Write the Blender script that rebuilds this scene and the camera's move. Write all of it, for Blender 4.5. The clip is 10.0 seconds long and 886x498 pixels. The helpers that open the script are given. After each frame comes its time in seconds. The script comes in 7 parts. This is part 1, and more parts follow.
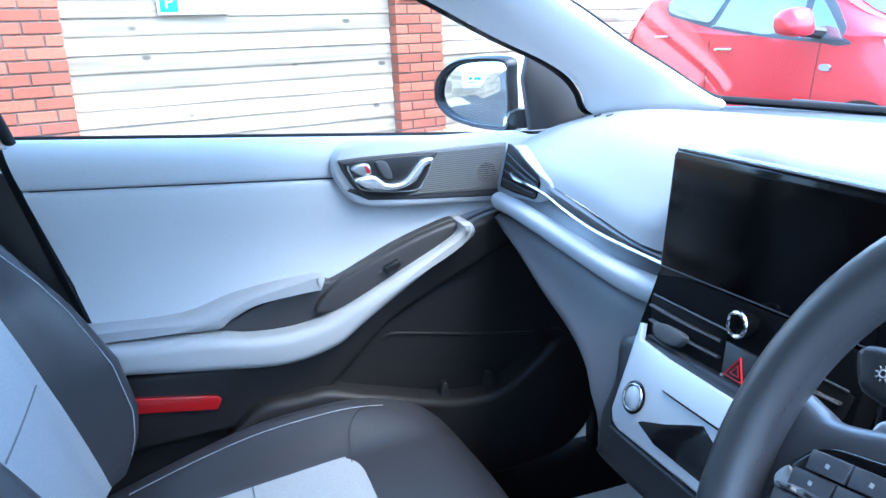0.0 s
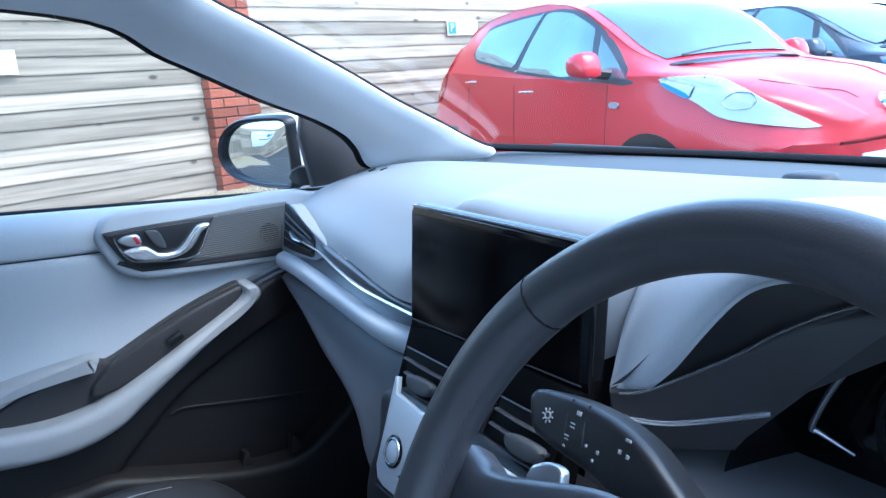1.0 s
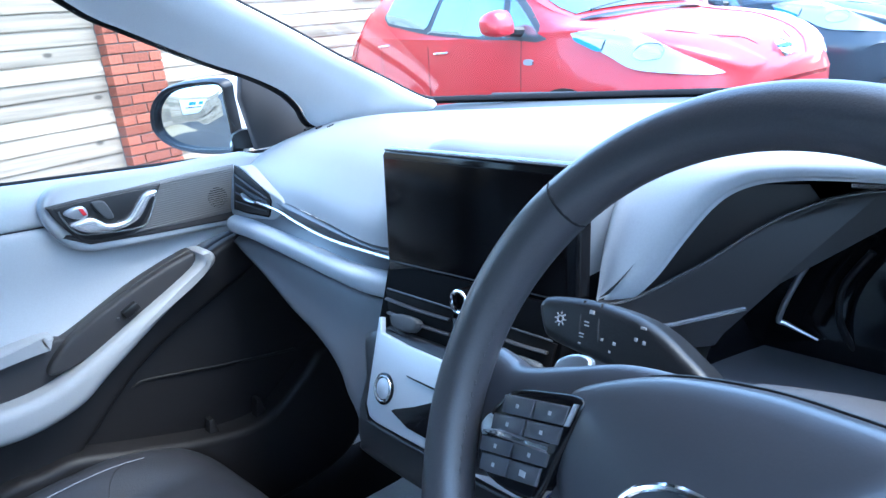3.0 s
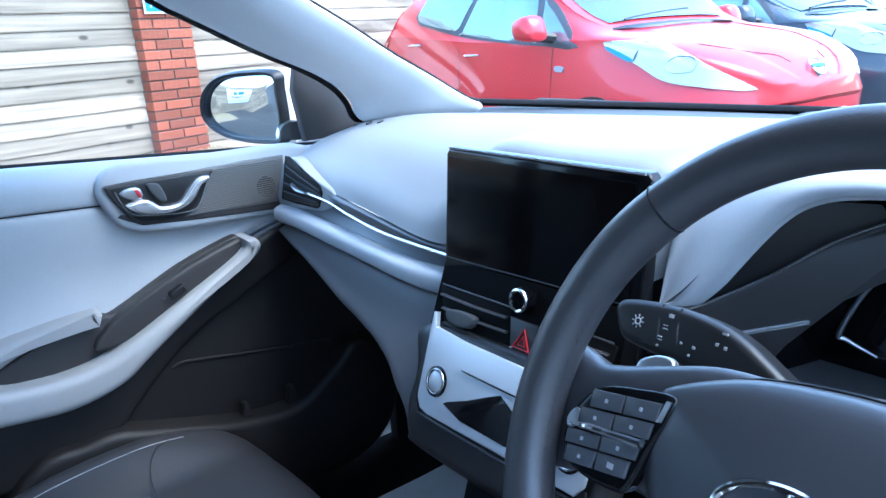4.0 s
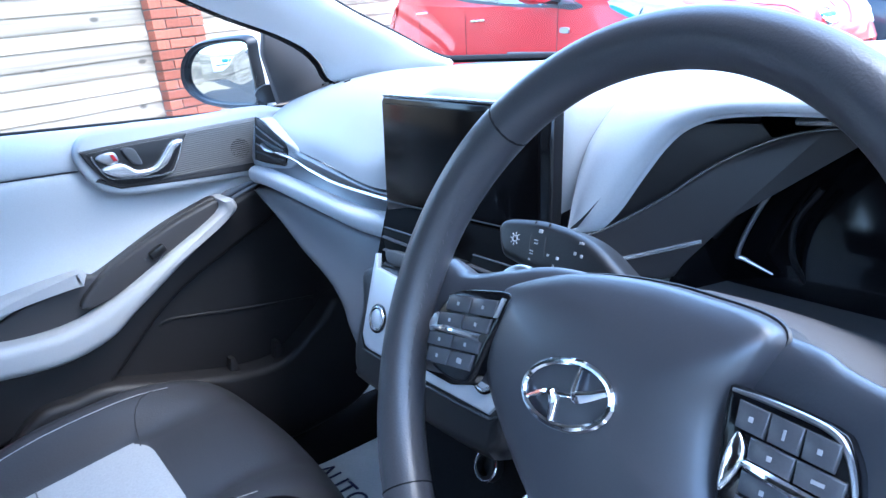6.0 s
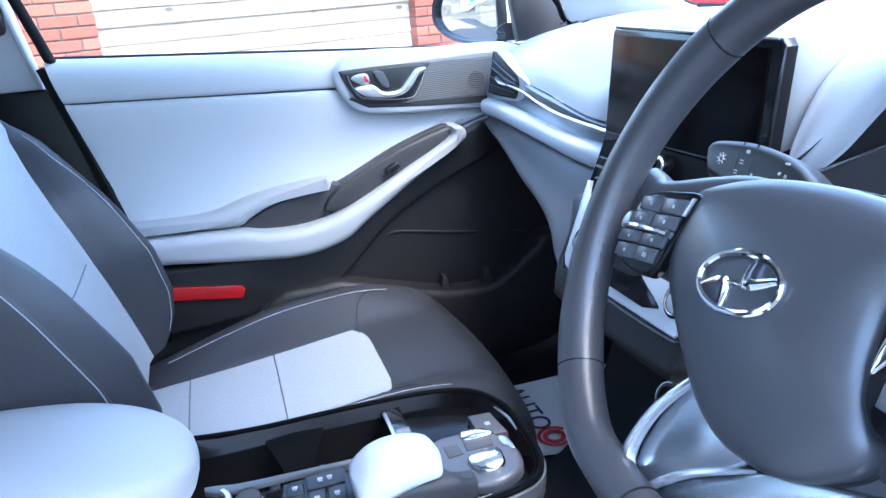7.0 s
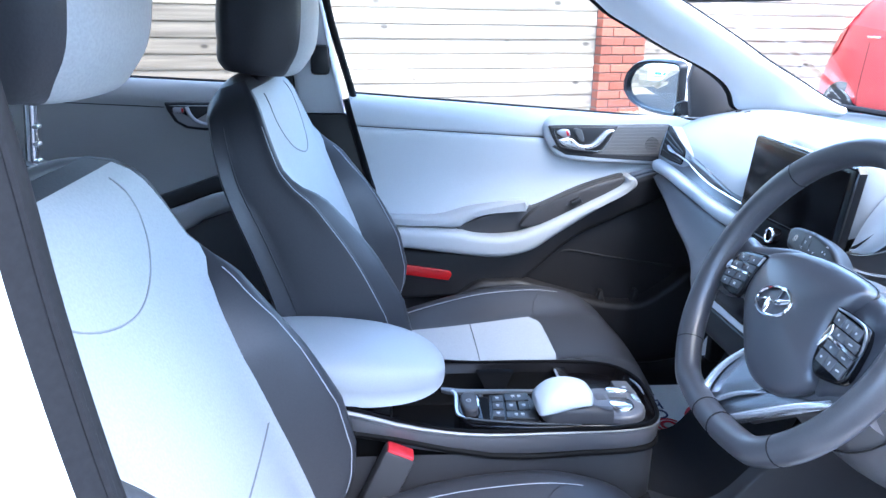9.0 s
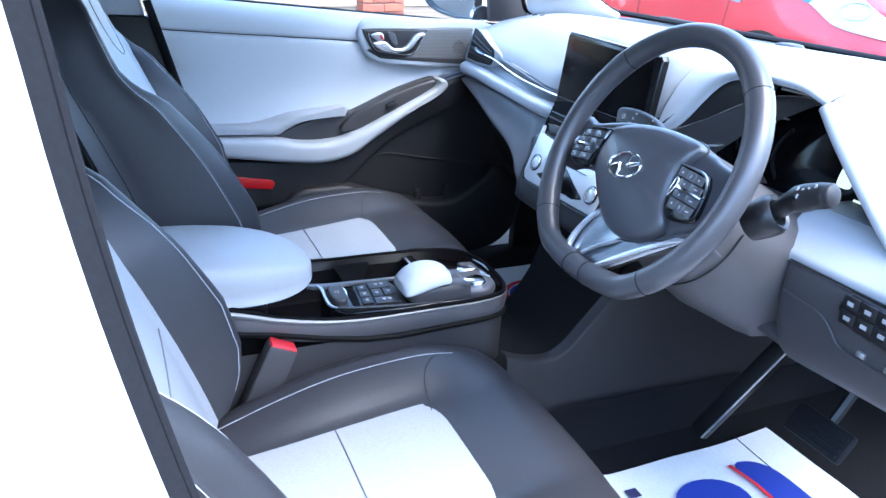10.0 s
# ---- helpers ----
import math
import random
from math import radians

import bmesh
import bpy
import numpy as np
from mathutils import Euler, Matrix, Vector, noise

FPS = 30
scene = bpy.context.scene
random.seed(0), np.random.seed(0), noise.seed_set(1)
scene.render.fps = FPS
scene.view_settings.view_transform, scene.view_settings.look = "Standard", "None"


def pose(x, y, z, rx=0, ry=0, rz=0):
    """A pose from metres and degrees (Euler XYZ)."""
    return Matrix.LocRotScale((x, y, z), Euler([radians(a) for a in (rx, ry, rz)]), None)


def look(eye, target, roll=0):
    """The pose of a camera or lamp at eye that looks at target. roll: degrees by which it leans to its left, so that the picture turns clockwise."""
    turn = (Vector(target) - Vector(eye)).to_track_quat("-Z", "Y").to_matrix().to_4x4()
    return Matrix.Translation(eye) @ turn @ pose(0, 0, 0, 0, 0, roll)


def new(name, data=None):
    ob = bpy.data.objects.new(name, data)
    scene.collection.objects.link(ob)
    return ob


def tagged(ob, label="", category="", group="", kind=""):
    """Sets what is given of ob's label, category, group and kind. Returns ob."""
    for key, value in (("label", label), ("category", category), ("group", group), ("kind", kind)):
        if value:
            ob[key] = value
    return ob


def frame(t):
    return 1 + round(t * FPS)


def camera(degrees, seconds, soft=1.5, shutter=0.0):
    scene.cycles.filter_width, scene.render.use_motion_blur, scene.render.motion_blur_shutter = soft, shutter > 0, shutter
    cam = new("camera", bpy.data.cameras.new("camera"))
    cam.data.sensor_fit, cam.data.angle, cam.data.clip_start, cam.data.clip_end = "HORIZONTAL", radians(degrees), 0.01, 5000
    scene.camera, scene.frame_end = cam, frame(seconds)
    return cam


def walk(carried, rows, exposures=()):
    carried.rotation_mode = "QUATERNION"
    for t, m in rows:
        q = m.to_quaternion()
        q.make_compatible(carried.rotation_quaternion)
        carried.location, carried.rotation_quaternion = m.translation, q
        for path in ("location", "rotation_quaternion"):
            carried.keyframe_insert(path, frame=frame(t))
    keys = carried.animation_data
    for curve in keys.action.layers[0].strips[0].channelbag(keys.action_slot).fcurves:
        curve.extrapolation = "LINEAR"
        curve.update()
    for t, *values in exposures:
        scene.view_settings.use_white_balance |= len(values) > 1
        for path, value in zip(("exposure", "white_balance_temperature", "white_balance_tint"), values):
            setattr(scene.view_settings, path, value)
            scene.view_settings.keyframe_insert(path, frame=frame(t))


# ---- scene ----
cam = camera(62.2, 10.0)
PATH = [
    (0, (-0.257, -0.493, 1.1), (0.365, 1.328, 0.556), -2.5),
    (0.5, (-0.194, -0.502, 1.118), (0.683, 1.238, 0.667), -2.1),
    (1, (-0.165, -0.539, 1.114), (0.85, 1.124, 0.661), -4.5),
    (1.5, (-0.155, -0.576, 1.095), (0.981, 0.993, 0.596), -6.0),
    (2, (-0.194, -0.561, 1.072), (0.911, 1.011, 0.516), -8.4),
    (2.5, (-0.223, -0.527, 1.074), (0.827, 1.079, 0.509), -7.7),
    (2.7, (-0.225, -0.531, 1.087), (0.927, 1.003, 0.522), -7.8),
    (3.8, (-0.275, -0.512, 1.102), (0.892, 1.022, 0.569), -5.5),
    (4, (-0.283, -0.511, 1.102), (0.864, 1.032, 0.552), -4.1),
    (4.5, (-0.291, -0.504, 1.119), (0.82, 1.06, 0.554), -3.1),
    (5, (-0.286, -0.53, 1.127), (0.908, 0.989, 0.611), -4.4),
    (5.2, (-0.293, -0.539, 1.108), (0.909, 0.966, 0.567), -5.0),
    (6.3, (-0.218, -0.629, 1.066), (0.758, 0.997, 0.432), -6.5),
    (6.5, (-0.222, -0.639, 1.059), (0.664, 1.037, 0.422), -5.8),
    (7, (-0.254, -0.668, 1.041), (0.272, 1.146, 0.382), -4.8),
    (7.5, (-0.331, -0.702, 1.037), (0.068, 1.135, 0.354), -2.7),
    (8, (-0.381, -0.775, 1.068), (0.028, 1.061, 0.388), -1.3),
    (8.5, (-0.389, -0.936, 1.13), (-0.108, 0.934, 0.477), 0.3),
    (9, (-0.422, -1.076, 1.172), (-0.269, 0.824, 0.564), 1.0),
    (9.5, (-0.452, -1.103, 1.156), (-0.128, 0.736, 0.439), 3.2),
    (10, (-0.59, -1.108, 1.141), (0.169, 0.568, 0.358), 3.4),
]
walk(cam, [(t, look(eye, target, roll)) for t, eye, target, roll in PATH],
     [(t, e, 5600 if t < 5.5 else 5700 if t < 7 else 5850, 2 if t < 5.5 else 8) for t, e in ((0, 3.76), (0.5, 3.22), (1, 2.88), (1.5, 2.82), (2, 3.34), (2.5, 3.55), (4, 3.22), (4.5, 3.33), (5, 3.2), (6.5, 3.95), (7, 4.02), (7.5, 3.96), (8.5, 4.03), (9, 3.97), (9.5, 3.74), (10, 3.79))])

# ---- world and light ----
SUN_EL, SUN_AZ = 60, 145        # azimuth clockwise from +y
world = bpy.data.worlds.new("sky")
scene.world = world
world.use_nodes = True
_n = world.node_tree.nodes
_sky = _n.new("ShaderNodeTexSky")
_sky.sky_type, _sky.sun_disc = "NISHITA", False
_sky.sun_elevation, _sky.sun_rotation = radians(SUN_EL), radians(SUN_AZ)
_n["Background"].inputs["Strength"].default_value = 0.15
world.node_tree.links.new(_sky.outputs[0], _n["Background"].inputs["Color"])
sun = new("sun", bpy.data.lights.new("sun", "SUN"))
sun.data.energy, sun.data.angle, sun.data.color = 0.45, radians(40), (1.0, 0.95, 0.88)
sun.matrix_world = look((0, 0, 0), (-math.sin(radians(SUN_AZ)) * math.cos(radians(SUN_EL)),
                                    -math.cos(radians(SUN_AZ)) * math.cos(radians(SUN_EL)), -math.sin(radians(SUN_EL))))


# ---- materials ----
def material(name, color, rough=0.5, metal=0.0, grain=0.0, scale=400.0, bump=0.0, stain=0.0, stain_scale=3.0, coat=0.0, spec=0.5, rand=0.0):
    """A plain surface with fine grain, soft stains and relief."""
    m = bpy.data.materials.new(name)
    m.use_nodes = True
    nt = m.node_tree
    b = nt.nodes["Principled BSDF"]
    b.inputs["Base Color"].default_value = (*color, 1)
    b.inputs["Roughness"].default_value, b.inputs["Metallic"].default_value = rough, metal
    b.inputs["Coat Weight"].default_value, b.inputs["Specular IOR Level"].default_value = coat, spec
    b.inputs["Coat Roughness"].default_value = 0.05
    tc = nt.nodes.new("ShaderNodeTexCoord")

    def noise_tex(s, detail=2):
        n = nt.nodes.new("ShaderNodeTexNoise")
        n.inputs["Scale"].default_value, n.inputs["Detail"].default_value = s, detail
        nt.links.new(tc.outputs["Object"], n.inputs["Vector"])
        return n

    def mixed(last, fac, amount):
        mix = nt.nodes.new("ShaderNodeMix")
        mix.data_type, mix.blend_type = "RGBA", "MULTIPLY"
        mix.inputs[0].default_value = 1.0
        ramp = nt.nodes.new("ShaderNodeMapRange")
        ramp.inputs[1].default_value, ramp.inputs[2].default_value = 0.3, 0.7
        ramp.inputs[3].default_value, ramp.inputs[4].default_value = 1 - amount, 1 + amount * 0.5
        nt.links.new(fac, ramp.inputs[0])
        if last is None:
            mix.inputs[6].default_value = (*color, 1)
        else:
            nt.links.new(last, mix.inputs[6])
        nt.links.new(ramp.outputs[0], mix.inputs[7])
        return mix.outputs[2]

    out = None
    if grain:
        out = mixed(out, noise_tex(scale).outputs["Fac"], grain)
    if stain:
        out = mixed(out, noise_tex(stain_scale, 4).outputs["Fac"], stain)
    if rand:
        oi = nt.nodes.new("ShaderNodeObjectInfo")
        out = mixed(out, oi.outputs["Random"], rand)
    if out is not None:
        nt.links.new(out, b.inputs["Base Color"])
    if bump:
        bp = nt.nodes.new("ShaderNodeBump")
        bp.inputs["Strength"].default_value, bp.inputs["Distance"].default_value = bump, 0.001
        nt.links.new(noise_tex(scale, 3).outputs["Fac"], bp.inputs["Height"])
        nt.links.new(bp.outputs[0], b.inputs["Normal"])
    return m


def glass(name, color=(1, 1, 1), rough=0.0, base=0.04):
    """A clear pane: mostly see-through, with mirror gloss at a slant."""
    m = bpy.data.materials.new(name)
    m.use_nodes = True
    nt = m.node_tree
    nt.nodes.remove(nt.nodes["Principled BSDF"])
    tr, gl, mx, fr = (nt.nodes.new("ShaderNode" + k) for k in ("BsdfTransparent", "BsdfGlossy", "MixShader", "LayerWeight"))
    tr.inputs[0].default_value = (*color, 1)
    gl.inputs["Roughness"].default_value = rough
    fr.inputs[0].default_value = 0.5
    pw, rg = nt.nodes.new("ShaderNodeMath"), nt.nodes.new("ShaderNodeMapRange")
    pw.operation = "POWER"
    pw.inputs[1].default_value = 5
    rg.inputs[3].default_value, rg.inputs[4].default_value = base, 0.9
    for a, c in ((fr.outputs["Facing"], pw.inputs[0]), (pw.outputs[0], rg.inputs[0]), (rg.outputs[0], mx.inputs[0]), (tr.outputs[0], mx.inputs[1]), (gl.outputs[0], mx.inputs[2])):
        nt.links.new(a, c)
    nt.links.new(mx.outputs[0], nt.nodes["Material Output"].inputs[0])
    return m


LIGHT = material("light_grey_vinyl", (0.50, 0.52, 0.54), 0.5, grain=0.04, scale=500, bump=0.12, stain=0.03)
# Darker copy of LIGHT, toned down where daylight falls hardest on the dash.
DASHTONED = material("toned_down_dash_skin", (0.285, 0.30, 0.315), 0.45, grain=0.04, scale=600, bump=0.15, stain=0.04, stain_scale=5)
CLOTH = material("light_grey_perforated_leather", (0.32, 0.328, 0.338), 0.6, grain=0.08, scale=300, bump=0.3, stain=0.04)
LEATHER = material("dark_grey_leather", (0.031, 0.031, 0.035), 0.42, spec=0.36, grain=0.06, scale=350, bump=0.25, stain=0.08, stain_scale=6)
HUBSKIN = material("dark_grey_satin_skin", (0.050, 0.050, 0.057), 0.36, spec=0.9, grain=0.03, scale=700, bump=0.05, stain=0.05, stain_scale=6)
RIMSKIN = material("dark_grey_rim_leather", (0.052, 0.051, 0.056), 0.34, spec=0.75, grain=0.10, scale=840, bump=0.140, stain=0.12, stain_scale=7)
PLASTIC = material("dark_grey_plastic", (0.038, 0.036, 0.0375), 0.5, grain=0.08, scale=700, bump=0.25, stain=0.05)
SHELF = material("grey_demister_plastic", (0.075, 0.08, 0.086), 0.6, spec=0.2, grain=0.06, scale=700, bump=0.2)
KNEE = material("warm_grey_plastic", (0.046, 0.043, 0.046), 0.55, grain=0.08, scale=700, bump=0.25, stain=0.05)
SHROUD = material("mid_grey_plastic", (0.062, 0.059, 0.061), 0.5, grain=0.06, scale=700, bump=0.25, stain=0.05)
LEDGE = material("ash_grey_plastic", (0.105, 0.103, 0.107), 0.5, grain=0.06, scale=700, bump=0.25, stain=0.05)
FACEBLACK = material("matt_black_face", (0.004, 0.004, 0.0045), 0.5, spec=0.02, grain=0.08, scale=700, bump=0.1)
PODKEY = material("satin_grey_keys", (0.070, 0.072, 0.080), 0.26, spec=0.8, grain=0.05, scale=800)
PANELSILVER = material("silver_paint", (0.60, 0.635, 0.67), 0.34, metal=0.35, grain=0.04, scale=900)
DOORLOW = material("charcoal_plastic", (0.019, 0.0175, 0.0185), 0.5, spec=0.35, grain=0.1, scale=700, bump=0.25)
SPEAKER = material("taupe_satin_metal", (0.20, 0.195, 0.19), 0.42, metal=0.35, grain=0.05, scale=900)
BLACK = material("black_plastic", (0.008, 0.008, 0.009), 0.4, grain=0.1, scale=600, bump=0.1)
GLOSS = material("gloss_black", (0.005, 0.005, 0.006), 0.10, spec=0.3)
SCREEN = material("dark_screen_glass", (0.003, 0.0026, 0.003), 0.16, spec=0.10)
SILVER = material("satin_silver", (0.55, 0.56, 0.58), 0.28, metal=0.9, grain=0.03, scale=900)
DARKMETAL = material("dark_satin_metal", (0.10, 0.103, 0.11), 0.35, metal=0.3, grain=0.05, scale=900)
SATIN = material("satin_grey_trim", (0.40, 0.41, 0.42), 0.26, metal=0.8, grain=0.04, scale=900)
CHROME = material("chrome", (0.85, 0.86, 0.88), 0.08, metal=1.0)
PILLARCLOTH = material("pale_grey_pillar_cloth", (0.66, 0.67, 0.68), 0.75, grain=0.06, scale=700, bump=0.2, stain=0.03)
# Darker copy of LIGHT: the shade on armrests and lid is in its colour.
SHADEDVINYL = material("shaded_light_grey_vinyl", (0.36, 0.368, 0.376), 0.5, grain=0.04, scale=500, bump=0.12, stain=0.03)
REARVINYL = material("grey_rear_vinyl", (0.50, 0.502, 0.505), 0.5, grain=0.04, scale=500, bump=0.12, stain=0.03)
THREAD = material("pale_thread", (0.34, 0.35, 0.37), 0.8)
BANDSATIN = material("satin_grey_band", (0.115, 0.110, 0.116), 0.38, metal=0.4, grain=0.05, scale=900)
CUPBLACK = material("deep_matt_black", (0.006, 0.0055, 0.0055), 0.6, spec=0.08, grain=0.1, scale=500)
EDGESATIN = material("satin_bar_and_highlight", (0.15, 0.152, 0.158), 0.40, metal=0.6, grain=0.04, scale=900)
BRIGHTSATIN = material("bright_satin_silver", (0.72, 0.73, 0.75), 0.20, metal=0.75, grain=0.03, scale=900)
SPOKEPANEL = material("grey_satin_spoke", (0.46, 0.49, 0.53), 0.24, metal=0.92, grain=0.04, scale=900)
WING = material("charcoal_satin", (0.046, 0.043, 0.043), 0.40, spec=0.35, metal=0.1, grain=0.05, scale=900)
CREASE = material("soft_grey_crease", (0.22, 0.226, 0.235), 0.7)
SEAMGREY = material("grey_seam", (0.13, 0.135, 0.14), 0.7)
RED = material("red_reflector", (0.45, 0.012, 0.015), 0.2)
REDPLASTIC = material("red_plastic", (0.52, 0.02, 0.03), 0.35)
SEAL = material("black_rubber", (0.014, 0.014, 0.016), 0.75, spec=0.15, grain=0.15, scale=200)
CARPET = material("black_carpet", (0.014, 0.014, 0.015), 0.95, spec=0.05, grain=0.4, scale=900, bump=0.8)
WHITEPAINT = material("white_car_paint", (0.8, 0.81, 0.82), 0.25, coat=0.8)
PAPER = material("paper_mat", (0.82, 0.80, 0.76), 0.8, grain=0.05, scale=200, stain=0.06, stain_scale=8, bump=0.1)
BLUEINK = material("blue_ink", (0.02, 0.045, 0.30), 0.7)
REDINK = material("red_ink", (0.62, 0.02, 0.03), 0.7)
DARKINK = material("dark_ink", (0.03, 0.03, 0.09), 0.7)
PALEINK = material("pale_grey_ink", (0.45, 0.48, 0.5), 0.7)
LEGEND = material("white_legend", (0.33, 0.33, 0.34), 0.6)
MIRROR = material("mirror_glass", (0.52, 0.58, 0.62), 0.01, metal=1.0)
PANE = glass("clear_pane", (0.93, 0.96, 0.95))
PRIVACY = glass("privacy_pane", (0.50, 0.50, 0.48))
# Opaque; cyan base and stain stand in for sky and fence in the glass.
TINT = material("reflective_car_glass", (0.27, 0.40, 0.45), 0.03, metal=0.65, coat=1.0, stain=0.25, stain_scale=1.6)
SURROUND = material("grey_window_trim", (0.055, 0.062, 0.07), 0.4)
# Blotchy stain is painted in place of reflections and the interior behind.
SCREENGLASS = material("blue_car_windscreen", (0.07, 0.135, 0.16), 0.04, metal=0.25, coat=1.0, stain=0.6, stain_scale=2.2)
REDPAINT = material("red_car_paint", (0.66, 0.020, 0.032), 0.28, coat=0.5, grain=0.03, scale=2000)
DARKPAINT = material("dark_blue_car_paint", (0.030, 0.048, 0.070), 0.25, coat=0.6)
TYRE = material("tyre_rubber", (0.015, 0.015, 0.016), 0.8, grain=0.2, scale=100)
ALLOY = material("alloy_wheel", (0.5, 0.5, 0.52), 0.3, metal=0.8)
LAMP = material("headlamp_reflector", (0.52, 0.55, 0.57), 0.15, metal=0.6)
BRICK = material("red_brick", (0.36, 0.10, 0.055), 0.85, grain=0.25, scale=60, bump=0.6, rand=0.25)
MORTAR = material("mortar", (0.16, 0.13, 0.11), 0.95, grain=0.3, scale=90, bump=0.6)
BOUNCEWALL = material("cream_bounce_render", (0.60, 0.55, 0.49), 0.9, grain=0.1, scale=80, bump=0.5, stain=0.12, stain_scale=0.8)
ASPHALT = material("asphalt", (0.075, 0.073, 0.072), 0.9, grain=0.4, scale=150, bump=0.8, stain=0.3, stain_scale=0.6)
GRAVEL = material("pale_gravel", (0.36, 0.285, 0.18), 0.9, grain=0.3, scale=60, bump=0.8)
SIGNWHITE = material("white_sign", (0.8, 0.82, 0.84), 0.35, stain=0.05)
SIGNBLUE = material("blue_sign", (0.02, 0.22, 0.50), 0.35)
# Out of view; grey set dark to cut the light bounced about the cabin.
HEADLINER = material("dimmed_grey_headliner", (0.27, 0.265, 0.26), 0.9, grain=0.08, scale=600, bump=0.2)


def wood(name, base):
    m = material(name, base, 0.85, bump=0.0, rand=0.30)
    nt = m.node_tree
    b = nt.nodes["Principled BSDF"]
    tc = nt.nodes.new("ShaderNodeTexCoord")
    mp = nt.nodes.new("ShaderNodeMapping")
    mp.inputs["Scale"].default_value = (1.2, 30, 30)
    oi = nt.nodes.new("ShaderNodeObjectInfo")
    add = nt.nodes.new("ShaderNodeVectorMath")
    scl = nt.nodes.new("ShaderNodeVectorMath")
    scl.operation = "SCALE"
    scl.inputs[3].default_value = 40
    cmb = nt.nodes.new("ShaderNodeCombineXYZ")
    for k in range(3):
        nt.links.new(oi.outputs["Random"], cmb.inputs[k])
    nt.links.new(cmb.outputs[0], scl.inputs[0])
    nt.links.new(tc.outputs["Object"], add.inputs[0])
    nt.links.new(scl.outputs[0], add.inputs[1])
    nt.links.new(add.outputs[0], mp.inputs["Vector"])
    g = nt.nodes.new("ShaderNodeTexNoise")
    g.inputs["Scale"].default_value, g.inputs["Detail"].default_value = 1.0, 6
    nt.links.new(mp.outputs[0], g.inputs["Vector"])
    kn = nt.nodes.new("ShaderNodeTexVoronoi")
    kn.inputs["Scale"].default_value = 4.2
    mp2 = nt.nodes.new("ShaderNodeMapping")
    mp2.inputs["Scale"].default_value = (0.8, 1.0, 1.6)
    nt.links.new(add.outputs[0], mp2.inputs["Vector"])
    nt.links.new(mp2.outputs[0], kn.inputs["Vector"])
    kr = nt.nodes.new("ShaderNodeMapRange")
    for k, v in ((1, 0.07), (2, 0.15), (3, 0.30), (4, 1.0)):
        kr.inputs[k].default_value = v
    nt.links.new(kn.outputs["Distance"], kr.inputs[0])
    gr = nt.nodes.new("ShaderNodeMapRange")
    for k, v in ((1, 0.3), (2, 0.7), (3, 0.62), (4, 1.18)):
        gr.inputs[k].default_value = v
    nt.links.new(g.outputs["Fac"], gr.inputs[0])
    last = b.inputs["Base Color"].links[0].from_socket
    for src in (gr, kr):
        mix = nt.nodes.new("ShaderNodeMix")
        mix.data_type, mix.blend_type = "RGBA", "MULTIPLY"
        mix.inputs[0].default_value = 1
        nt.links.new(last, mix.inputs[6])
        nt.links.new(src.outputs[0], mix.inputs[7])
        last = mix.outputs[2]
    nt.links.new(last, b.inputs["Base Color"])
    bp = nt.nodes.new("ShaderNodeBump")
    bp.inputs["Strength"].default_value, bp.inputs["Distance"].default_value = 0.5, 0.004
    nt.links.new(g.outputs["Fac"], bp.inputs["Height"])
    nt.links.new(bp.outputs[0], b.inputs["Normal"])
    return m


WOOD = wood("weathered_fence_wood", (0.47, 0.375, 0.275))


# ---- shape helpers ----
def thing(name, label="", category="", group="", kind="", loc=(0, 0, 0)):
    ob = new(name)
    ob.location = loc
    ob.empty_display_size = 0.05
    return tagged(ob, label, category, group, kind)


def part(name, bm, mat, parent=None, label="", smooth=True):
    """Links a bmesh, given in world metres, as one mesh under a thing or part."""
    me = bpy.data.meshes.new(name)
    bmesh.ops.recalc_face_normals(bm, faces=bm.faces)
    bm.to_mesh(me)
    bm.free()
    me.materials.append(mat)
    if smooth:
        me.shade_smooth()
        me.set_sharp_from_angle(angle=radians(40))
    ob = new(name, me)
    if parent is not None:
        ob.parent = parent
        p, chain = parent, Matrix()
        while p is not None:
            chain = p.matrix_basis @ chain
            p = p.parent
        ob.matrix_parent_inverse = chain.inverted()
    if label:
        ob["label"] = label
    return ob


def cr(pts, n=6, closed=False):
    """A smooth curve (Catmull-Rom) through points of any dimension."""
    p = [np.array(q, float) for q in pts]
    k = len(p)
    out = []
    for i in range(k if closed else k - 1):
        a, b, c, d = ((p[(i + j) % k] for j in (-1, 0, 1, 2)) if closed else
                      (p[max(i - 1, 0)], p[i], p[i + 1], p[min(i + 2, k - 1)]))
        for s in range(n):
            t = s / n
            out.append(0.5 * (2 * b + (c - a) * t + (2 * a - 5 * b + 4 * c - d) * t * t + (3 * b - a - 3 * c + d) * t ** 3))
    if not closed:
        out.append(p[-1])
    return out


def skin(rows, closed=False, caps=False, bm=None):
    """Faces between rows of points of equal count; closed: each row is a ring."""
    bm = bm or bmesh.new()
    v = [[bm.verts.new(tuple(p)) for p in r] for r in rows]
    m = len(rows[0])
    for a, b in zip(v, v[1:]):
        for j in range(m if closed else m - 1):
            bm.faces.new((a[j], a[(j + 1) % m], b[(j + 1) % m], b[j]))
    if caps:
        bm.faces.new(v[0][::-1])
        bm.faces.new(v[-1])
    return bm


def loft(rows, nu=6, nv=6, closed=False, caps=False):
    """A smooth skin through rows of control points."""
    fine = [cr(r, nv, closed) for r in rows]
    cols = [cr([r[j] for r in fine], nu) for j in range(len(fine[0]))]
    return skin([[c[i] for c in cols] for i in range(len(cols[0]))], closed, caps)


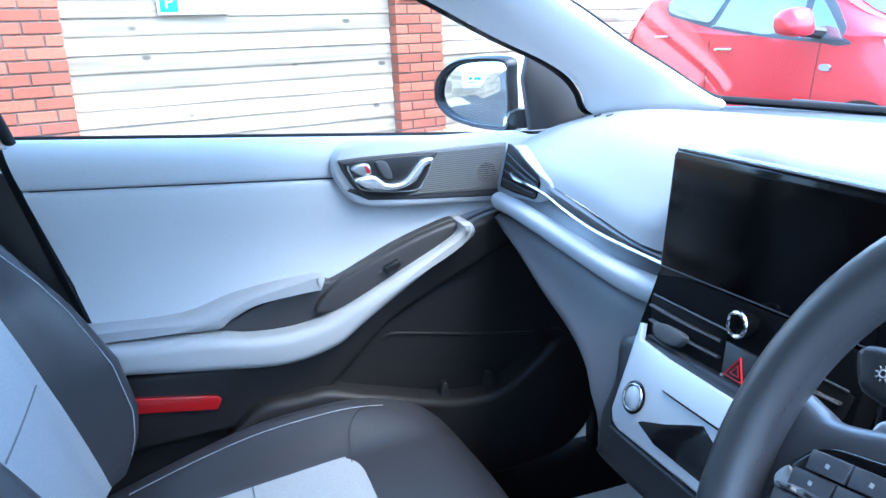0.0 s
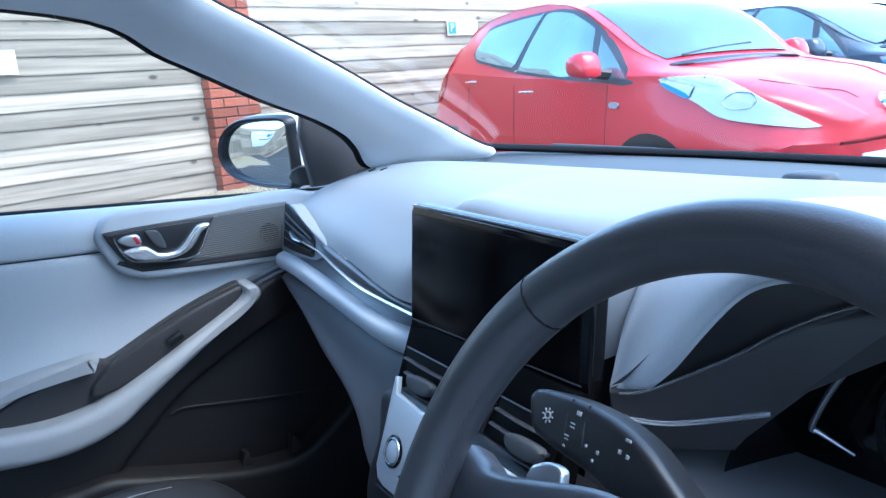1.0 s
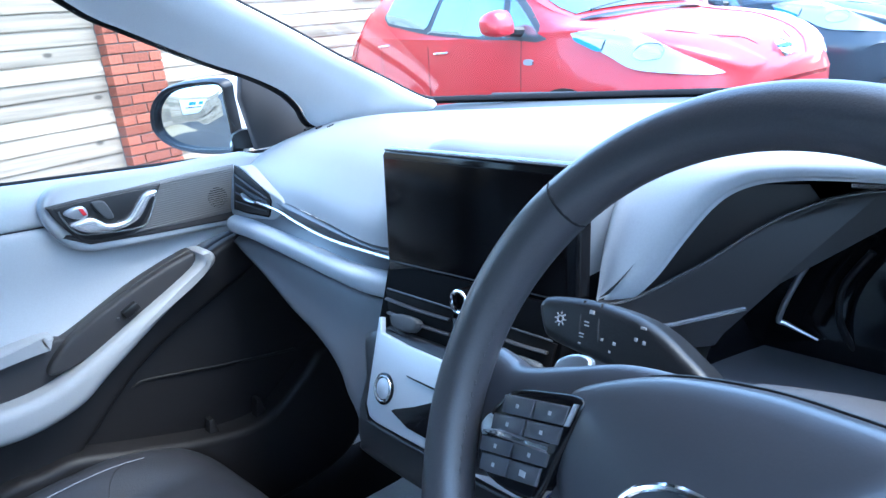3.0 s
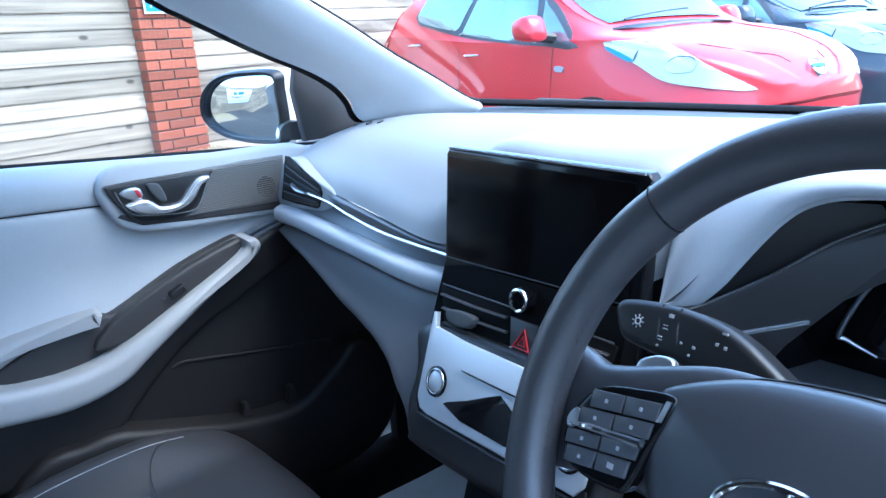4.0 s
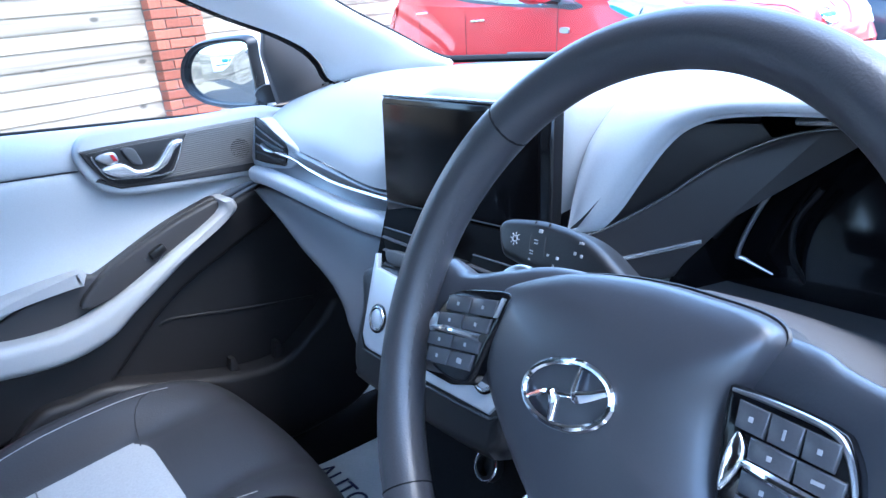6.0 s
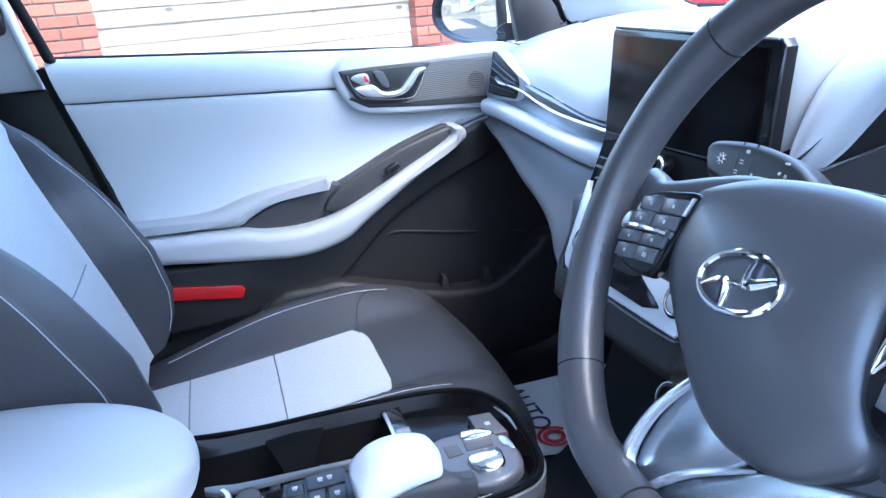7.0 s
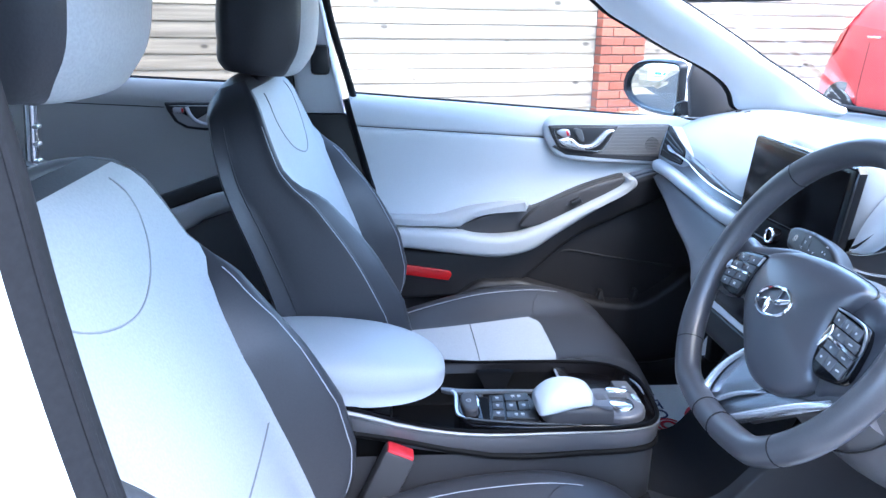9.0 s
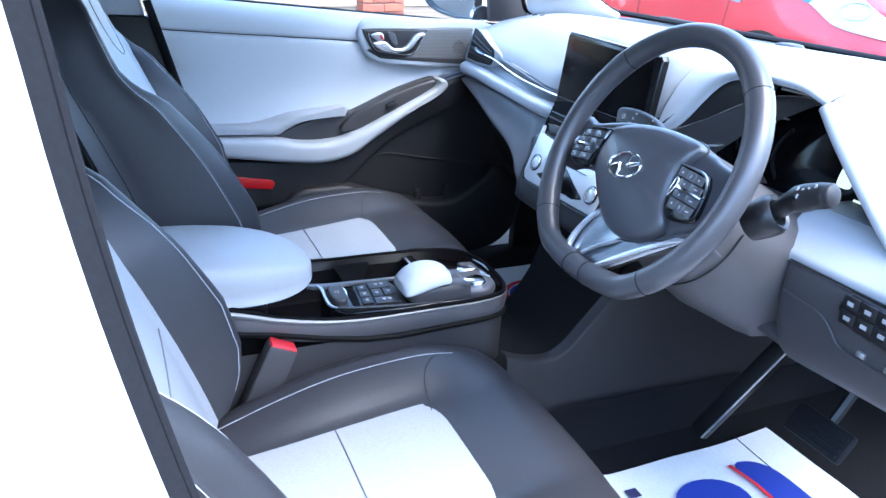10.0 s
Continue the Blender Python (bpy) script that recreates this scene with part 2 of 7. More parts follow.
def thick(bm, d):
    """Gives an open skin a thickness d along its normals."""
    bmesh.ops.recalc_face_normals(bm, faces=bm.faces)
    bmesh.ops.solidify(bm, geom=bm.faces[:], thickness=d)
    return bm


def tube(pts, r, sides=10, n=6, closed=False, flat=1.0, bm=None, fine=True):
    """A round bar along a smooth curve; r: one radius or one a point."""
    radii = [r] * len(pts) if np.isscalar(r) else list(r)
    c = cr([(*p, q) for p, q in zip(pts, radii)], n, closed) if fine else [np.array((*p, q)) for p, q in zip(pts, radii)]
    rows, up = [], Vector((0.123, 0.3, 0.9))
    for i, q in enumerate(c):
        a, b = c[(i - 1) % len(c)] if closed or i else c[0], c[(i + 1) % len(c)] if closed or i < len(c) - 1 else c[-1]
        d = Vector((b[:3] - a[:3]).tolist()).normalized()
        s = d.cross(up).normalized()
        up = s.cross(d).normalized()
        rows.append([Vector(q[:3].tolist()) + float(q[3]) * (math.cos(g) * s + flat * math.sin(g) * up) for g in (2 * math.pi * k / sides for k in range(sides))])
    if closed:
        rows.append(rows[0])
        bm = skin(rows, True, False, bm)
        bmesh.ops.remove_doubles(bm, verts=bm.verts, dist=1e-5)
        return bm
    return skin(rows, True, True, bm)


def plate(outline, place, depth, round_=0.004, n=4, smooth=True, steps=3, bm=None):
    """A flat piece with a rounded front edge: outline in 2D (smoothed), place(a, b, h) gives the world point at height h."""
    o = [np.array(q, float) for q in (cr(outline, n, True) if smooth else outline)]
    area = sum(a[0] * b[1] - b[0] * a[1] for a, b in zip(o, o[1:] + o[:1]))
    if area < 0:
        o.reverse()
    k = len(o)
    inn = []
    for i in range(k):
        d = o[(i + 1) % k] - o[i - 1]
        d = d / (np.linalg.norm(d) + 1e-9)
        inn.append(np.array((-d[1], d[0])))
    rows = [[place(*q, 0.0) for q in o]]
    for s in range(steps + 1):
        g = s / steps * math.pi / 2
        rows.append([place(*(q + w * round_ * (1 - math.cos(g))), depth - round_ + round_ * math.sin(g)) for q, w in zip(o, inn)])
    bm = bm or bmesh.new()
    v = [[bm.verts.new(tuple(p)) for p in r] for r in rows]
    for a, b in zip(v, v[1:]):
        for j in range(k):
            bm.faces.new((a[j], a[(j + 1) % k], b[(j + 1) % k], b[j]))
    bm.faces.new(v[-1])
    bm.faces.new(v[0][::-1])
    bmesh.ops.triangulate(bm, faces=[f for f in bm.faces if len(f.verts) > 4])
    return bm


def box(lo, hi, r=0.0, m=None, seg=2):
    """A box between two corners with rounded edges, moved by the pose m."""
    bm = bmesh.new()
    bmesh.ops.create_cube(bm, size=1)
    lo, hi = Vector(lo), Vector(hi)
    for v in bm.verts:
        v.co = Vector([(lo[k] + hi[k]) / 2 + v.co[k] * (hi[k] - lo[k]) for k in range(3)])
    if r:
        bmesh.ops.bevel(bm, geom=bm.edges[:] + bm.verts[:], offset=r, segments=seg, profile=0.5, affect="EDGES")
    if m is not None:
        bm.transform(m)
    return bm


def lathe(profile, m, sides=24):
    """A turned shape: profile of (radius, height) about the local z axis, moved by m."""
    bm = skin([[m @ Vector((r * math.cos(g), r * math.sin(g), h)) for g in (2 * math.pi * k / sides for k in range(sides))] for r, h in profile], True, True)
    return bm


def door_side(y):
    """Places a point of the door's side view: along the car, up, and out towards the cabin."""
    return lambda a, b, h: (a, y - h, b)

# ---- setting: ground, fence line, car shell ----
FENCE = lambda x: 5.42 + 0.265 * (x - 1.43)      # the fence's line on the plan


def ground_height(x, y):
    rise = min(max((y - (FENCE(x) - 1.1)) / 0.7, 0), 1) * min(max((2.6 - x) / 0.7, 0), 1)
    return 0.36 * rise * rise * (3 - 2 * rise)


def build_ground():
    xs = [-3000, -300, -60, -20] + [-12 + 0.5 * k for k in range(57)] + [25, 60, 300, 3000]
    ys = [-3000, -300, -60, -20, -8, -4, 0, 1.5] + [2 + 0.2 * k for k in range(35)] + [12, 20, 60, 300, 3000]
    bm = skin([[(x, y, ground_height(x, y)) for x in xs] for y in ys])
    tagged(part("ground", bm, ASPHALT), "dark grey asphalt car park ground", "ground", kind="structure")
    xs = [-4.5 + 0.25 * k for k in range(30)]
    bed = skin([[(x, FENCE(x) - q, ground_height(x, FENCE(x) - q) + 0.006 - (0.02 if q > 1.0 else 0)) for q in (-0.05, 0.1, 0.25, 0.4, 0.55, 0.7, 0.85, 1.0, 1.05)] for x in xs])
    tagged(part("gravel_bed", bed, GRAVEL), "bed of pale yellow gravel along the fence", "gravel", kind="structure")
    rng = random.Random(5)
    stones = bmesh.new()
    for _ in range(5200):
        x = rng.uniform(-4.0, 2.9)
        y = FENCE(x) - abs(rng.gauss(0, 0.33)) - 0.03
        z = ground_height(x, y)
        r = rng.uniform(0.010, 0.026)
        m = pose(x, y, z + 0.3 * r, rng.uniform(0, 360), rng.uniform(0, 360), rng.uniform(0, 360))
        vs = [stones.verts.new(m @ Vector(c)) for c in ((r, 0, 0), (-r, 0, 0), (0, 0.8 * r, 0), (0, -0.8 * r, 0), (0, 0, 0.6 * r), (0, 0, -0.6 * r))]
        for a, b, c in ((0, 2, 4), (2, 1, 4), (1, 3, 4), (3, 0, 4), (2, 0, 5), (1, 2, 5), (3, 1, 5), (0, 3, 5)):
            stones.faces.new((vs[a], vs[b], vs[c]))
    tagged(part("gravel", stones, GRAVEL, smooth=False), "pale yellow gravel along the foot of the fence", "gravel", kind="stuff")


build_ground()


def build_shell():
    """The fixed body round the cabin: floor, pillars, roof, glass."""
    bm = box((-1.9, -0.72, 0.20), (0.95, 0.76, 0.262), 0.0)
    tagged(part("floor", bm, CARPET), "black carpeted car floor", "floor", kind="structure")
    # roof lining and skin
    rows = []
    for x, w, z in ((-1.9, 0.50, 1.28), (-1.3, 0.55, 1.36), (-0.6, 0.57, 1.385), (-0.1, 0.56, 1.365), (0.12, 0.54, 1.325)):
        rows.append([(x, -w, z - 0.06), (x, -w * 0.8, z - 0.015), (x, 0, z), (x, w * 0.8, z - 0.015), (x, w, z - 0.06)])
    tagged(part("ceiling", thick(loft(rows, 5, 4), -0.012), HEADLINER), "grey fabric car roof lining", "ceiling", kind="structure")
    rows = [[(x, y * 1.24, z + 0.045 + (0.03 if abs(y) < 0.3 else 0)) for x, y, z in r] for r in rows]
    tagged(part("roof", thick(loft(rows, 5, 4), 0.01), WHITEPAINT), "white painted car roof", "roof", kind="structure")
    # passenger side front pillar trim
    pil = thing("pillar_trim_front", "pale grey padded windscreen pillar trim", "pillar trim", kind="structure")
    low = [(0.640, 0.655, 0.965), (0.52, 0.665, 0.962), (0.436, 0.665, 0.962), (0.413, 0.664, 0.998), (0.385, 0.662, 1.028), (0.330, 0.660, 1.062), (0.235, 0.652, 1.104), (0.10, 0.640, 1.172), (-0.05, 0.618, 1.238), (-0.55, 0.60, 1.272), (-1.3, 0.58, 1.26)]
    top = [(0.672, 0.610, 0.970), (0.640, 0.598, 0.978), (0.590, 0.585, 1.000), (0.540, 0.575, 1.026), (0.487, 0.565, 1.052), (0.431, 0.555, 1.080), (0.333, 0.545, 1.137), (0.16, 0.532, 1.228), (0.0, 0.525, 1.300), (-0.55, 0.51, 1.335), (-1.3, 0.50, 1.31)]
    rows = []
    for a, b in zip(low, top):
        a, b = Vector(a), Vector(b)
        o = Vector((-0.10, -0.55, -0.25)).normalized()
        rows.append([a - o * 0.03, a, a.lerp(b, 0.25) + o * 0.016, a.lerp(b, 0.5) + o * 0.022, a.lerp(b, 0.75) + o * 0.016, b, b - o * 0.03])
    part("padding", loft(rows, 6, 3), PILLARCLOTH, pil)
    part("seal", tube([Vector(t) + Vector((0.004, 0.02, 0.006)) for t in top], 0.007), SEAL, pil, "black rubber seal along the glass")
    part("seal", tube([Vector(t) + Vector((0, 0.03, 0.004)) for t in low[1:]], 0.0055), SEAL, pil, "black rubber door seal")
    # middle pillar, passenger side
    mid = thing("pillar_trim_middle", "middle pillar with pale upper and black lower trim", "pillar trim", kind="structure")
    pl = door_side(0.775)
    part("upper_trim", plate([(-0.635, 0.938), (-0.522, 0.938), (-0.550, 1.10), (-0.575, 1.26), (-0.66, 1.26)], pl, 0.03, 0.012, smooth=False), LIGHT, mid)
    part("lower_trim", plate([(-0.63, 0.30), (-0.44, 0.30), (-0.455, 0.75), (-0.500, 0.938), (-0.62, 0.938)], pl, 0.025, 0.01, smooth=False), BLACK, mid)
    part("seal", tube([(-0.36, 0.745, 0.40), (-0.44, 0.745, 0.70), (-0.49, 0.742, 0.94), (-0.545, 0.70, 1.15), (-0.56, 0.62, 1.26)], 0.009), SEAL, mid)
    part("rear_return", plate([(-0.74, 0.86), (-0.636, 0.86), (-0.640, 1.0), (-0.664, 1.26), (-0.74, 1.26)], door_side(0.782), 0.02, 0.008, smooth=False), BLACK, mid)
    part("belt_guide", box((-0.60, 0.735, 1.03), (-0.555, 0.752, 1.10), 0.01), BLACK, mid)
    # windscreen
    a, b = [], []
    for k in range(9):
        y = -0.66 + 1.32 * k / 8
        q = 1 - (y / 0.66) ** 2
        a.append((0.672 + 0.24 * q, y, 0.976 - 0.026 * q))
        b.append((0.10 + 0.09 * q, y * 0.82, 1.298 + 0.045 * q))
    ws = thing("windscreen", "clear raked car windscreen with black border", "windscreen", kind="structure")
    p = part("pane", skin([a, b]), PANE, ws)
    p.visible_shadow = False
    part("border", tube(a, 0.012, flat=0.6), SEAL, ws, "black lower edge band")
    # scuttle and bonnet in front of the glass
    rows = [[(x + 0.01, y * 1.02, z - 0.035) for x, y, z in a], [(x + 0.10, y * 1.08, z - 0.08) for x, y, z in a],
            [(x + 0.45, y * 1.10, z - 0.16) for x, y, z in a], [(1.75, y * 1.0, 0.68) for _, y, _ in a], [(1.92, y * 0.9, 0.52) for _, y, _ in a]]
    tagged(part("bonnet", thick(loft(rows, 4, 3), 0.01), WHITEPAINT), "white painted car bonnet", "bonnet", kind="structure")
    part("wiper", tube([(0.905, 0.22, 0.948), (0.86, 0.38, 0.957), (0.755, 0.54, 0.972)], 0.006), SHELF, ws)
    # body side beyond the cabin, both sides, and bulkheads
    tagged(part("bulkhead", box((0.93, -0.70, 0.15), (0.99, 0.70, 0.94)), CARPET), "black front bulkhead lining", "bulkhead", kind="structure")
    tagged(part("rear_bulkhead", box((-1.96, -0.75, 0.15), (-1.90, 0.78, 1.30)), BLACK), "dark rear end of the cabin", "bulkhead", kind="structure")
    tagged(part("side_skin_passenger", box((-1.95, 0.86, 0.18), (0.62, 0.89, 0.89), 0.01), WHITEPAINT), "white painted car side", "body side", kind="structure")


build_shell()


# ---- passenger door ----
def belt(x):
    return 0.946 - 0.069 * x


def seam(x):
    return 0.886 - 0.055 * x


def build_door():
    d = thing("front_passenger_door", "closed car door with pale grey trim and dark lower panel", "car door")
    xs = [-0.52, -0.40, -0.25, -0.10, 0.05, 0.20, 0.33, 0.41]
    rows = [[(x, 0.770, belt(x) - 0.006), (x, 0.758, belt(x) + 0.004), (x, 0.736, belt(x) + 0.003), (x, 0.717, belt(x) - 0.012), (x, 0.708, (belt(x) + seam(x)) / 2), (x, 0.708, seam(x) + 0.006), (x, 0.716, seam(x))] for x in xs]
    rear = lambda z: -0.507 + 0.27 * (0.97 - z)

    def trimmed(bm):
        for v in bm.verts:
            v.co.x = max(v.co.x, rear(v.co.z))
        return bm

    part("upper_trim", trimmed(loft(rows, 4, 4)), LIGHT, d)
    part("rear_edge", tube([(rear(z) - 0.004, 0.735, z) for z in (0.975, 0.9, 0.8, 0.7, 0.6, 0.5)], 0.014, 8, 3), SEAL, d, "dark rear edge of the door")
    part("seam_line", tube([(max(x, -0.483), 0.7135, seam(max(x, -0.483))) for x in xs[:6]], 0.0014, 6), PLASTIC, d, "dark seam below the upper trim")
    low = lambda x: float(np.interp(x, [-0.52, -0.10, 0.05, 0.19, 0.41], [0.61, 0.63, 0.73, 0.80, 0.812]))
    rows = [[(x, 0.716, seam(x) - 0.001), (x, 0.709, seam(x) - 0.008), (x, 0.711, seam(x) - 0.04), (x, 0.722, max(0.79, low(x) + 0.03)), (x, 0.722, max(0.73, low(x) + 0.02)), (x, 0.716, max(0.68, low(x) + 0.01)), (x, 0.715, low(x))] for x in xs]
    part("insert_panel", trimmed(loft(rows, 4, 4)), LIGHT, d)
    # handle surround
    pl = door_side(0.708)
    part("handle_surround", plate([(-0.038, 0.915), (-0.024, 0.870), (0.004, 0.842), (0.06, 0.831), (0.20, 0.824), (0.33, 0.826), (0.33, 0.932), (0.15, 0.945), (0.0, 0.95)], pl, 0.016, 0.010), LIGHT, d)
    pl = door_side(0.693)
    part("speaker_trim", plate([(0.085, 0.922), (0.20, 0.926), (0.272, 0.925), (0.270, 0.90), (0.262, 0.845), (0.20, 0.846), (0.06, 0.851)], pl, 0.006, 0.002, smooth=False), SPEAKER, d, "ribbed satin metal trim with speaker grille")
    rib = bmesh.new()
    for k in range(20):
        z = 0.852 + 0.0035 * k
        x0 = 0.09
        x1 = 0.262 + (z - 0.845) * 0.1
        tube([(x0, 0.6868, z), (x1, 0.6868, z)], 0.0011, 5, 1, bm=rib)
    part("ribs", rib, SPEAKER, d)
    gr = part("tweeter_grille", lathe([(0.0175, 0), (0.0175, 0.0008), (0.001, 0.0010)], pose(0.233, 0.6868, 0.8755, 90, 0, 0)), BLACK, d, "small round speaker grille")
    for k in range(-4, 5):
        half = math.sqrt(0.0172 ** 2 - (0.0037 * k) ** 2)
        part("bar", tube([(0.233 - half, 0.6856, 0.8755 + 0.0037 * k), (0.233 + half, 0.6856, 0.8755 + 0.0037 * k)], 0.0010, 5, 1), SPEAKER, gr)
    part("lower_strip", plate([(-0.010, 0.872), (0.02, 0.861), (0.115, 0.8545), (0.262, 0.8475), (0.262, 0.8305), (0.113, 0.8405), (0.02, 0.8485), (-0.016, 0.868)], door_side(0.697), 0.008, 0.003, smooth=False), PLASTIC, d, "dark strip under the trim")
    bez = [(-0.026, 0.913), (-0.012, 0.921), (0.13, 0.921), (0.139, 0.911), (0.108, 0.862), (0.075, 0.849), (0.018, 0.853), (-0.004, 0.872)]
    part("handle_bezel", plate(bez, door_side(0.694), 0.009, 0.003), PLASTIC, d)
    part("handle_recess", plate([(a * 0.90 + 0.0055, b * 0.88 + 0.106) for a, b in bez], door_side(0.686), 0.0035, 0.001), BLACK, d)
    part("handle_frame", tube([(x, 0.6832, z) for x, z in ((-0.0135, 0.911), (-0.012, 0.901), (0.001, 0.876), (0.022, 0.866), (0.095, 0.8585), (0.115, 0.872), (0.1335, 0.909))], 0.0018, 8, 4), SATIN, d, "thin satin frame of the handle cup")
    part("lever_boss", plate([(0.032, 0.913), (0.049, 0.913), (0.056, 0.902), (0.060, 0.884), (0.046, 0.887)], door_side(0.6835), 0.007, 0.003, n=3), SHELF, d)
    part("pull_handle", plate([(-0.005, 0.889), (0.013, 0.892), (0.028, 0.892), (0.039, 0.884), (0.048, 0.877), (0.066, 0.8755), (0.081, 0.880), (0.096, 0.896), (0.112, 0.911), (0.130, 0.913), (0.131, 0.907), (0.116, 0.898), (0.103, 0.880), (0.086, 0.869), (0.061, 0.864), (0.024, 0.868), (0.004, 0.878)], door_side(0.684), 0.013, 0.005, n=3, steps=4), BRIGHTSATIN, d, "satin silver pull handle")
    part("lock_lever", plate([(-0.009, 0.905), (0.002, 0.912), (0.020, 0.911), (0.024, 0.896), (0.008, 0.8935)], door_side(0.684), 0.008, 0.003), SILVER, d)
    part("lock_mark", plate([(0.012, 0.9095), (0.0175, 0.9095), (0.0225, 0.8975), (0.0165, 0.8975)], door_side(0.6765), 0.002, 0.0005, smooth=False), REDPLASTIC, d)
    # armrest, pocket
    arm = [(-0.52, 0.640), (-0.374, 0.620), (-0.238, 0.602), (-0.139, 0.594), (-0.059, 0.612), (-0.005, 0.648), (0.106, 0.720), (0.180, 0.762), (0.197, 0.780), (0.190, 0.796), (0.170, 0.798),
           (0.160, 0.774), (0.06, 0.722), (-0.06, 0.664), (-0.129, 0.648), (-0.20, 0.650), (-0.250, 0.660), (-0.38, 0.668), (-0.52, 0.676)]
    part("armrest", plate(arm, door_side(0.71), 0.062, 0.016, steps=5), SHADEDVINYL, d)
    part("armrest_ledge", plate([(-0.52, 0.678), (-0.38, 0.672), (-0.255, 0.663), (-0.225, 0.675), (-0.182, 0.694), (-0.10, 0.710), (-0.070, 0.716), (-0.074, 0.727), (-0.15, 0.722), (-0.22, 0.712), (-0.30, 0.692), (-0.42, 0.694), (-0.52, 0.702)], door_side(0.72), 0.046, 0.018, steps=5), SHADEDVINYL, d)
    poc = [(-0.25, 0.655), (-0.182, 0.690), (-0.072, 0.716), (-0.045, 0.718), (0.061, 0.766), (0.140, 0.792), (0.175, 0.797), (0.172, 0.766), (0.06, 0.714), (-0.077, 0.652), (-0.129, 0.640), (-0.2, 0.645)]
    part("armrest_pocket", plate(poc, door_side(0.715), 0.022, 0.004), PLASTIC, d, "dark pull pocket with window switch")
    part("switch_plate", plate([(-0.088, 0.672), (-0.045, 0.716), (0.061, 0.764), (0.140, 0.790), (0.172, 0.794), (0.168, 0.768), (0.06, 0.717), (-0.04, 0.672)], door_side(0.700), 0.024, 0.006), PLASTIC, d)
    part("window_switch", box((0.034, 0.664, 0.727), (0.062, 0.680, 0.741), 0.003, pose(0.048, 0.672, 0.735, 0, -25, 0) @ pose(-0.048, -0.672, -0.735)), BLACK, d)
    part("switch_lamp", box((0.025, 0.674, 0.723), (0.030, 0.678, 0.727), 0.001), SHELF, d)
    # lower panel and bin
    lowp = [(-0.52, 0.655), (-0.30, 0.62), (-0.139, 0.605), (-0.05, 0.625), (0.106, 0.73), (0.19, 0.785), (0.265, 0.808), (0.36, 0.815), (0.47, 0.72), (0.50, 0.45), (0.46, 0.36), (0.30, 0.29), (-0.52, 0.29)]
    part("lower_panel", plate(lowp, door_side(0.76), 0.045, 0.010, smooth=False), DOORLOW, d, "dark grey plastic lower door panel")
    fold = [(-0.52, 0.60), (-0.30, 0.60), (-0.139, 0.596), (-0.05, 0.618), (0.106, 0.722), (0.19, 0.778), (0.265, 0.802), (0.352, 0.810), (0.335, 0.775), (0.275, 0.735), (0.187, 0.698), (0.075, 0.645), (0.005, 0.592), (-0.055, 0.535), (-0.105, 0.500), (-0.22, 0.480), (-0.52, 0.480)]
    part("shoulder", plate(fold, door_side(0.72), 0.030, 0.012, n=3, steps=4), DOORLOW, d)
    part("recess_ridge", tube([(0.03, 0.7145, 0.588), (0.051, 0.7135, 0.594), (0.107, 0.713, 0.585), (0.17, 0.713, 0.573), (0.262, 0.713, 0.558), (0.335, 0.7145, 0.547)], 0.0026, 8), DOORLOW, d)
    binp = [(-0.20, 0.520), (-0.131, 0.526), (-0.082, 0.528), (-0.011, 0.506), (0.126, 0.467), (0.200, 0.457), (0.240, 0.463), (0.279, 0.486), (0.332, 0.524), (0.358, 0.548), (0.40, 0.54), (0.455, 0.45), (0.42, 0.34), (0.30, 0.29), (0.0, 0.29), (-0.25, 0.33), (-0.26, 0.45)]
    part("door_bin", plate(binp, door_side(0.72), 0.058, 0.014, steps=4), DOORLOW, d, "dark plastic map pocket")
    for x, z in ((0.140, 0.468), (0.232, 0.470)):
        part("bin_rib", plate([(x - 0.016, z - 0.03), (x + 0.014, z - 0.03), (x + 0.002, z + 0.022), (x - 0.006, z + 0.022)], door_side(0.705), 0.02, 0.003, smooth=False), DOORLOW, d)
    part("reflector", plate([(-0.40, 0.572), (-0.262, 0.549), (-0.256, 0.540), (-0.264, 0.524), (-0.40, 0.544)], door_side(0.692), 0.008, 0.002, smooth=False), RED, d, "red safety reflector")
    # glass run, window, outer skin
    part("glass_seal", tube([(max(x, -0.50), 0.768, belt(max(x, -0.50)) + 0.003) for x in xs], 0.006, 8), SEAL, d)
    a = [(x, 0.772, belt(x)) for x in (-0.52, -0.2, 0.1, 0.34)]
    b = [(x, 0.64, z) for x, z in ((-0.58, 1.27), (-0.3, 1.27), (-0.0, 1.24), (0.24, 1.12))]
    p = part("window_pane", skin([a, b]), PANE, d)
    p.visible_shadow = False
    # mirror sail and mirror
    part("mirror_sail", plate([(0.345, 0.935), (0.322, 1.03), (0.328, 1.074), (0.345, 1.078), (0.385, 1.055), (0.425, 1.010), (0.465, 0.968), (0.49, 0.935)], lambda a, b, h: (a, 0.750 - h - (b - 0.95) * 0.20, b), 0.016, 0.006, smooth=False), SHROUD, d, "dark triangular mirror mount")
    return d


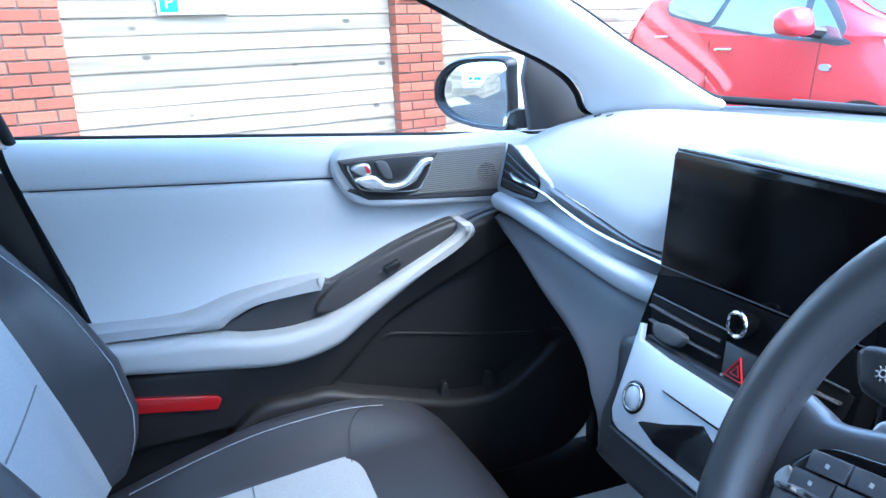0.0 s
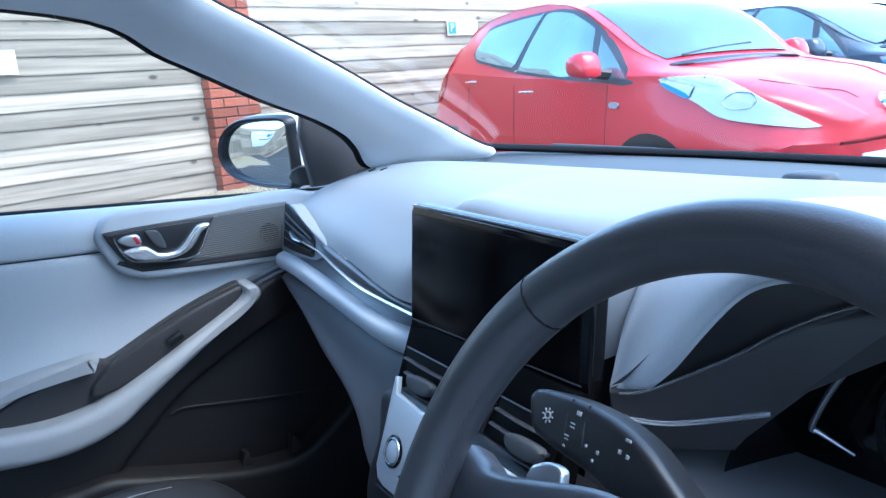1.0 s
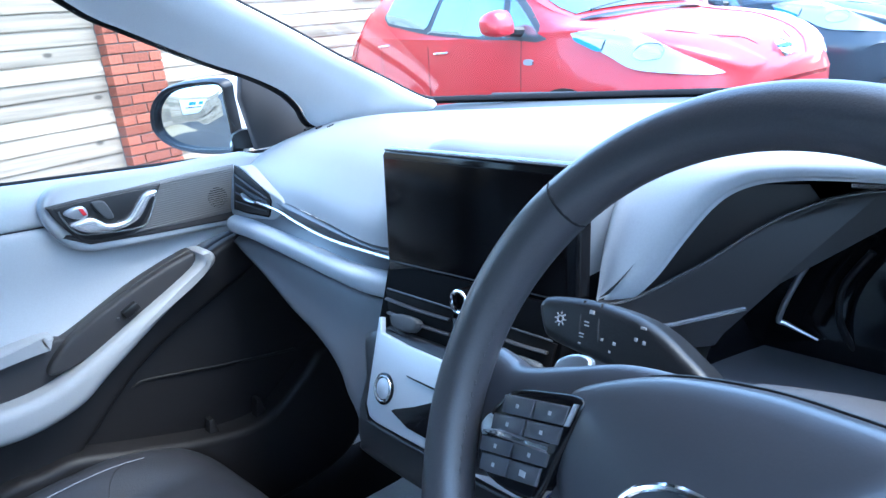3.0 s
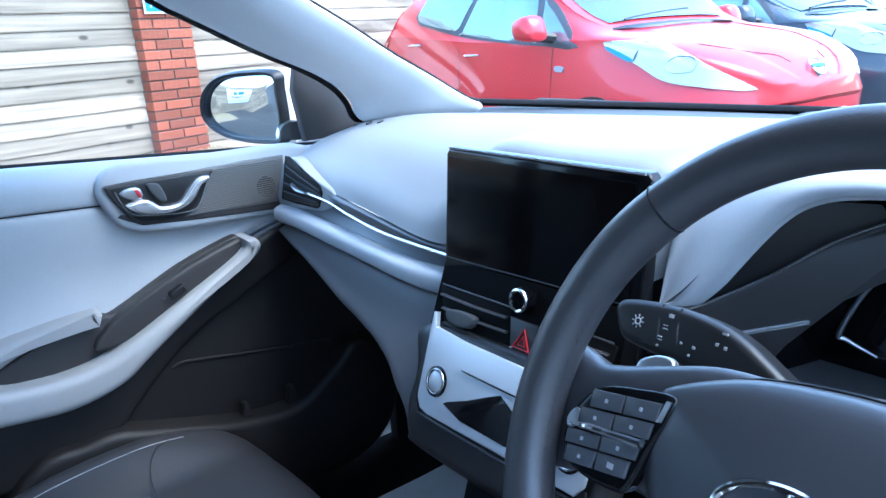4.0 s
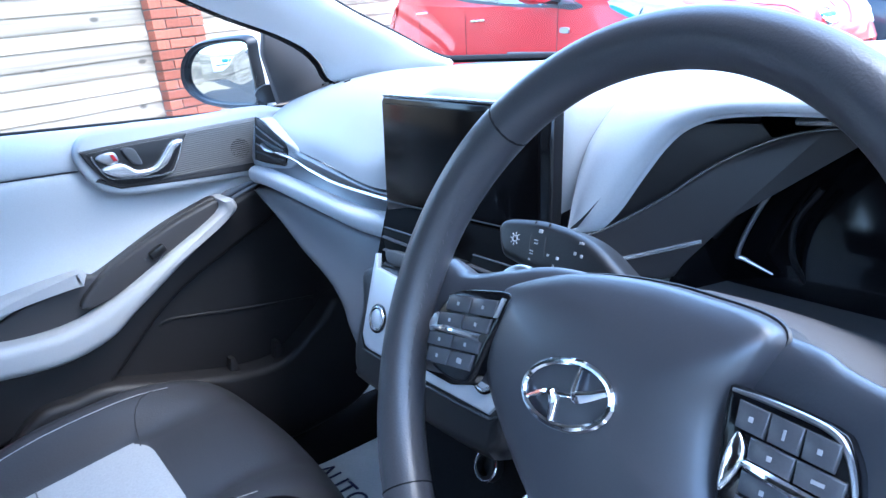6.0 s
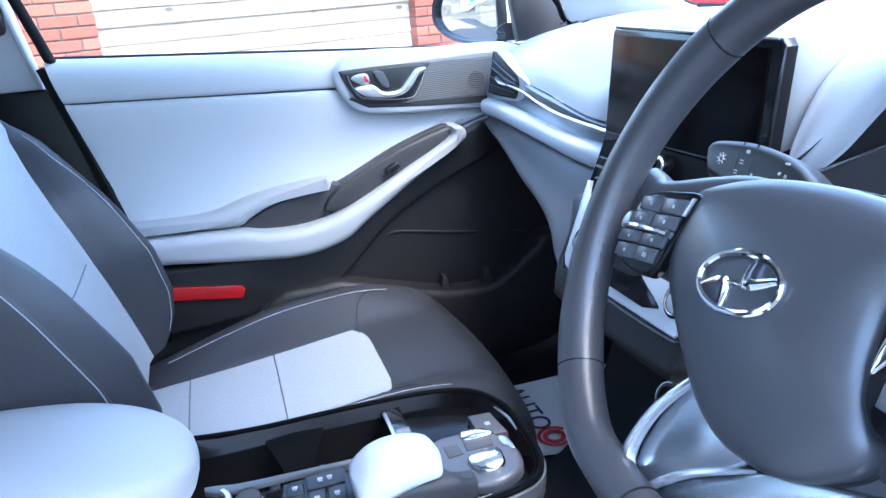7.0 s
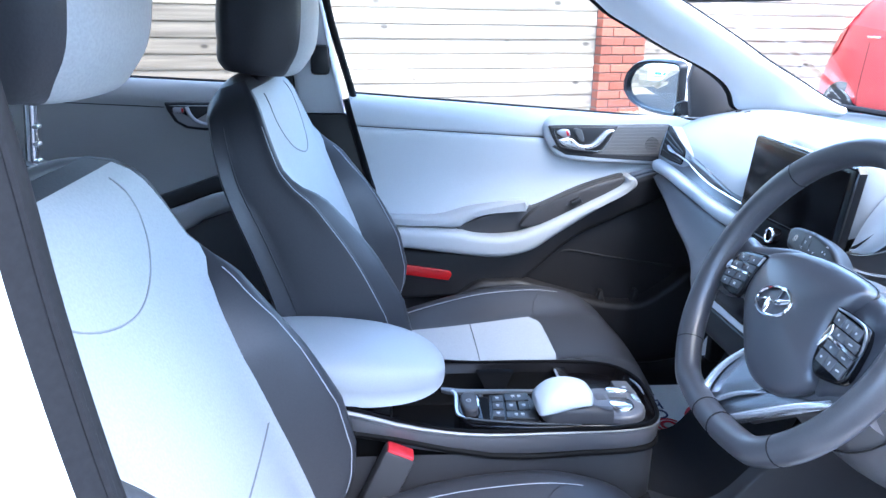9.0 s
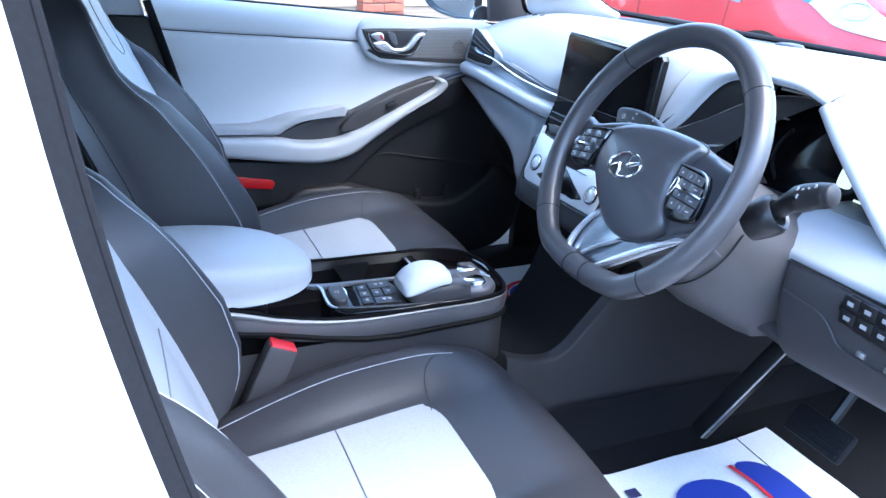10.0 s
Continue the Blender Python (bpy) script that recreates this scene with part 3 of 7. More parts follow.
def build_mirror(d):
    """Housing and glass in a frame of their own: across, up and ahead of the glass."""
    o, u = Vector((0.303, 0.915, 0.997)), Vector((-0.085, 0.19, 0)).normalized()
    w = Vector((0, 0, 1))
    ahead = -u.cross(w)
    if ahead.x < 0:
        ahead = -ahead
    rim = [(-0.095, 0.062), (-0.03, 0.068), (0.045, 0.062), (0.092, 0.036), (0.108, 0.0), (0.098, -0.03), (0.06, -0.054), (0.0, -0.066), (-0.06, -0.069), (-0.095, -0.066), (-0.102, -0.03), (-0.100, 0.03)]
    ring = cr(rim, 4, True)

    def at(p, s, dep):
        return o + u * (p[0] * s) + w * (p[1] * s) + ahead * dep

    rows = [[at(p, s, dep) for p in ring] for s, dep in ((0.90, 0.012), (0.92, -0.004), (0.99, -0.008), (1.05, 0.0), (1.08, 0.02), (1.03, 0.05), (0.8, 0.08), (0.4, 0.095), (0.02, 0.098))]
    body = part("door_mirror", skin(rows, True, True), BLACK, d, "black-rimmed wing mirror with white cap")
    part("mirror_glass", skin([[at(p, 0.92, 0.004) for p in ring], [at(p, 0.9, 0.0035) for p in ring], [at(p, 0.01, 0.0035) for p in ring]], True), MIRROR, body)
    part("mirror_cap", skin([[at(p, s, dep) for p in ring] for s, dep in ((1.075, 0.012), (1.10, 0.022), (1.05, 0.054), (0.82, 0.085), (0.42, 0.100), (0.02, 0.103))], True, True), WHITEPAINT, body, "white painted cap")
    part("mirror_arm", tube([(0.34, 0.76, 0.955), (0.36, 0.82, 0.955), (0.365, 0.86, 0.965)], [0.03, 0.026, 0.02], 10, flat=0.6), BLACK, body)


build_mirror(build_door())


def build_rear_door():
    d = thing("rear_passenger_door", "closed rear car door with grey trim", "car door")
    xs = [-1.75, -1.4, -1.1, -0.9, -0.66]
    zb = lambda x: 0.972 - 0.04 * x
    rows = [[(x, 0.80, zb(x) - 0.01), (x, 0.775, zb(x) + 0.003), (x, 0.755, zb(x) - 0.012), (x, 0.745, zb(x) - 0.04), (x, 0.748, zb(x) - 0.058)] for x in xs]
    part("upper_trim", loft(rows, 3, 4), REARVINYL, d)
    rows = [[(x, 0.756, zb(x) - 0.046), (x, 0.7485, zb(x) - 0.062), (x, 0.745, 0.86), (x, 0.75, 0.75), (x, 0.74, 0.66), (x, 0.74, 0.30)] for x in xs]
    part("insert_panel", loft(rows, 3, 4), REARVINYL, d)
    bz = [(-0.946, 0.962), (-0.77, 0.964), (-0.79, 0.91), (-0.82, 0.897), (-0.857, 0.896), (-0.901, 0.901), (-0.926, 0.916), (-0.943, 0.945)]
    hb = part("handle_bezel", plate(bz, door_side(0.746), 0.012, 0.004, smooth=False), BLACK, d, "black rim round the inner handle")
    part("handle_cup", plate([(-0.858 + (a + 0.858) * 0.87, 0.931 + (b - 0.931) * 0.80) for a, b in bz], door_side(0.746), 0.0145, 0.003, smooth=False), REARVINYL, hb)
    part("handle_recess", plate([(-0.936, 0.955), (-0.83, 0.955), (-0.842, 0.94), (-0.866, 0.930), (-0.876, 0.921), (-0.888, 0.936), (-0.93, 0.940)], door_side(0.746), 0.016, 0.001, smooth=False), BLACK, hb)
    part("lock_lever", box((-0.926, 0.724, 0.940), (-0.900, 0.735, 0.952), 0.003), SILVER, hb)
    part("lock_mark", box((-0.906, 0.7235, 0.941), (-0.9005, 0.726, 0.9505), 0.001), REDPLASTIC, hb)
    part("pull_handle", tube([(-0.894, 0.729, 0.953), (-0.886, 0.726, 0.934), (-0.870, 0.724, 0.919), (-0.845, 0.724, 0.912), (-0.80, 0.727, 0.915)], 0.005), SILVER, hb)
    part("door_seam", tube([(-1.75, 0.7475, zb(-1.75) - 0.060), (-1.3, 0.7475, zb(-1.3) - 0.060), (-0.95, 0.7475, zb(-0.95) - 0.060)], 0.0012, 6), BLACK, d)
    part("armrest_pocket", plate([(-1.05, 0.71), (-0.84, 0.785), (-0.72, 0.80), (-0.72, 0.76), (-0.84, 0.745), (-1.02, 0.68)], door_side(0.75), 0.03, 0.006, smooth=False), BLACK, d)
    part("armrest", plate([(-1.6, 0.70), (-1.05, 0.69), (-0.84, 0.745), (-0.72, 0.765), (-0.72, 0.735), (-0.84, 0.70), (-1.0, 0.635), (-1.6, 0.62)], door_side(0.75), 0.05, 0.015), REARVINYL, d)
    part("lower_panel", plate([(-1.7, 0.62), (-1.0, 0.63), (-0.8, 0.70), (-0.66, 0.74), (-0.66, 0.29), (-1.7, 0.29)], door_side(0.75), 0.02, 0.005, smooth=False), PLASTIC, d)
    part("glass_seal", tube([(x, 0.785, zb(x) + 0.002) for x in xs], 0.006, 8), SEAL, d)
    p = part("window_pane", skin([[(-1.75, 0.79, zb(-1.75)), (-0.66, 0.79, zb(-0.66))], [(-1.5, 0.64, 1.27), (-0.64, 0.65, 1.27)]]), PRIVACY, d)
    p.visible_shadow = False


build_rear_door()


# ---- dashboard ----
def build_dash():
    d = thing("dashboard", "pale grey and dark grey car dashboard with chrome strips", "dashboard")
    top = {0.665: ((0.672, 0.962), (0.56, 0.968), (0.44, 0.965), (0.34, 0.945), (0.285, 0.918), (0.268, 0.905)),
           0.60: ((0.71, 0.968), (0.60, 0.975), (0.46, 0.973), (0.35, 0.957), (0.285, 0.922), (0.262, 0.900)),
           0.50: ((0.77, 0.970), (0.62, 0.983), (0.46, 0.982), (0.34, 0.962), (0.270, 0.920), (0.248, 0.890)),
           0.35: ((0.83, 0.972), (0.65, 0.988), (0.46, 0.988), (0.32, 0.968), (0.250, 0.918), (0.230, 0.882)),
           0.18: ((0.88, 0.972), (0.67, 0.990), (0.46, 0.992), (0.31, 0.975), (0.230, 0.915), (0.208, 0.872)),
           0.10: ((0.89, 0.972), (0.68, 0.990), (0.46, 0.994), (0.31, 0.988), (0.245, 0.976), (0.232, 0.872)),
           0.0: ((0.89, 0.972), (0.68, 0.990), (0.46, 0.996), (0.31, 0.990), (0.245, 0.974), (0.236, 0.872)),
           -0.11: ((0.89, 0.972), (0.68, 0.990), (0.46, 0.998), (0.33, 0.992), (0.255, 0.972), (0.240, 0.872)),
           -0.16: ((0.88, 0.972), (0.68, 0.990), (0.46, 1.000), (0.40, 0.990), (0.345, 0.965), (0.310, 0.930)),
           -0.24: ((0.86, 0.972), (0.67, 0.990), (0.46, 1.002), (0.40, 1.000), (0.340, 0.992), (0.300, 0.978)),
           -0.37: ((0.82, 0.972), (0.64, 0.990), (0.46, 1.004), (0.40, 1.003), (0.340, 0.994), (0.300, 0.980)),
           -0.43: ((0.80, 0.970), (0.63, 0.986), (0.46, 0.996), (0.34, 0.990), (0.275, 0.972), (0.262, 0.962)),
           -0.48: ((0.77, 0.970), (0.62, 0.982), (0.46, 0.986), (0.34, 0.965), (0.275, 0.926), (0.262, 0.912)),
           -0.58: ((0.71, 0.968), (0.60, 0.970), (0.46, 0.960), (0.35, 0.905), (0.270, 0.840), (0.245, 0.815)),
           -0.67: ((0.672, 0.962), (0.56, 0.960), (0.44, 0.940), (0.34, 0.880), (0.265, 0.820), (0.240, 0.795))}
    rows = [[(min(x, 0.415) if k == 1 else x, y, z - 0.008 if k == 1 else z) for k, (x, z) in enumerate(pts)][1:] for y, pts in top.items()]
    rows = [[(r[0][0] + 0.004, r[0][1], r[0][2] - 0.012)] + r for r in rows]
    part("top_pad", loft(rows, 5, 4), DASHTONED, d)
    # dark upper shelf by the glass
    rows = [[(pts[0][0] + 0.03, y, pts[0][1] - 0.03 * (1 - (y / 0.68) ** 2)), (pts[0][0] * 0.5 + 0.21, y, pts[1][1] - 0.026), (0.44, y, pts[1][1] - 0.018), (0.405, y, pts[1][1] - 0.020)] for y, pts in top.items()]
    part("defroster_shelf", loft(rows, 4, 3), SHELF, d, "darker demister strip below the windscreen")
    # strip and bands on the passenger side
    ys = [0.665, 0.60, 0.50, 0.35, 0.20, 0.12]
    up = [(0.262, 0.902), (0.256, 0.896), (0.243, 0.886), (0.225, 0.876), (0.208, 0.868), (0.214, 0.864)]
    lo = [(0.248, 0.845), (0.245, 0.846), (0.235, 0.846), (0.218, 0.846), (0.204, 0.845), (0.214, 0.844)]
    rows = [[(a[0] + 0.006, y, a[1] + 0.004), (a[0], y, a[1]), (b[0] + 0.012, y, (a[1] + b[1]) / 2), (b[0], y, b[1])] for y, a, b in zip(ys, up, lo)]
    part("trim_strip", loft(rows, 5, 3), DARKMETAL, d)
    part("chrome_line", tube([(0.241, 0.545, 0.8785), (0.2385, 0.50, 0.877), (0.2345, 0.458, 0.875), (0.222, 0.38, 0.8695), (0.208, 0.27, 0.865), (0.206, 0.13, 0.862)], 0.0035, 8, flat=0.7), CHROME, d, "thin chrome strip")
    rows = [[(b[0] + 0.004, y, b[1]), (b[0] - 0.014, y, b[1] - 0.006), (b[0] - 0.016, y, b[1] - 0.022), (b[0] - 0.004, y, b[1] - 0.034), (b[0] + 0.02, y, b[1] - 0.038)] for y, b in zip(ys, lo)]
    part("pale_band", loft(rows, 5, 4), LIGHT, d)
    # padded lip under the pale band; it turns down beside the centre stack
    rows = []
    for y, zb in ((0.668, 0.795), (0.62, 0.785), (0.55, 0.775), (0.48, 0.764), (0.39, 0.750), (0.31, 0.740), (0.257, 0.730), (0.215, 0.716), (0.192, 0.700), (0.170, 0.684), (0.154, 0.668), (0.136, 0.655)):
        b0, z0 = float(np.interp(-y, [-q for q in ys], [q[0] for q in lo])), float(np.interp(-y, [-q for q in ys], [q[1] for q in lo]))
        face = lambda z: b0 - 0.010 - 0.45 * max(0.80 - z, 0)
        mid = (z0 - 0.046 + zb) / 2
        rows.append([(b0 + 0.02, y, z0 - 0.034), (b0 - 0.003, y, z0 - 0.042), (face(mid) + 0.002, y, mid), (face(zb) + 0.002, y, zb + 0.006), (face(zb) + 0.010, y, zb - 0.003), (face(zb) + 0.05, y, zb + 0.004), (face(zb) + 0.16, y, zb + 0.012)])
    part("glovebox_lip", loft(rows, 4, 5), LEDGE, d, "dark grey padded lip above the footwell")
    rows = [[(x, y, z) for x, z in ((0.30, 0.82), (0.33, 0.74), (0.38, 0.60), (0.46, 0.50), (0.62, 0.42))] for y in (0.70, 0.5, 0.3, 0.13)]
    part("glovebox", loft(rows, 3, 4), DOORLOW, d, "dark glovebox set back in the footwell")
    # side air vent
    vf = lambda a, b, h: (0.2485 - h - (0.64 - a) * 0.04, a, b)
    part("vent_surround", plate([(0.676, 0.843), (0.652, 0.898), (0.630, 0.924), (0.612, 0.930), (0.583, 0.929), (0.541, 0.909), (0.500, 0.900), (0.462, 0.891), (0.452, 0.878), (0.480, 0.862), (0.516, 0.851), (0.560, 0.846)], lambda a, b, h: vf(a, b, h - 0.018), 0.0195, 0.003, n=3), DASHTONED, d, "pale frame round the side air vent")
    ventline = [(0.618, 0.932), (0.604, 0.931), (0.560, 0.916), (0.500, 0.896), (0.496, 0.886), (0.511, 0.862), (0.518, 0.859), (0.600, 0.855), (0.656, 0.855)]
    v = part("side_vent", plate(ventline, vf, 0.0025, 0.0008, smooth=False), BLACK, d, "black side air vent with slats")
    part("vent_frame", tube([vf(p[0], p[1], 0.002) for p in ventline], 0.0016, 6, 1, True, fine=False), GLOSS, v)
    for y0, z0, y1, z1 in ((0.621, 0.917, 0.505, 0.889), (0.629, 0.902, 0.507, 0.883), (0.637, 0.886, 0.510, 0.876), (0.645, 0.871, 0.513, 0.868)):
        part("slat", tube([vf(y0, z0, 0.004), vf((y0 + y1) / 2, (z0 + z1) / 2, 0.005), vf(y1, z1, 0.004)], 0.0022, 6, 3, flat=0.5), PLASTIC, v)
    part("vent_knob", tube([vf(0.600, 0.888, 0.006), vf(0.575, 0.882, 0.009), vf(0.550, 0.879, 0.007)], [0.003, 0.005, 0.003], 8, flat=0.6), SILVER, v)
    # driver's side: hood rim, recess, wings
    arch = [(0.214, -0.151, 0.872), (0.226, -0.165, 0.888), (0.243, -0.190, 0.922), (0.256, -0.215, 0.955), (0.262, -0.242, 0.972), (0.264, -0.30, 0.980), (0.264, -0.38, 0.978), (0.260, -0.425, 0.962), (0.256, -0.47, 0.918), (0.250, -0.555, 0.842), (0.245, -0.61, 0.80)]
    part("hood_rim", tube(arch[7:], [0.010, 0.011, 0.010, 0.008], 12), LIGHT, d, "pale padded rim of the instrument hood")
    edge = [Vector(p) for p in ((0.222, -0.143, 0.860), (0.226, -0.158, 0.8675), (0.230, -0.172, 0.879), (0.236, -0.188, 0.897), (0.242, -0.208, 0.926), (0.247, -0.229, 0.953), (0.250, -0.248, 0.968), (0.252, -0.275, 0.9765), (0.254, -0.32, 0.980), (0.256, -0.38, 0.978), (0.257, -0.428, 0.963))]
    far = [Vector(p) for p in ((0.232, -0.134, 0.862), (0.236, -0.133, 0.873), (0.244, -0.131, 0.893), (0.256, -0.130, 0.918), (0.275, -0.130, 0.945), (0.305, -0.135, 0.972), (0.335, -0.150, 0.988), (0.37, -0.20, 1.000), (0.39, -0.29, 1.006), (0.395, -0.38, 1.006), (0.395, -0.43, 0.996))]
    swell = Vector((-0.50, 0.10, 0.86))
    lay = lambda q, out: [a.lerp(b, q) + swell * out * min(1, 0.30 + 0.25 * k) for k, (a, b) in enumerate(zip(far, edge))]
    tuck = lambda x, y, z: [e + Vector((x, y, z)) for e in edge]
    # Same skin as the top pad; its brighter look is put into the colour.
    part("hood_cheek", loft([[p + Vector((0.05, 0.022, -0.012)) for p in far], far, lay(0.30, 0.005), lay(0.62, 0.009), lay(0.86, 0.0085), lay(0.97, 0.0045), tuck(0.002, -0.001, -0.002), tuck(0.0045, -0.002, -0.0035), tuck(0.006, -0.003, -0.006)], 3, 4), LIGHT, d, "pale swelling side of the instrument hood")
    part("recess_strip", tube([(0.300, -0.312, 0.9630), (0.300, -0.36, 0.9645), (0.300, -0.42, 0.9625)], [0.003, 0.0042, 0.0042], 8, 3), SATIN, d, "satin strip under the hood")
    back = [(0.40, y * 0.90 - 0.036, z * 0.80 + 0.18) for _, y, z in arch]
    part("hood_lining", loft([arch, [(0.33, a[1] * 0.95 - 0.018, a[2] * 0.93 + 0.06) for a in arch], back], 3, 4), BLACK, d, "black inside of the instrument hood")
    wm = lambda a, b, h: (0.225 + 0.71 * min(-0.15 - a, 0.14) + 0.25 * max(-0.29 - a, 0) - h * 0.8, a - h * 0.58, b)
    part("wing_upper", plate([(-0.155, 0.868), (-0.174, 0.895), (-0.197, 0.941), (-0.212, 0.958), (-0.224, 0.962), (-0.275, 0.958), (-0.282, 0.944), (-0.247, 0.926), (-0.212, 0.898), (-0.17, 0.870)], wm, 0.004, 0.001, smooth=False), BLACK, d, "black panel below the hood rim")
    part("wing_trim", plate([(-0.144, 0.866), (-0.17, 0.870), (-0.212, 0.898), (-0.247, 0.926), (-0.282, 0.945), (-0.315, 0.953), (-0.36, 0.955), (-0.40, 0.953), (-0.40, 0.945), (-0.35, 0.945), (-0.315, 0.938), (-0.290, 0.920), (-0.238, 0.862), (-0.219, 0.827), (-0.171, 0.820), (-0.145, 0.838)], wm, 0.008, 0.003, smooth=False), WING, d, "satin charcoal wing beside the instruments")
    part("wing_line", tube([wm(y, z, 0.009) for y, z in ((-0.15, 0.8655), (-0.17, 0.8715), (-0.212, 0.899), (-0.247, 0.927), (-0.281, 0.945), (-0.315, 0.953), (-0.36, 0.955), (-0.40, 0.953))], 0.0012, 6), SATIN, d)
    part("chrome_line", tube([wm(y, z, 0.010) for y, z in ((-0.143, 0.848), (-0.164, 0.845), (-0.185, 0.846), (-0.211, 0.853), (-0.238, 0.861))], 0.0024, 8), BRIGHTSATIN, d, "thin chrome strip")
    part("bezel_slope", loft([[wm(y, z, 0.003) for y, z in ((-0.300, 0.952), (-0.285, 0.934), (-0.262, 0.898), (-0.238, 0.862), (-0.217, 0.826), (-0.212, 0.80))], [(0.352, y, z) for y, z in ((-0.325, 0.955), (-0.298, 0.936), (-0.268, 0.898), (-0.248, 0.862), (-0.232, 0.826), (-0.228, 0.80))]], 2, 3), GLOSS, d)
    cl = part("instrument_panel", plate([(-0.20, 0.80), (-0.24, 0.955), (-0.42, 0.965), (-0.48, 0.90), (-0.58, 0.80)], lambda a, b, h: (0.385 - h + (b - 0.88) * 0.2, a, b), 0.03, 0.006, smooth=False), GLOSS, d, "dark digital instrument panel")
    part("dial_bracket", tube([(0.345, -0.298, 0.912), (0.338, -0.281, 0.908), (0.332, -0.260, 0.873), (0.327, -0.247, 0.838), (0.330, -0.252, 0.832), (0.338, -0.274, 0.820)], [0.001, 0.0022, 0.0026, 0.0026, 0.0022, 0.001], 8), SILVER, cl)
    part("dial_ring", tube([(0.345, -0.31, 0.90), (0.34, -0.292, 0.87), (0.34, -0.290, 0.84), (0.345, -0.30, 0.815)], 0.003, 8), BLACK, cl)
    # light lower ledge and dark knee panel, driver's side
    ys = [-0.13, -0.20, -0.36, -0.45]
    rows = [[(0.36, y, 0.800), (0.28, y, 0.806), (0.222, y, 0.804), (0.204, y, 0.794), (0.202, y, 0.770)] for y in ys]
    part("column_cover", loft(rows, 4, 4), LEDGE, d, "mid grey cover over the steering column")
    ys = [-0.44, -0.50, -0.60, -0.70]
    rows = [[(0.36, y, 0.829), (0.275, y, 0.832), (0.262, y, 0.830), (0.250, y, 0.821), (0.215, y, 0.791), (0.204, y, 0.781), (0.202, y, 0.770)] for y in ys]
    part("lower_ledge", loft(rows, 4, 4), DASHTONED, d)
    knee = lambda y, back, z0: [(0.209 + back, y, z0), (0.198 + back, y, z0 - 0.010), (0.200 + back, y, 0.70), (0.212 + back, y, 0.655), (0.232 + back, y, 0.622 - 0.05 * (y + 0.4)), (0.262 + back, y, 0.604 - 0.06 * (y + 0.4)), (0.34 + back, y, 0.60), (0.6, y, 0.62)]
    part("knee_panel", loft([knee(y, b, 0.772) for y, b in ((-0.474, 0.070), (-0.475, 0.012), (-0.479, 0.002), (-0.50, 0.0), (-0.60, 0.0), (-0.70, 0.0))], 3, 4), KNEE, d, "dark grey knee panel beside the steering column")
    part("column_surround", loft([[(0.270, y, 0.775 - drop), (0.258, y, 0.72 - drop), (0.248, y, 0.685 - drop), (0.226, y, 0.664 - drop), (0.222, y, 0.652 - drop), (0.238, y, 0.640 - drop), (0.30, y, 0.625 - drop), (0.6, y, 0.62)] for y, drop in ((-0.13, -0.03), (-0.20, -0.018), (-0.30, 0.0), (-0.40, 0.006), (-0.478, 0.010))], 4, 4), KNEE, d, "dark grey lower lip under the steering column")
    part("knee_fold", tube([(0.1975, -0.482, 0.730), (0.1970, -0.51, 0.728), (0.1970, -0.545, 0.724), (0.1975, -0.562, 0.713), (0.1985, -0.577, 0.698), (0.1990, -0.60, 0.694), (0.1990, -0.69, 0.692)], 0.0022, 6, 4), PLASTIC, d)
    part("knee_gap", tube([(0.2005, -0.478, 0.773), (0.2005, -0.70, 0.773)], 0.0016, 6, 4), BLACK, d)
    return d


build_dash()


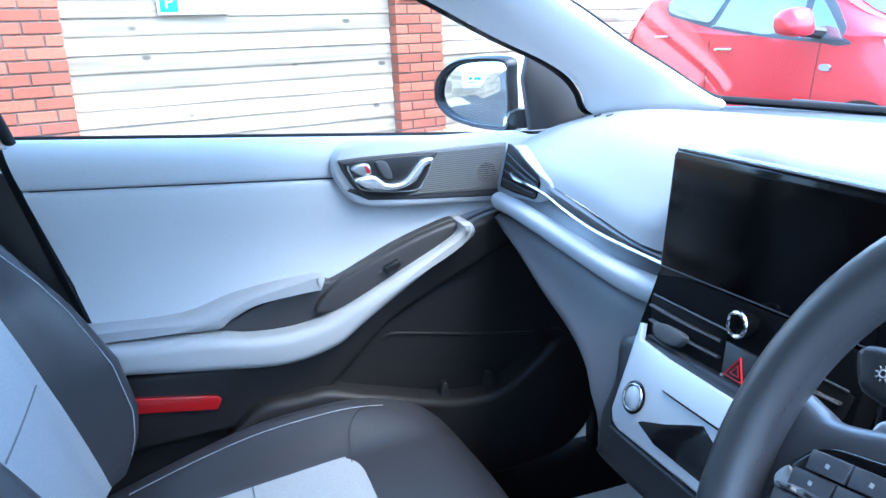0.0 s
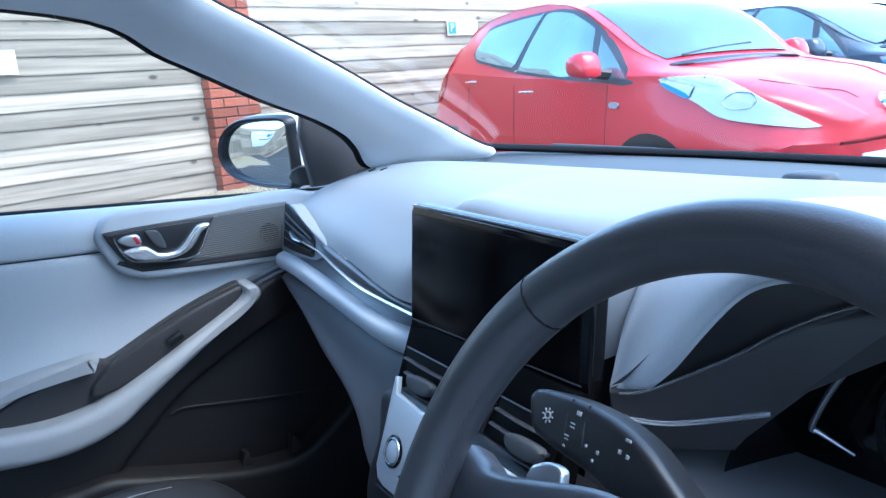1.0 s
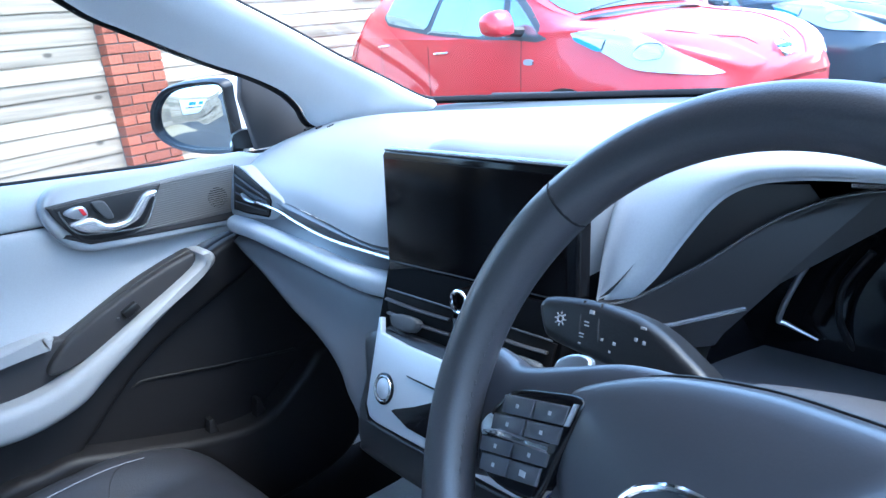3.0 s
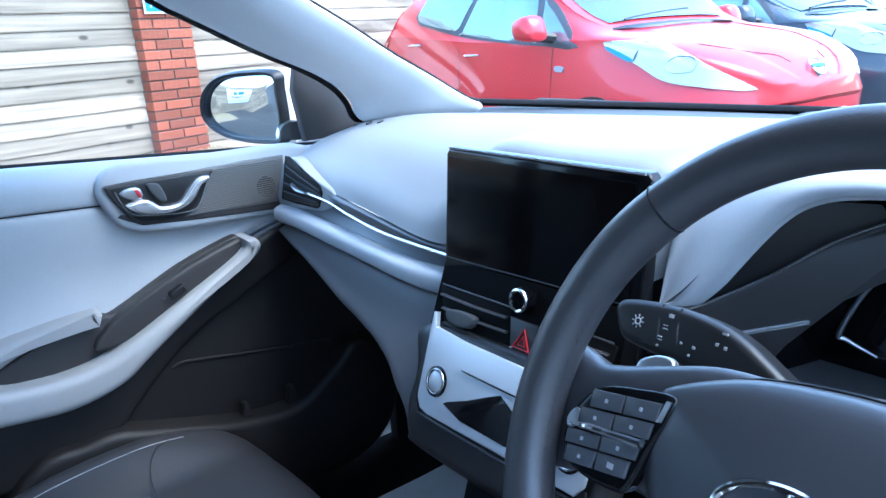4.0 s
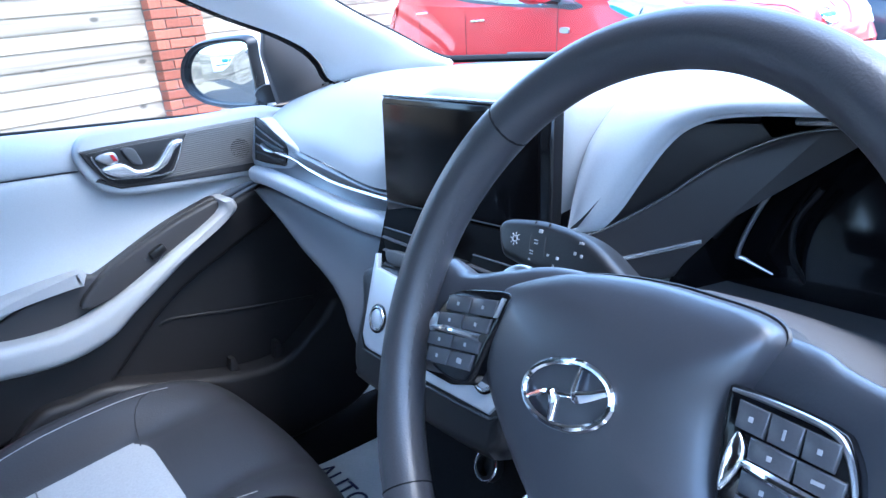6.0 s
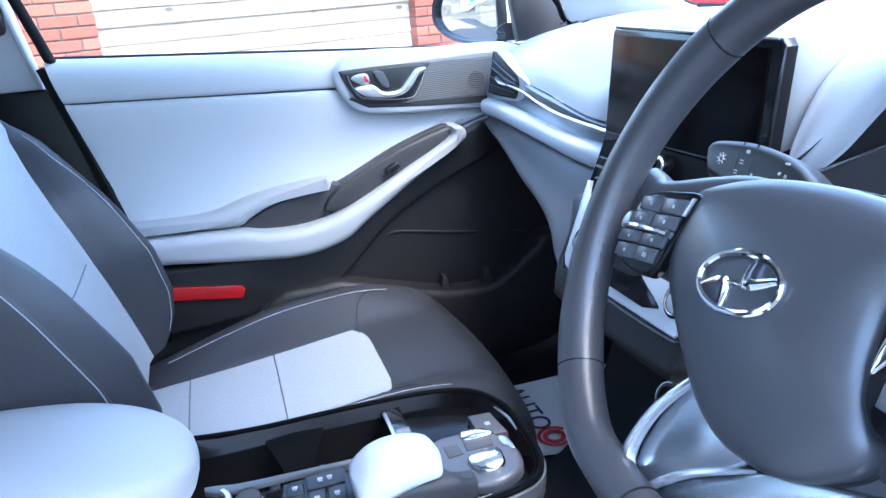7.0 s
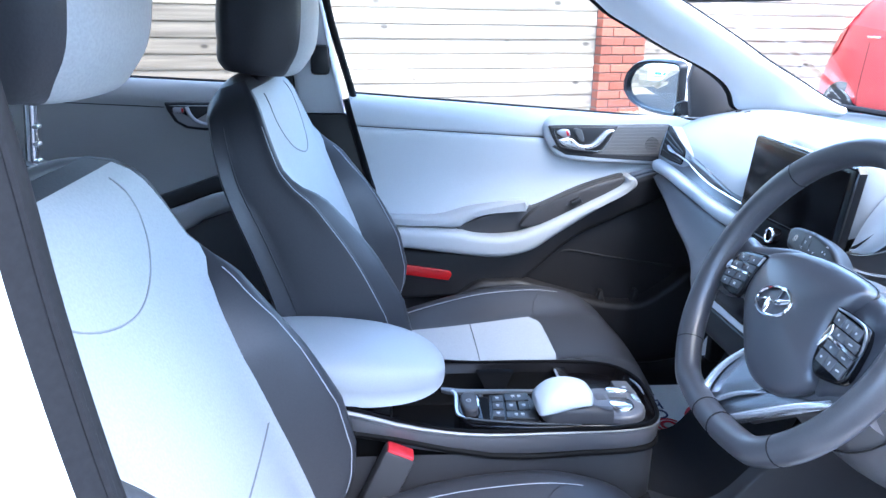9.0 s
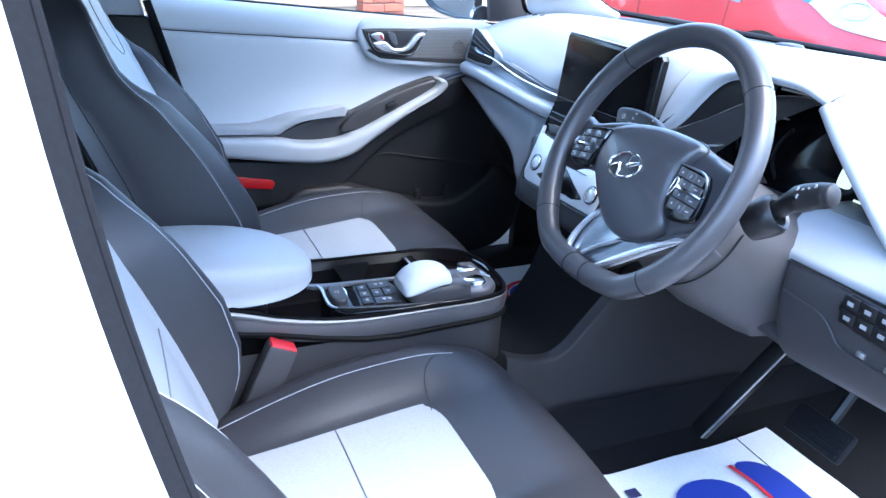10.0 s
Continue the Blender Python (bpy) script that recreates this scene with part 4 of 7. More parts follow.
def build_screen():
    """Screen, air vents and control panel of the centre stack."""
    d = thing("centre_stack", "gloss black screen unit above silver control panel", "centre stack")
    f = lambda a, b, h: (0.208 - h + (0.128 - a) * 0.06 - (0.985 - b) * 0.10, a, b)
    part("housing", plate([(0.131, 0.760), (0.131, 0.980), (0.125, 0.987), (-0.127, 0.980), (-0.133, 0.973), (-0.128, 0.760)], lambda a, b, h: f(a, b, h - 0.014), 0.014, 0.004, smooth=False), GLOSS, d, "gloss black housing")
    part("screen", plate([(0.124, 0.866), (0.124, 0.978), (-0.118, 0.972), (-0.118, 0.864)], f, 0.002, 0.0008, smooth=False), SCREEN, d, "large dark touchscreen, switched off")
    part("screen_edge", tube([(0.2075, 0.124, 0.9868), (0.215, 0.0, 0.9835), (0.222, -0.126, 0.980)], 0.0012, 6), SILVER, d)
    part("screen_line", tube([f(0.126, 0.8652, 0.0015), f(-0.122, 0.8630, 0.0015)], 0.0008, 6, 1), SHELF, d)
    # lower face, leaning back: vents, knob, hazard button
    lean = lambda x0, z0: (lambda a, b, h: (x0 + 0.40 * (b - z0) - 0.928 * h, a, b + 0.371 * h))
    bf = lean(0.180, 0.822)
    part("lower_housing", plate([(0.1315, 0.780), (0.1315, 0.8635), (-0.129, 0.8635), (-0.134, 0.780)], lambda a, b, h: bf(a, b, h - 0.022), 0.020, 0.002, smooth=False), FACEBLACK, d, "black face round the vents")
    for pts in ([(0.126, 0.834), (0.102, 0.792), (-0.004, 0.791), (0.010, 0.836)], [(-0.046, 0.836), (-0.034, 0.791), (-0.122, 0.792), (-0.126, 0.834)]):
        v = part("air_vent", plate(pts, lambda a, b, h: bf(a, b, h - 0.002), 0.0025, 0.0008, smooth=False), CUPBLACK, d, "black air vent with slats")
        part("vent_line", tube([bf(pts[0][0] - 0.004, 0.8357, 0.001), bf(pts[3][0], 0.8360, 0.001)] if pts[0][0] > 0 else [bf(pts[0][0], 0.8357, 0.001), bf(pts[3][0] + 0.004, 0.8357, 0.001)], 0.0009, 6, 1), DARKMETAL, v)
        y0, y1 = pts[0][0] - 0.008, pts[3][0] if pts[0][0] > 0 else pts[2][0]
        for k, z in enumerate((0.8255, 0.8125, 0.7985)):
            e0, e1 = (y0 - 0.0075 * k, y1 - 0.004 * k) if pts[0][0] > 0 else (pts[0][0] + 0.003 * k, y1 + 0.002)
            part("slat", tube([bf(e0, z, 0.003), bf((e0 + e1) / 2, z - 0.001, 0.004), bf(e1, z, 0.003)], 0.0030, 8, 2, flat=0.5), PLASTIC, v)
        c = 0.074 if pts[0][0] > 0 else -0.094
        part("vent_tab", plate([(c + 0.019, 0.8145), (c - 0.023, 0.8160), (c - 0.017, 0.803), (c + 0.014, 0.802)], lambda a, b, h: bf(a, b, h + 0.003), 0.009, 0.003), SHELF, v)
    k = part("knob", lathe([(0.0135, -0.006), (0.0135, 0.006), (0.0125, 0.010), (0.0085, 0.010), (0.008, 0.008), (0.001, 0.008)], Matrix.Translation(bf(-0.006, 0.847, 0)) @ pose(0, 0, 0, 0, -80, 0), 24), GLOSS, d, "silver-ringed rotary knob")
    km = Matrix.Translation(bf(-0.006, 0.847, 0)) @ pose(0, 0, 0, 0, -80, 0)
    part("ring", tube([km @ Vector((0.0106 * math.cos(g), 0.0106 * math.sin(g), 0.0100)) for g in (2 * math.pi * j / 16 for j in range(16))], 0.0020, 8, 2, True), CHROME, k)
    part("hazard_button", plate([(0.006, 0.828), (-0.007, 0.787), (-0.032, 0.787), (-0.042, 0.828)], lambda a, b, h: bf(a, b, h - 0.001), 0.004, 0.0015, smooth=False), BLACK, d)
    tri = [(-0.018, 0.8205), (-0.0065, 0.8025), (-0.0295, 0.8025)]
    hz = part("hazard_triangle", tube([bf(*p, 0.0036) for p in tri], 0.0013, 6, 1, True, fine=False), REDPLASTIC, d, "red hazard warning triangle")
    part("hazard_triangle_inner", tube([bf(-0.018 + (p[0] + 0.018) * 0.45, 0.8085 + (p[1] - 0.8085) * 0.45, 0.0036) for p in tri], 0.0009, 6, 1, True, fine=False), REDPLASTIC, hz)
    part("button_edge", plate([(0.0, 0.786), (0.004, 0.786), (-0.003, 0.802), (-0.007, 0.802)], lambda a, b, h: bf(a, b, h), 0.004, 0.001, smooth=False), SILVER, d)
    # silver control panel in its dark surround
    g = lean(0.163, 0.814)
    part("panel_surround", plate([(0.119, 0.800), (0.126, 0.745), (0.128, 0.706), (0.116, 0.680), (0.090, 0.671), (-0.112, 0.673), (-0.143, 0.683), (-0.155, 0.706), (-0.154, 0.76), (-0.148, 0.800)], lambda a, b, h: g(a, b, h - 0.030), 0.029, 0.013, steps=5), BLACK, d, "dark rounded surround of the control panel")
    p = part("control_panel", plate([(0.111, 0.812), (0.106, 0.813), (0.101, 0.798), (0.05, 0.7955), (-0.025, 0.795), (-0.128, 0.793), (-0.140, 0.785), (-0.137, 0.725), (-0.128, 0.714), (0.085, 0.711), (0.098, 0.714), (0.106, 0.724)], lambda a, b, h: g(a, b, h - 0.004), 0.006, 0.002, smooth=False), PANELSILVER, d, "satin silver control panel")
    part("panel_line", tube([g(a, b, 0.0005) for a, b in ((0.1085, 0.725), (0.100, 0.7115), (0.085, 0.7085), (-0.03, 0.7085), (-0.130, 0.711), (-0.139, 0.722))], 0.0016, 6, 2), BLACK, d)
    rot = pose(0, 0, 0, 0, -68.2, 0)
    for y, z in ((0.079, 0.747), (-0.114, 0.744)):
        c = Matrix.Translation(g(y, z, 0.002)) @ rot
        k = part("button", lathe([(0.0168, -0.001), (0.0168, 0.0012), (0.0150, 0.0018), (0.0145, 0.0012), (0.001, 0.0012)], c, 28), GLOSS, p, "round silver-ringed button")
        part("ring", tube([c @ Vector((0.0132 * math.cos(q), 0.0132 * math.sin(q), 0.0022)) for q in (2 * math.pi * j / 16 for j in range(16))], 0.0013, 6, 2, True), SATIN, k)
        part("cap", lathe([(0.0112, 0.0), (0.0112, 0.0020), (0.0104, 0.0025), (0.001, 0.0027)], c, 24), PANELSILVER, k)
    part("dark_inset", plate([(0.060, 0.7300), (0.055, 0.7335), (0.026, 0.7440), (-0.005, 0.758), (-0.018, 0.763), (-0.030, 0.758), (-0.062, 0.744), (-0.090, 0.7335), (-0.095, 0.730), (-0.07, 0.7225), (0.03, 0.7225)], lambda a, b, h: g(a, b, h + 0.0018), 0.0012, 0.0004, smooth=False), GLOSS, p, "gloss black wedge")
    part("panel_slot", tube([g(0.046, 0.7685, 0.002), g(0.03, 0.768, 0.0022), g(-0.066, 0.768, 0.0022), g(-0.082, 0.7685, 0.002)], [0.0004, 0.0016, 0.0016, 0.0004], 6, 3, flat=0.5), GLOSS, p)
    # lower nose of the stack
    rows = []
    for y, w in ((0.119, 0.0), (0.10, 0.012), (0.0, 0.018), (-0.12, 0.012), (-0.149, 0.0)):
        rows.append([(0.20, y, 0.790), (0.168, y, 0.750), (0.134, y, 0.704), (0.128, y, 0.688 - w * 0.6), (0.155, y, 0.665 - w), (0.30, y, 0.62)])
    part("stack_nose", loft(rows, 4, 4), PLASTIC, d, "dark rounded lower edge")


build_screen()


# ---- steering wheel ----
def wheel_frame(o=(0.0, -0.362, 0.88), tilt=22):
    w = Vector((-math.cos(radians(tilt)), 0, math.sin(radians(tilt))))       # out of the hub, to the driver
    u = Vector((0, -1, 0))
    v = w.cross(u)
    if v.z < 0:
        v = -v
    o = Vector(o)
    return lambda a, b, h=0.0: o + u * a + v * b + w * h


def flared(stations, mat, parent):
    """A spoke from stations of (across, upper edge, lower edge, front height): back, front and back again."""
    rows = []
    for k, r in enumerate(((0.80, 0, -0.028), (0.90, 0.0, -0.012), (0.62, 0.0, -0.003), (0.0, 0.0, 0.0), (-0.62, 0.0, -0.001), (-0.93, 0.0, -0.008), (-1, 0.0, -0.028))):
        rows.append([WHEEL(a, (up * r[0] if r[0] > 0 else -lo * r[0]), r[2] + h) for a, up, lo, h in stations])
    return part("side_spoke", loft(rows, 4, 5), mat, parent)


WHEEL = wheel_frame((0.0084, -0.378, 0.8916), 26.15)


def build_wheel():
    F = WHEEL
    d = thing("steering_wheel", "dark grey leather three-spoke steering wheel", "steering wheel")
    rim = []
    for k in range(36):
        g = 2 * math.pi * k / 36
        a, b = 0.1640 * math.cos(g), 0.171 * math.sin(g)
        if b < -0.1466:
            b = -0.1466 - (abs(b) - 0.1466) * 0.466
        rim.append(F(a, b, 0.0))
    # a little fuller at the thumb grips
    full = [0.0153 + 0.0009 * math.exp(-((abs(math.cos(2 * math.pi * k / 36)) - 0.8) / 0.15) ** 2) for k in range(36)]
    part("rim", tube(rim, full, 16, 4, True), RIMSKIN, d, "dark grey stitched leather rim")
    mid = F(0, 0, 0)
    ax, ay, wx = F(1, 0) - F(0, 0), F(0, 1) - F(0, 0), F(0, 0, 1) - F(0, 0, 0)
    fine = [Vector(p) for p in cr(rim, 8, True)]
    angle = lambda p: math.degrees(math.atan2((p - mid).dot(ay), (p - mid).dot(ax))) % 360
    for g in (44.5, 134, 223.5, 311, 264, 276):
        c = min(fine, key=lambda p: abs((angle(p) - g + 180) % 360 - 180))
        cx = (c - mid).normalized()
        part("rim_seam", tube([c + 0.0155 * (math.cos(q) * cx + math.sin(q) * wx) for q in (2 * math.pi * j / 16 for j in range(16))], 0.0008, 5, 2, True), SEAL, d)
    # stitches along the inner side of the grips
    for g0, g1 in ((138, 219), (-40, 40)):
        for k in range(int((g1 - g0) / 2.4)):
            g = g0 + 2.4 * k
            c = min(fine, key=lambda p: abs((angle(p) - g + 180) % 360 - 180))
            cx = (c - mid).normalized()
            tang = cx.cross(wx)
            e = c - cx * 0.0146 + wx * 0.0042
            part("rim_stitch", tube([e - tang * 0.0016, e + tang * 0.0016 + wx * 0.0012], 0.0006, 4, 1, fine=False), RIMSKIN, d)
    hub = [(-0.082, 0.030), (-0.045, 0.045), (0.0, 0.0515), (0.035, 0.0515), (0.062, 0.0495), (0.0735, 0.0425), (0.0715, 0.028), (0.0655, 0.010), (0.065, -0.007), (0.071, -0.031), (0.081, -0.046), (0.086, -0.058), (0.079, -0.072), (0.054, -0.090), (0.024, -0.0975), (-0.008, -0.092), (-0.040, -0.071), (-0.068, -0.047), (-0.085, -0.028), (-0.0935, -0.004), (-0.092, 0.020)]
    ring = cr(hub, 4, True)
    cx, cy = -0.004, -0.016

    def dome(p, s, h):
        # the pad bends back towards its upper edge
        y = cy + (p[1] - cy) * s
        return F(cx + (p[0] - cx) * s, y, h - 0.006 * max(0.0, (y - 0.020) / 0.032) ** 1.6)

    rows = [[dome(p, s, h) for p in ring] for s, h in ((0.96, -0.050), (1.0, -0.020), (0.996, -0.011), (0.982, -0.0065), (0.95, -0.0035), (0.86, 0.000), (0.72, 0.0032), (0.55, 0.0062), (0.36, 0.0085), (0.18, 0.0095), (0.01, 0.010))]
    part("hub_pad", skin(rows, True, True), HUBSKIN, d, "dark grey airbag cover")
    part("hub_gap", tube([F(p[0], p[1], -0.0175 - 0.010 * max(0.0, (p[1] - 0.020) / 0.032) ** 1.6) for p in ring[::2]], 0.0016, 6, 2, True), BLACK, d)
    flared([(-0.161, 0.034, -0.050, -0.010), (-0.150, 0.031, -0.047, -0.009), (-0.140, 0.028, -0.043, -0.008), (-0.124, 0.031, -0.039, -0.007), (-0.098, 0.040, -0.038, -0.007), (-0.066, 0.050, -0.040, -0.012), (-0.02, 0.052, -0.03, -0.022)], HUBSKIN, d)
    flared([(0.161, 0.046, -0.058, -0.008), (0.150, 0.042, -0.054, -0.008), (0.140, 0.040, -0.050, -0.008), (0.124, 0.038, -0.050, -0.007), (0.102, 0.042, -0.062, -0.008), (0.082, 0.048, -0.074, -0.012), (0.02, 0.050, -0.07, -0.024)], HUBSKIN, d)
    flat = lambda lift: (lambda a, b, h: F(a, b, h + lift))

    def keys(pod, rows, slope, ref, legends):
        for (top, low, a0, a1, n), marks in zip(rows, legends):
            for k in range(n):
                x0, x1 = a0 + (a1 - a0) * (k + 0.012) / n, a0 + (a1 - a0) * (k + 0.988) / n
                up = lambda x, b: b + slope * (x - ref)
                sw = part("switch", plate([(x0, up(x0, top) + 0.0004), (x1, up(x1, top) + 0.0004), (x1 - 0.0006, up(x1, low)), (x0 + 0.0006, up(x0, low))], flat(0.0016), 0.0022, 0.0012, smooth=False), PODKEY, pod)
                if k < len(marks) and marks[k]:
                    w, t = marks[k]
                    mx, my = (x0 + x1) / 2, (top + low) / 2 + slope * ((x0 + x1) / 2 - ref)
                    part("legend", plate([(mx - w, my - t), (mx + w, my - t), (mx + w, my + t), (mx - w, my + t)], flat(0.0037), 0.0004, 0.0001, smooth=False), LEGEND, sw)

    dot, bar, tall = (0.0010, 0.0011), (0.0026, 0.0008), (0.0006, 0.0022)
    pod = part("switch_pod", plate([(-0.140, -0.018), (-0.137, -0.004), (-0.124, 0.013), (-0.100, 0.020), (-0.077, 0.023), (-0.075, 0.012), (-0.082, -0.010), (-0.088, -0.033), (-0.098, -0.038), (-0.120, -0.038), (-0.135, -0.032)], flat(-0.006), 0.0078, 0.003, n=3), GLOSS, d, "switch cluster on the spoke")
    keys(pod, ((0.0135, 0.0035, -0.126, -0.081, 2), (0.0022, -0.0068, -0.131, -0.083, 2), (-0.0112, -0.0195, -0.136, -0.087, 2), (-0.0208, -0.0305, -0.133, -0.090, 2)), 0.15, -0.105, ((dot, dot), (dot, dot), (dot, dot), (dot, (0.0022, 0.0016))))
    part("switch_chrome", tube([F(-0.137, -0.0135, 0.0022), F(-0.122, -0.0105, 0.0042), F(-0.104, -0.0085, 0.0046), F(-0.087, -0.0070, 0.0034)], [0.0012, 0.0021, 0.0021, 0.0026], 8), CHROME, pod)
    part("switch_edge", plate([(-0.1385, -0.010), (-0.134, -0.003), (-0.129, -0.0065), (-0.131, -0.0125), (-0.136, -0.0155)], flat(0.0012), 0.0024, 0.001), SILVER, pod, "satin edge")
    part("switch_edge", plate([(-0.0795, 0.0195), (-0.0765, 0.0198), (-0.0795, 0.0075), (-0.0825, 0.0070)], flat(0.0014), 0.0020, 0.0008, smooth=False), SILVER, pod, "satin edge")
    pod = part("switch_pod", plate([(0.066, 0.015), (0.072, 0.019), (0.110, 0.017), (0.119, 0.011), (0.125, -0.002), (0.129, -0.030), (0.122, -0.041), (0.098, -0.048), (0.085, -0.046), (0.075, -0.035), (0.069, -0.01)], flat(-0.006), 0.0074, 0.003, n=3), GLOSS, d, "switch cluster on the spoke")
    keys(pod, ((0.0125, 0.0015, 0.0735, 0.1165, 3), (0.0003, -0.0088, 0.082, 0.1215, 2), (-0.0135, -0.0225, 0.082, 0.1245, 2), (-0.0240, -0.0365, 0.082, 0.1235, 3)), -0.06, 0.10, ((dot, tall, dot), (dot, bar), (dot, bar), (dot, tall, bar)))
    part("switch_chrome", tube([F(0.0815, -0.0095, 0.0030), F(0.094, -0.0105, 0.0044), F(0.110, -0.0118, 0.0044), F(0.1245, -0.0135, 0.0030)], [0.0016, 0.0022, 0.0022, 0.0026], 8), CHROME, pod)
    part("switch_edge", plate([(0.0765, 0.0020), (0.0815, -0.0035), (0.0815, -0.0120), (0.0765, -0.0235), (0.0738, -0.0215), (0.0735, -0.008)], flat(0.0012), 0.0034, 0.0015), CHROME, pod, "chrome edge")
    part("pod_edge", tube([F(0.0685, 0.0170, 0.0012), F(0.088, 0.0172, 0.0016), (F(0.109, 0.0155, 0.0016)), F(0.1175, 0.0098, 0.0014), F(0.1232, -0.002, 0.0012), F(0.1245, -0.0095, 0.0010)], [0.0008, 0.0014, 0.0014, 0.0014, 0.0012, 0.0007], 6, 4), SILVER, pod)
    # lower spoke: two satin panels between chrome edges
    prong = part("lower_spoke", plate([(-0.026, -0.070), (-0.034, -0.084), (-0.046, -0.108), (-0.050, -0.130), (-0.048, -0.144), (-0.030, -0.153), (-0.024, -0.141), (-0.004, -0.1235), (0.016, -0.1085), (0.034, -0.088), (0.0, -0.075)], flat(-0.024), 0.012, 0.003, smooth=False), SPOKEPANEL, d, "satin silver lower spoke with chrome edges")
    part("spoke_face", plate([(-0.030, -0.156), (-0.022, -0.142), (-0.004, -0.1245), (0.017, -0.1095), (0.036, -0.094), (0.085, -0.074), (0.112, -0.062), (0.066, -0.101), (0.035, -0.127), (0.012, -0.147), (-0.012, -0.157)], flat(-0.026), 0.011, 0.003, smooth=False), SPOKEPANEL, prong)
    part("spoke_edge", tube([F(-0.026, -0.068, -0.016), F(-0.033, -0.081, -0.011), F(-0.045, -0.1045, -0.008), F(-0.0505, -0.128, -0.007), F(-0.0485, -0.143, -0.007), F(-0.036, -0.1525, -0.008), F(-0.024, -0.156, -0.009)], [0.0030, 0.0042, 0.0048, 0.0056, 0.0058, 0.0048, 0.0035], 10, 4, flat=0.8), BRIGHTSATIN, prong, "bright satin edge")
    part("spoke_edge", tube([F(-0.030, -0.154, -0.010), F(-0.022, -0.1415, -0.010), F(-0.004, -0.1235, -0.010), F(0.016, -0.1085, -0.012), F(0.030, -0.099, -0.016)], [0.0026, 0.0030, 0.0026, 0.0020, 0.001], 8, 4), BRIGHTSATIN, prong, "bright satin edge")
    part("spoke_edge", tube([F(0.004, -0.150, -0.011), F(0.016, -0.1435, -0.009), F(0.035, -0.1285, -0.008), F(0.065, -0.1035, -0.008), F(0.097, -0.0785, -0.008), F(0.128, -0.0590, -0.010), F(0.142, -0.0515, -0.012)], [0.0026, 0.0038, 0.0042, 0.0042, 0.0040, 0.0032, 0.002], 10, 4), BRIGHTSATIN, prong, "bright satin edge")
    part("spoke_back", plate([(-0.03, -0.05), (-0.044, -0.110), (-0.030, -0.146), (0.012, -0.142), (0.06, -0.100), (0.13, -0.052), (0.10, -0.03), (0.0, -0.03)], flat(-0.040), 0.012, 0.004, smooth=False), BLACK, d)
    part("spoke_root", plate([(0.052, -0.086), (0.080, -0.080), (0.110, -0.064), (0.142, -0.046), (0.150, -0.030), (0.10, -0.02), (0.06, -0.04)], flat(-0.026), 0.008, 0.003), HUBSKIN, d)
    # plain oval badge with slanting bands
    tilt = radians(11)
    ov = lambda r0, r1, g: (r0 * math.cos(g) * math.cos(tilt) - r1 * math.sin(g) * math.sin(tilt) - 0.009, r0 * math.cos(g) * math.sin(tilt) + r1 * math.sin(g) * math.cos(tilt) - 0.0135)
    bd = part("badge", tube([F(*ov(0.0285, 0.0165, 2 * math.pi * j / 20), 0.0108) for j in range(20)], 0.0021, 8, 2, True), CHROME, d, "chrome oval badge")
    for sg in (-1, 1):
        part("badge_band", tube([F(*ov(0.026, 0.0150, radians(72 if sg > 0 else 196)), 0.0108), F(-0.009 + sg * 0.0068, -0.0135 + sg * 0.0010, 0.0126), F(*ov(0.026, 0.0150, radians(16 if sg > 0 else 252)), 0.0108)][::1], [0.0020, 0.0036, 0.0020], 8, flat=0.6), CHROME, bd)
    part("badge_band", tube([F(-0.0165, -0.0150, 0.0118), F(-0.009, -0.0135, 0.0124), F(-0.0015, -0.0120, 0.0118)], 0.0024, 8, flat=0.6), CHROME, bd)
    # column and stalks
    c = thing("steering_column", "dark grey column shroud with control stalks", "steering column")
    ring = [(0.085 * math.cos(g), (0.072 if math.sin(g) > 0 else 0.100) * math.sin(g) - 0.014) for g in (2 * math.pi * j / 20 for j in range(20))]
    part("shroud", skin([[F(p[0] * s + 0.012 * (1 - s), p[1] * s + off, h) for p in ring] for s, h, off in ((0.66, -0.040, 0.006), (0.86, -0.050, 0), (0.97, -0.075, -0.002), (1.08, -0.13, -0.008), (1.16, -0.20, -0.014), (1.18, -0.34, -0.02))], True, True), SHROUD, c)
    part("shroud_seam", tube([F(ring[k % 20][0] * 1.085, ring[k % 20][1] * 1.085 - 0.008, -0.13) for k in range(10, 21)], 0.0012, 6, 3), BLACK, c)
    H = WHEEL
    ls = part("light_stalk", plate([(-0.1870, 0.057), (-0.1865, 0.063), (-0.181, 0.0672), (-0.164, 0.0700), (-0.140, 0.0715), (-0.111, 0.0690), (-0.091, 0.0635), (-0.073, 0.0545), (-0.056, 0.044), (-0.050, 0.030), (-0.080, 0.026), (-0.123, 0.034), (-0.150, 0.0365), (-0.168, 0.0385), (-0.178, 0.042)], lambda a, b, h: H(a, b, h - 0.099), 0.024, 0.007, steps=5), BLACK, c, "dark stalk with pale light symbols")
    st = lambda a, b, h: H(a, b, h - 0.0752)
    for p in ((-0.1500, 0.0700, -0.1440, 0.0385), (-0.1360, 0.0706, -0.1285, 0.0375)):
        part("stalk_ring", tube([st(p[0], p[1], -0.002), st((p[0] + p[2]) / 2 - 0.001, (p[1] + p[3]) / 2, 0.0), st(p[2], p[3], -0.002)], 0.0009, 6, 3), DOORLOW, ls)
    part("legend", tube([st(-0.1645 + 0.0022 * math.cos(q), 0.0545 + 0.0022 * math.sin(q), 0.0004) for q in (2 * math.pi * j / 10 for j in range(10))], 0.0006, 5, 2, True), LEGEND, ls)
    for k in range(8):
        q = math.pi * k / 4
        part("legend", tube([st(-0.1645 + r * math.cos(q), 0.0545 + r * math.sin(q), 0.0004) for r in (0.0032, 0.0048)], 0.0005, 5, 1), LEGEND, ls)
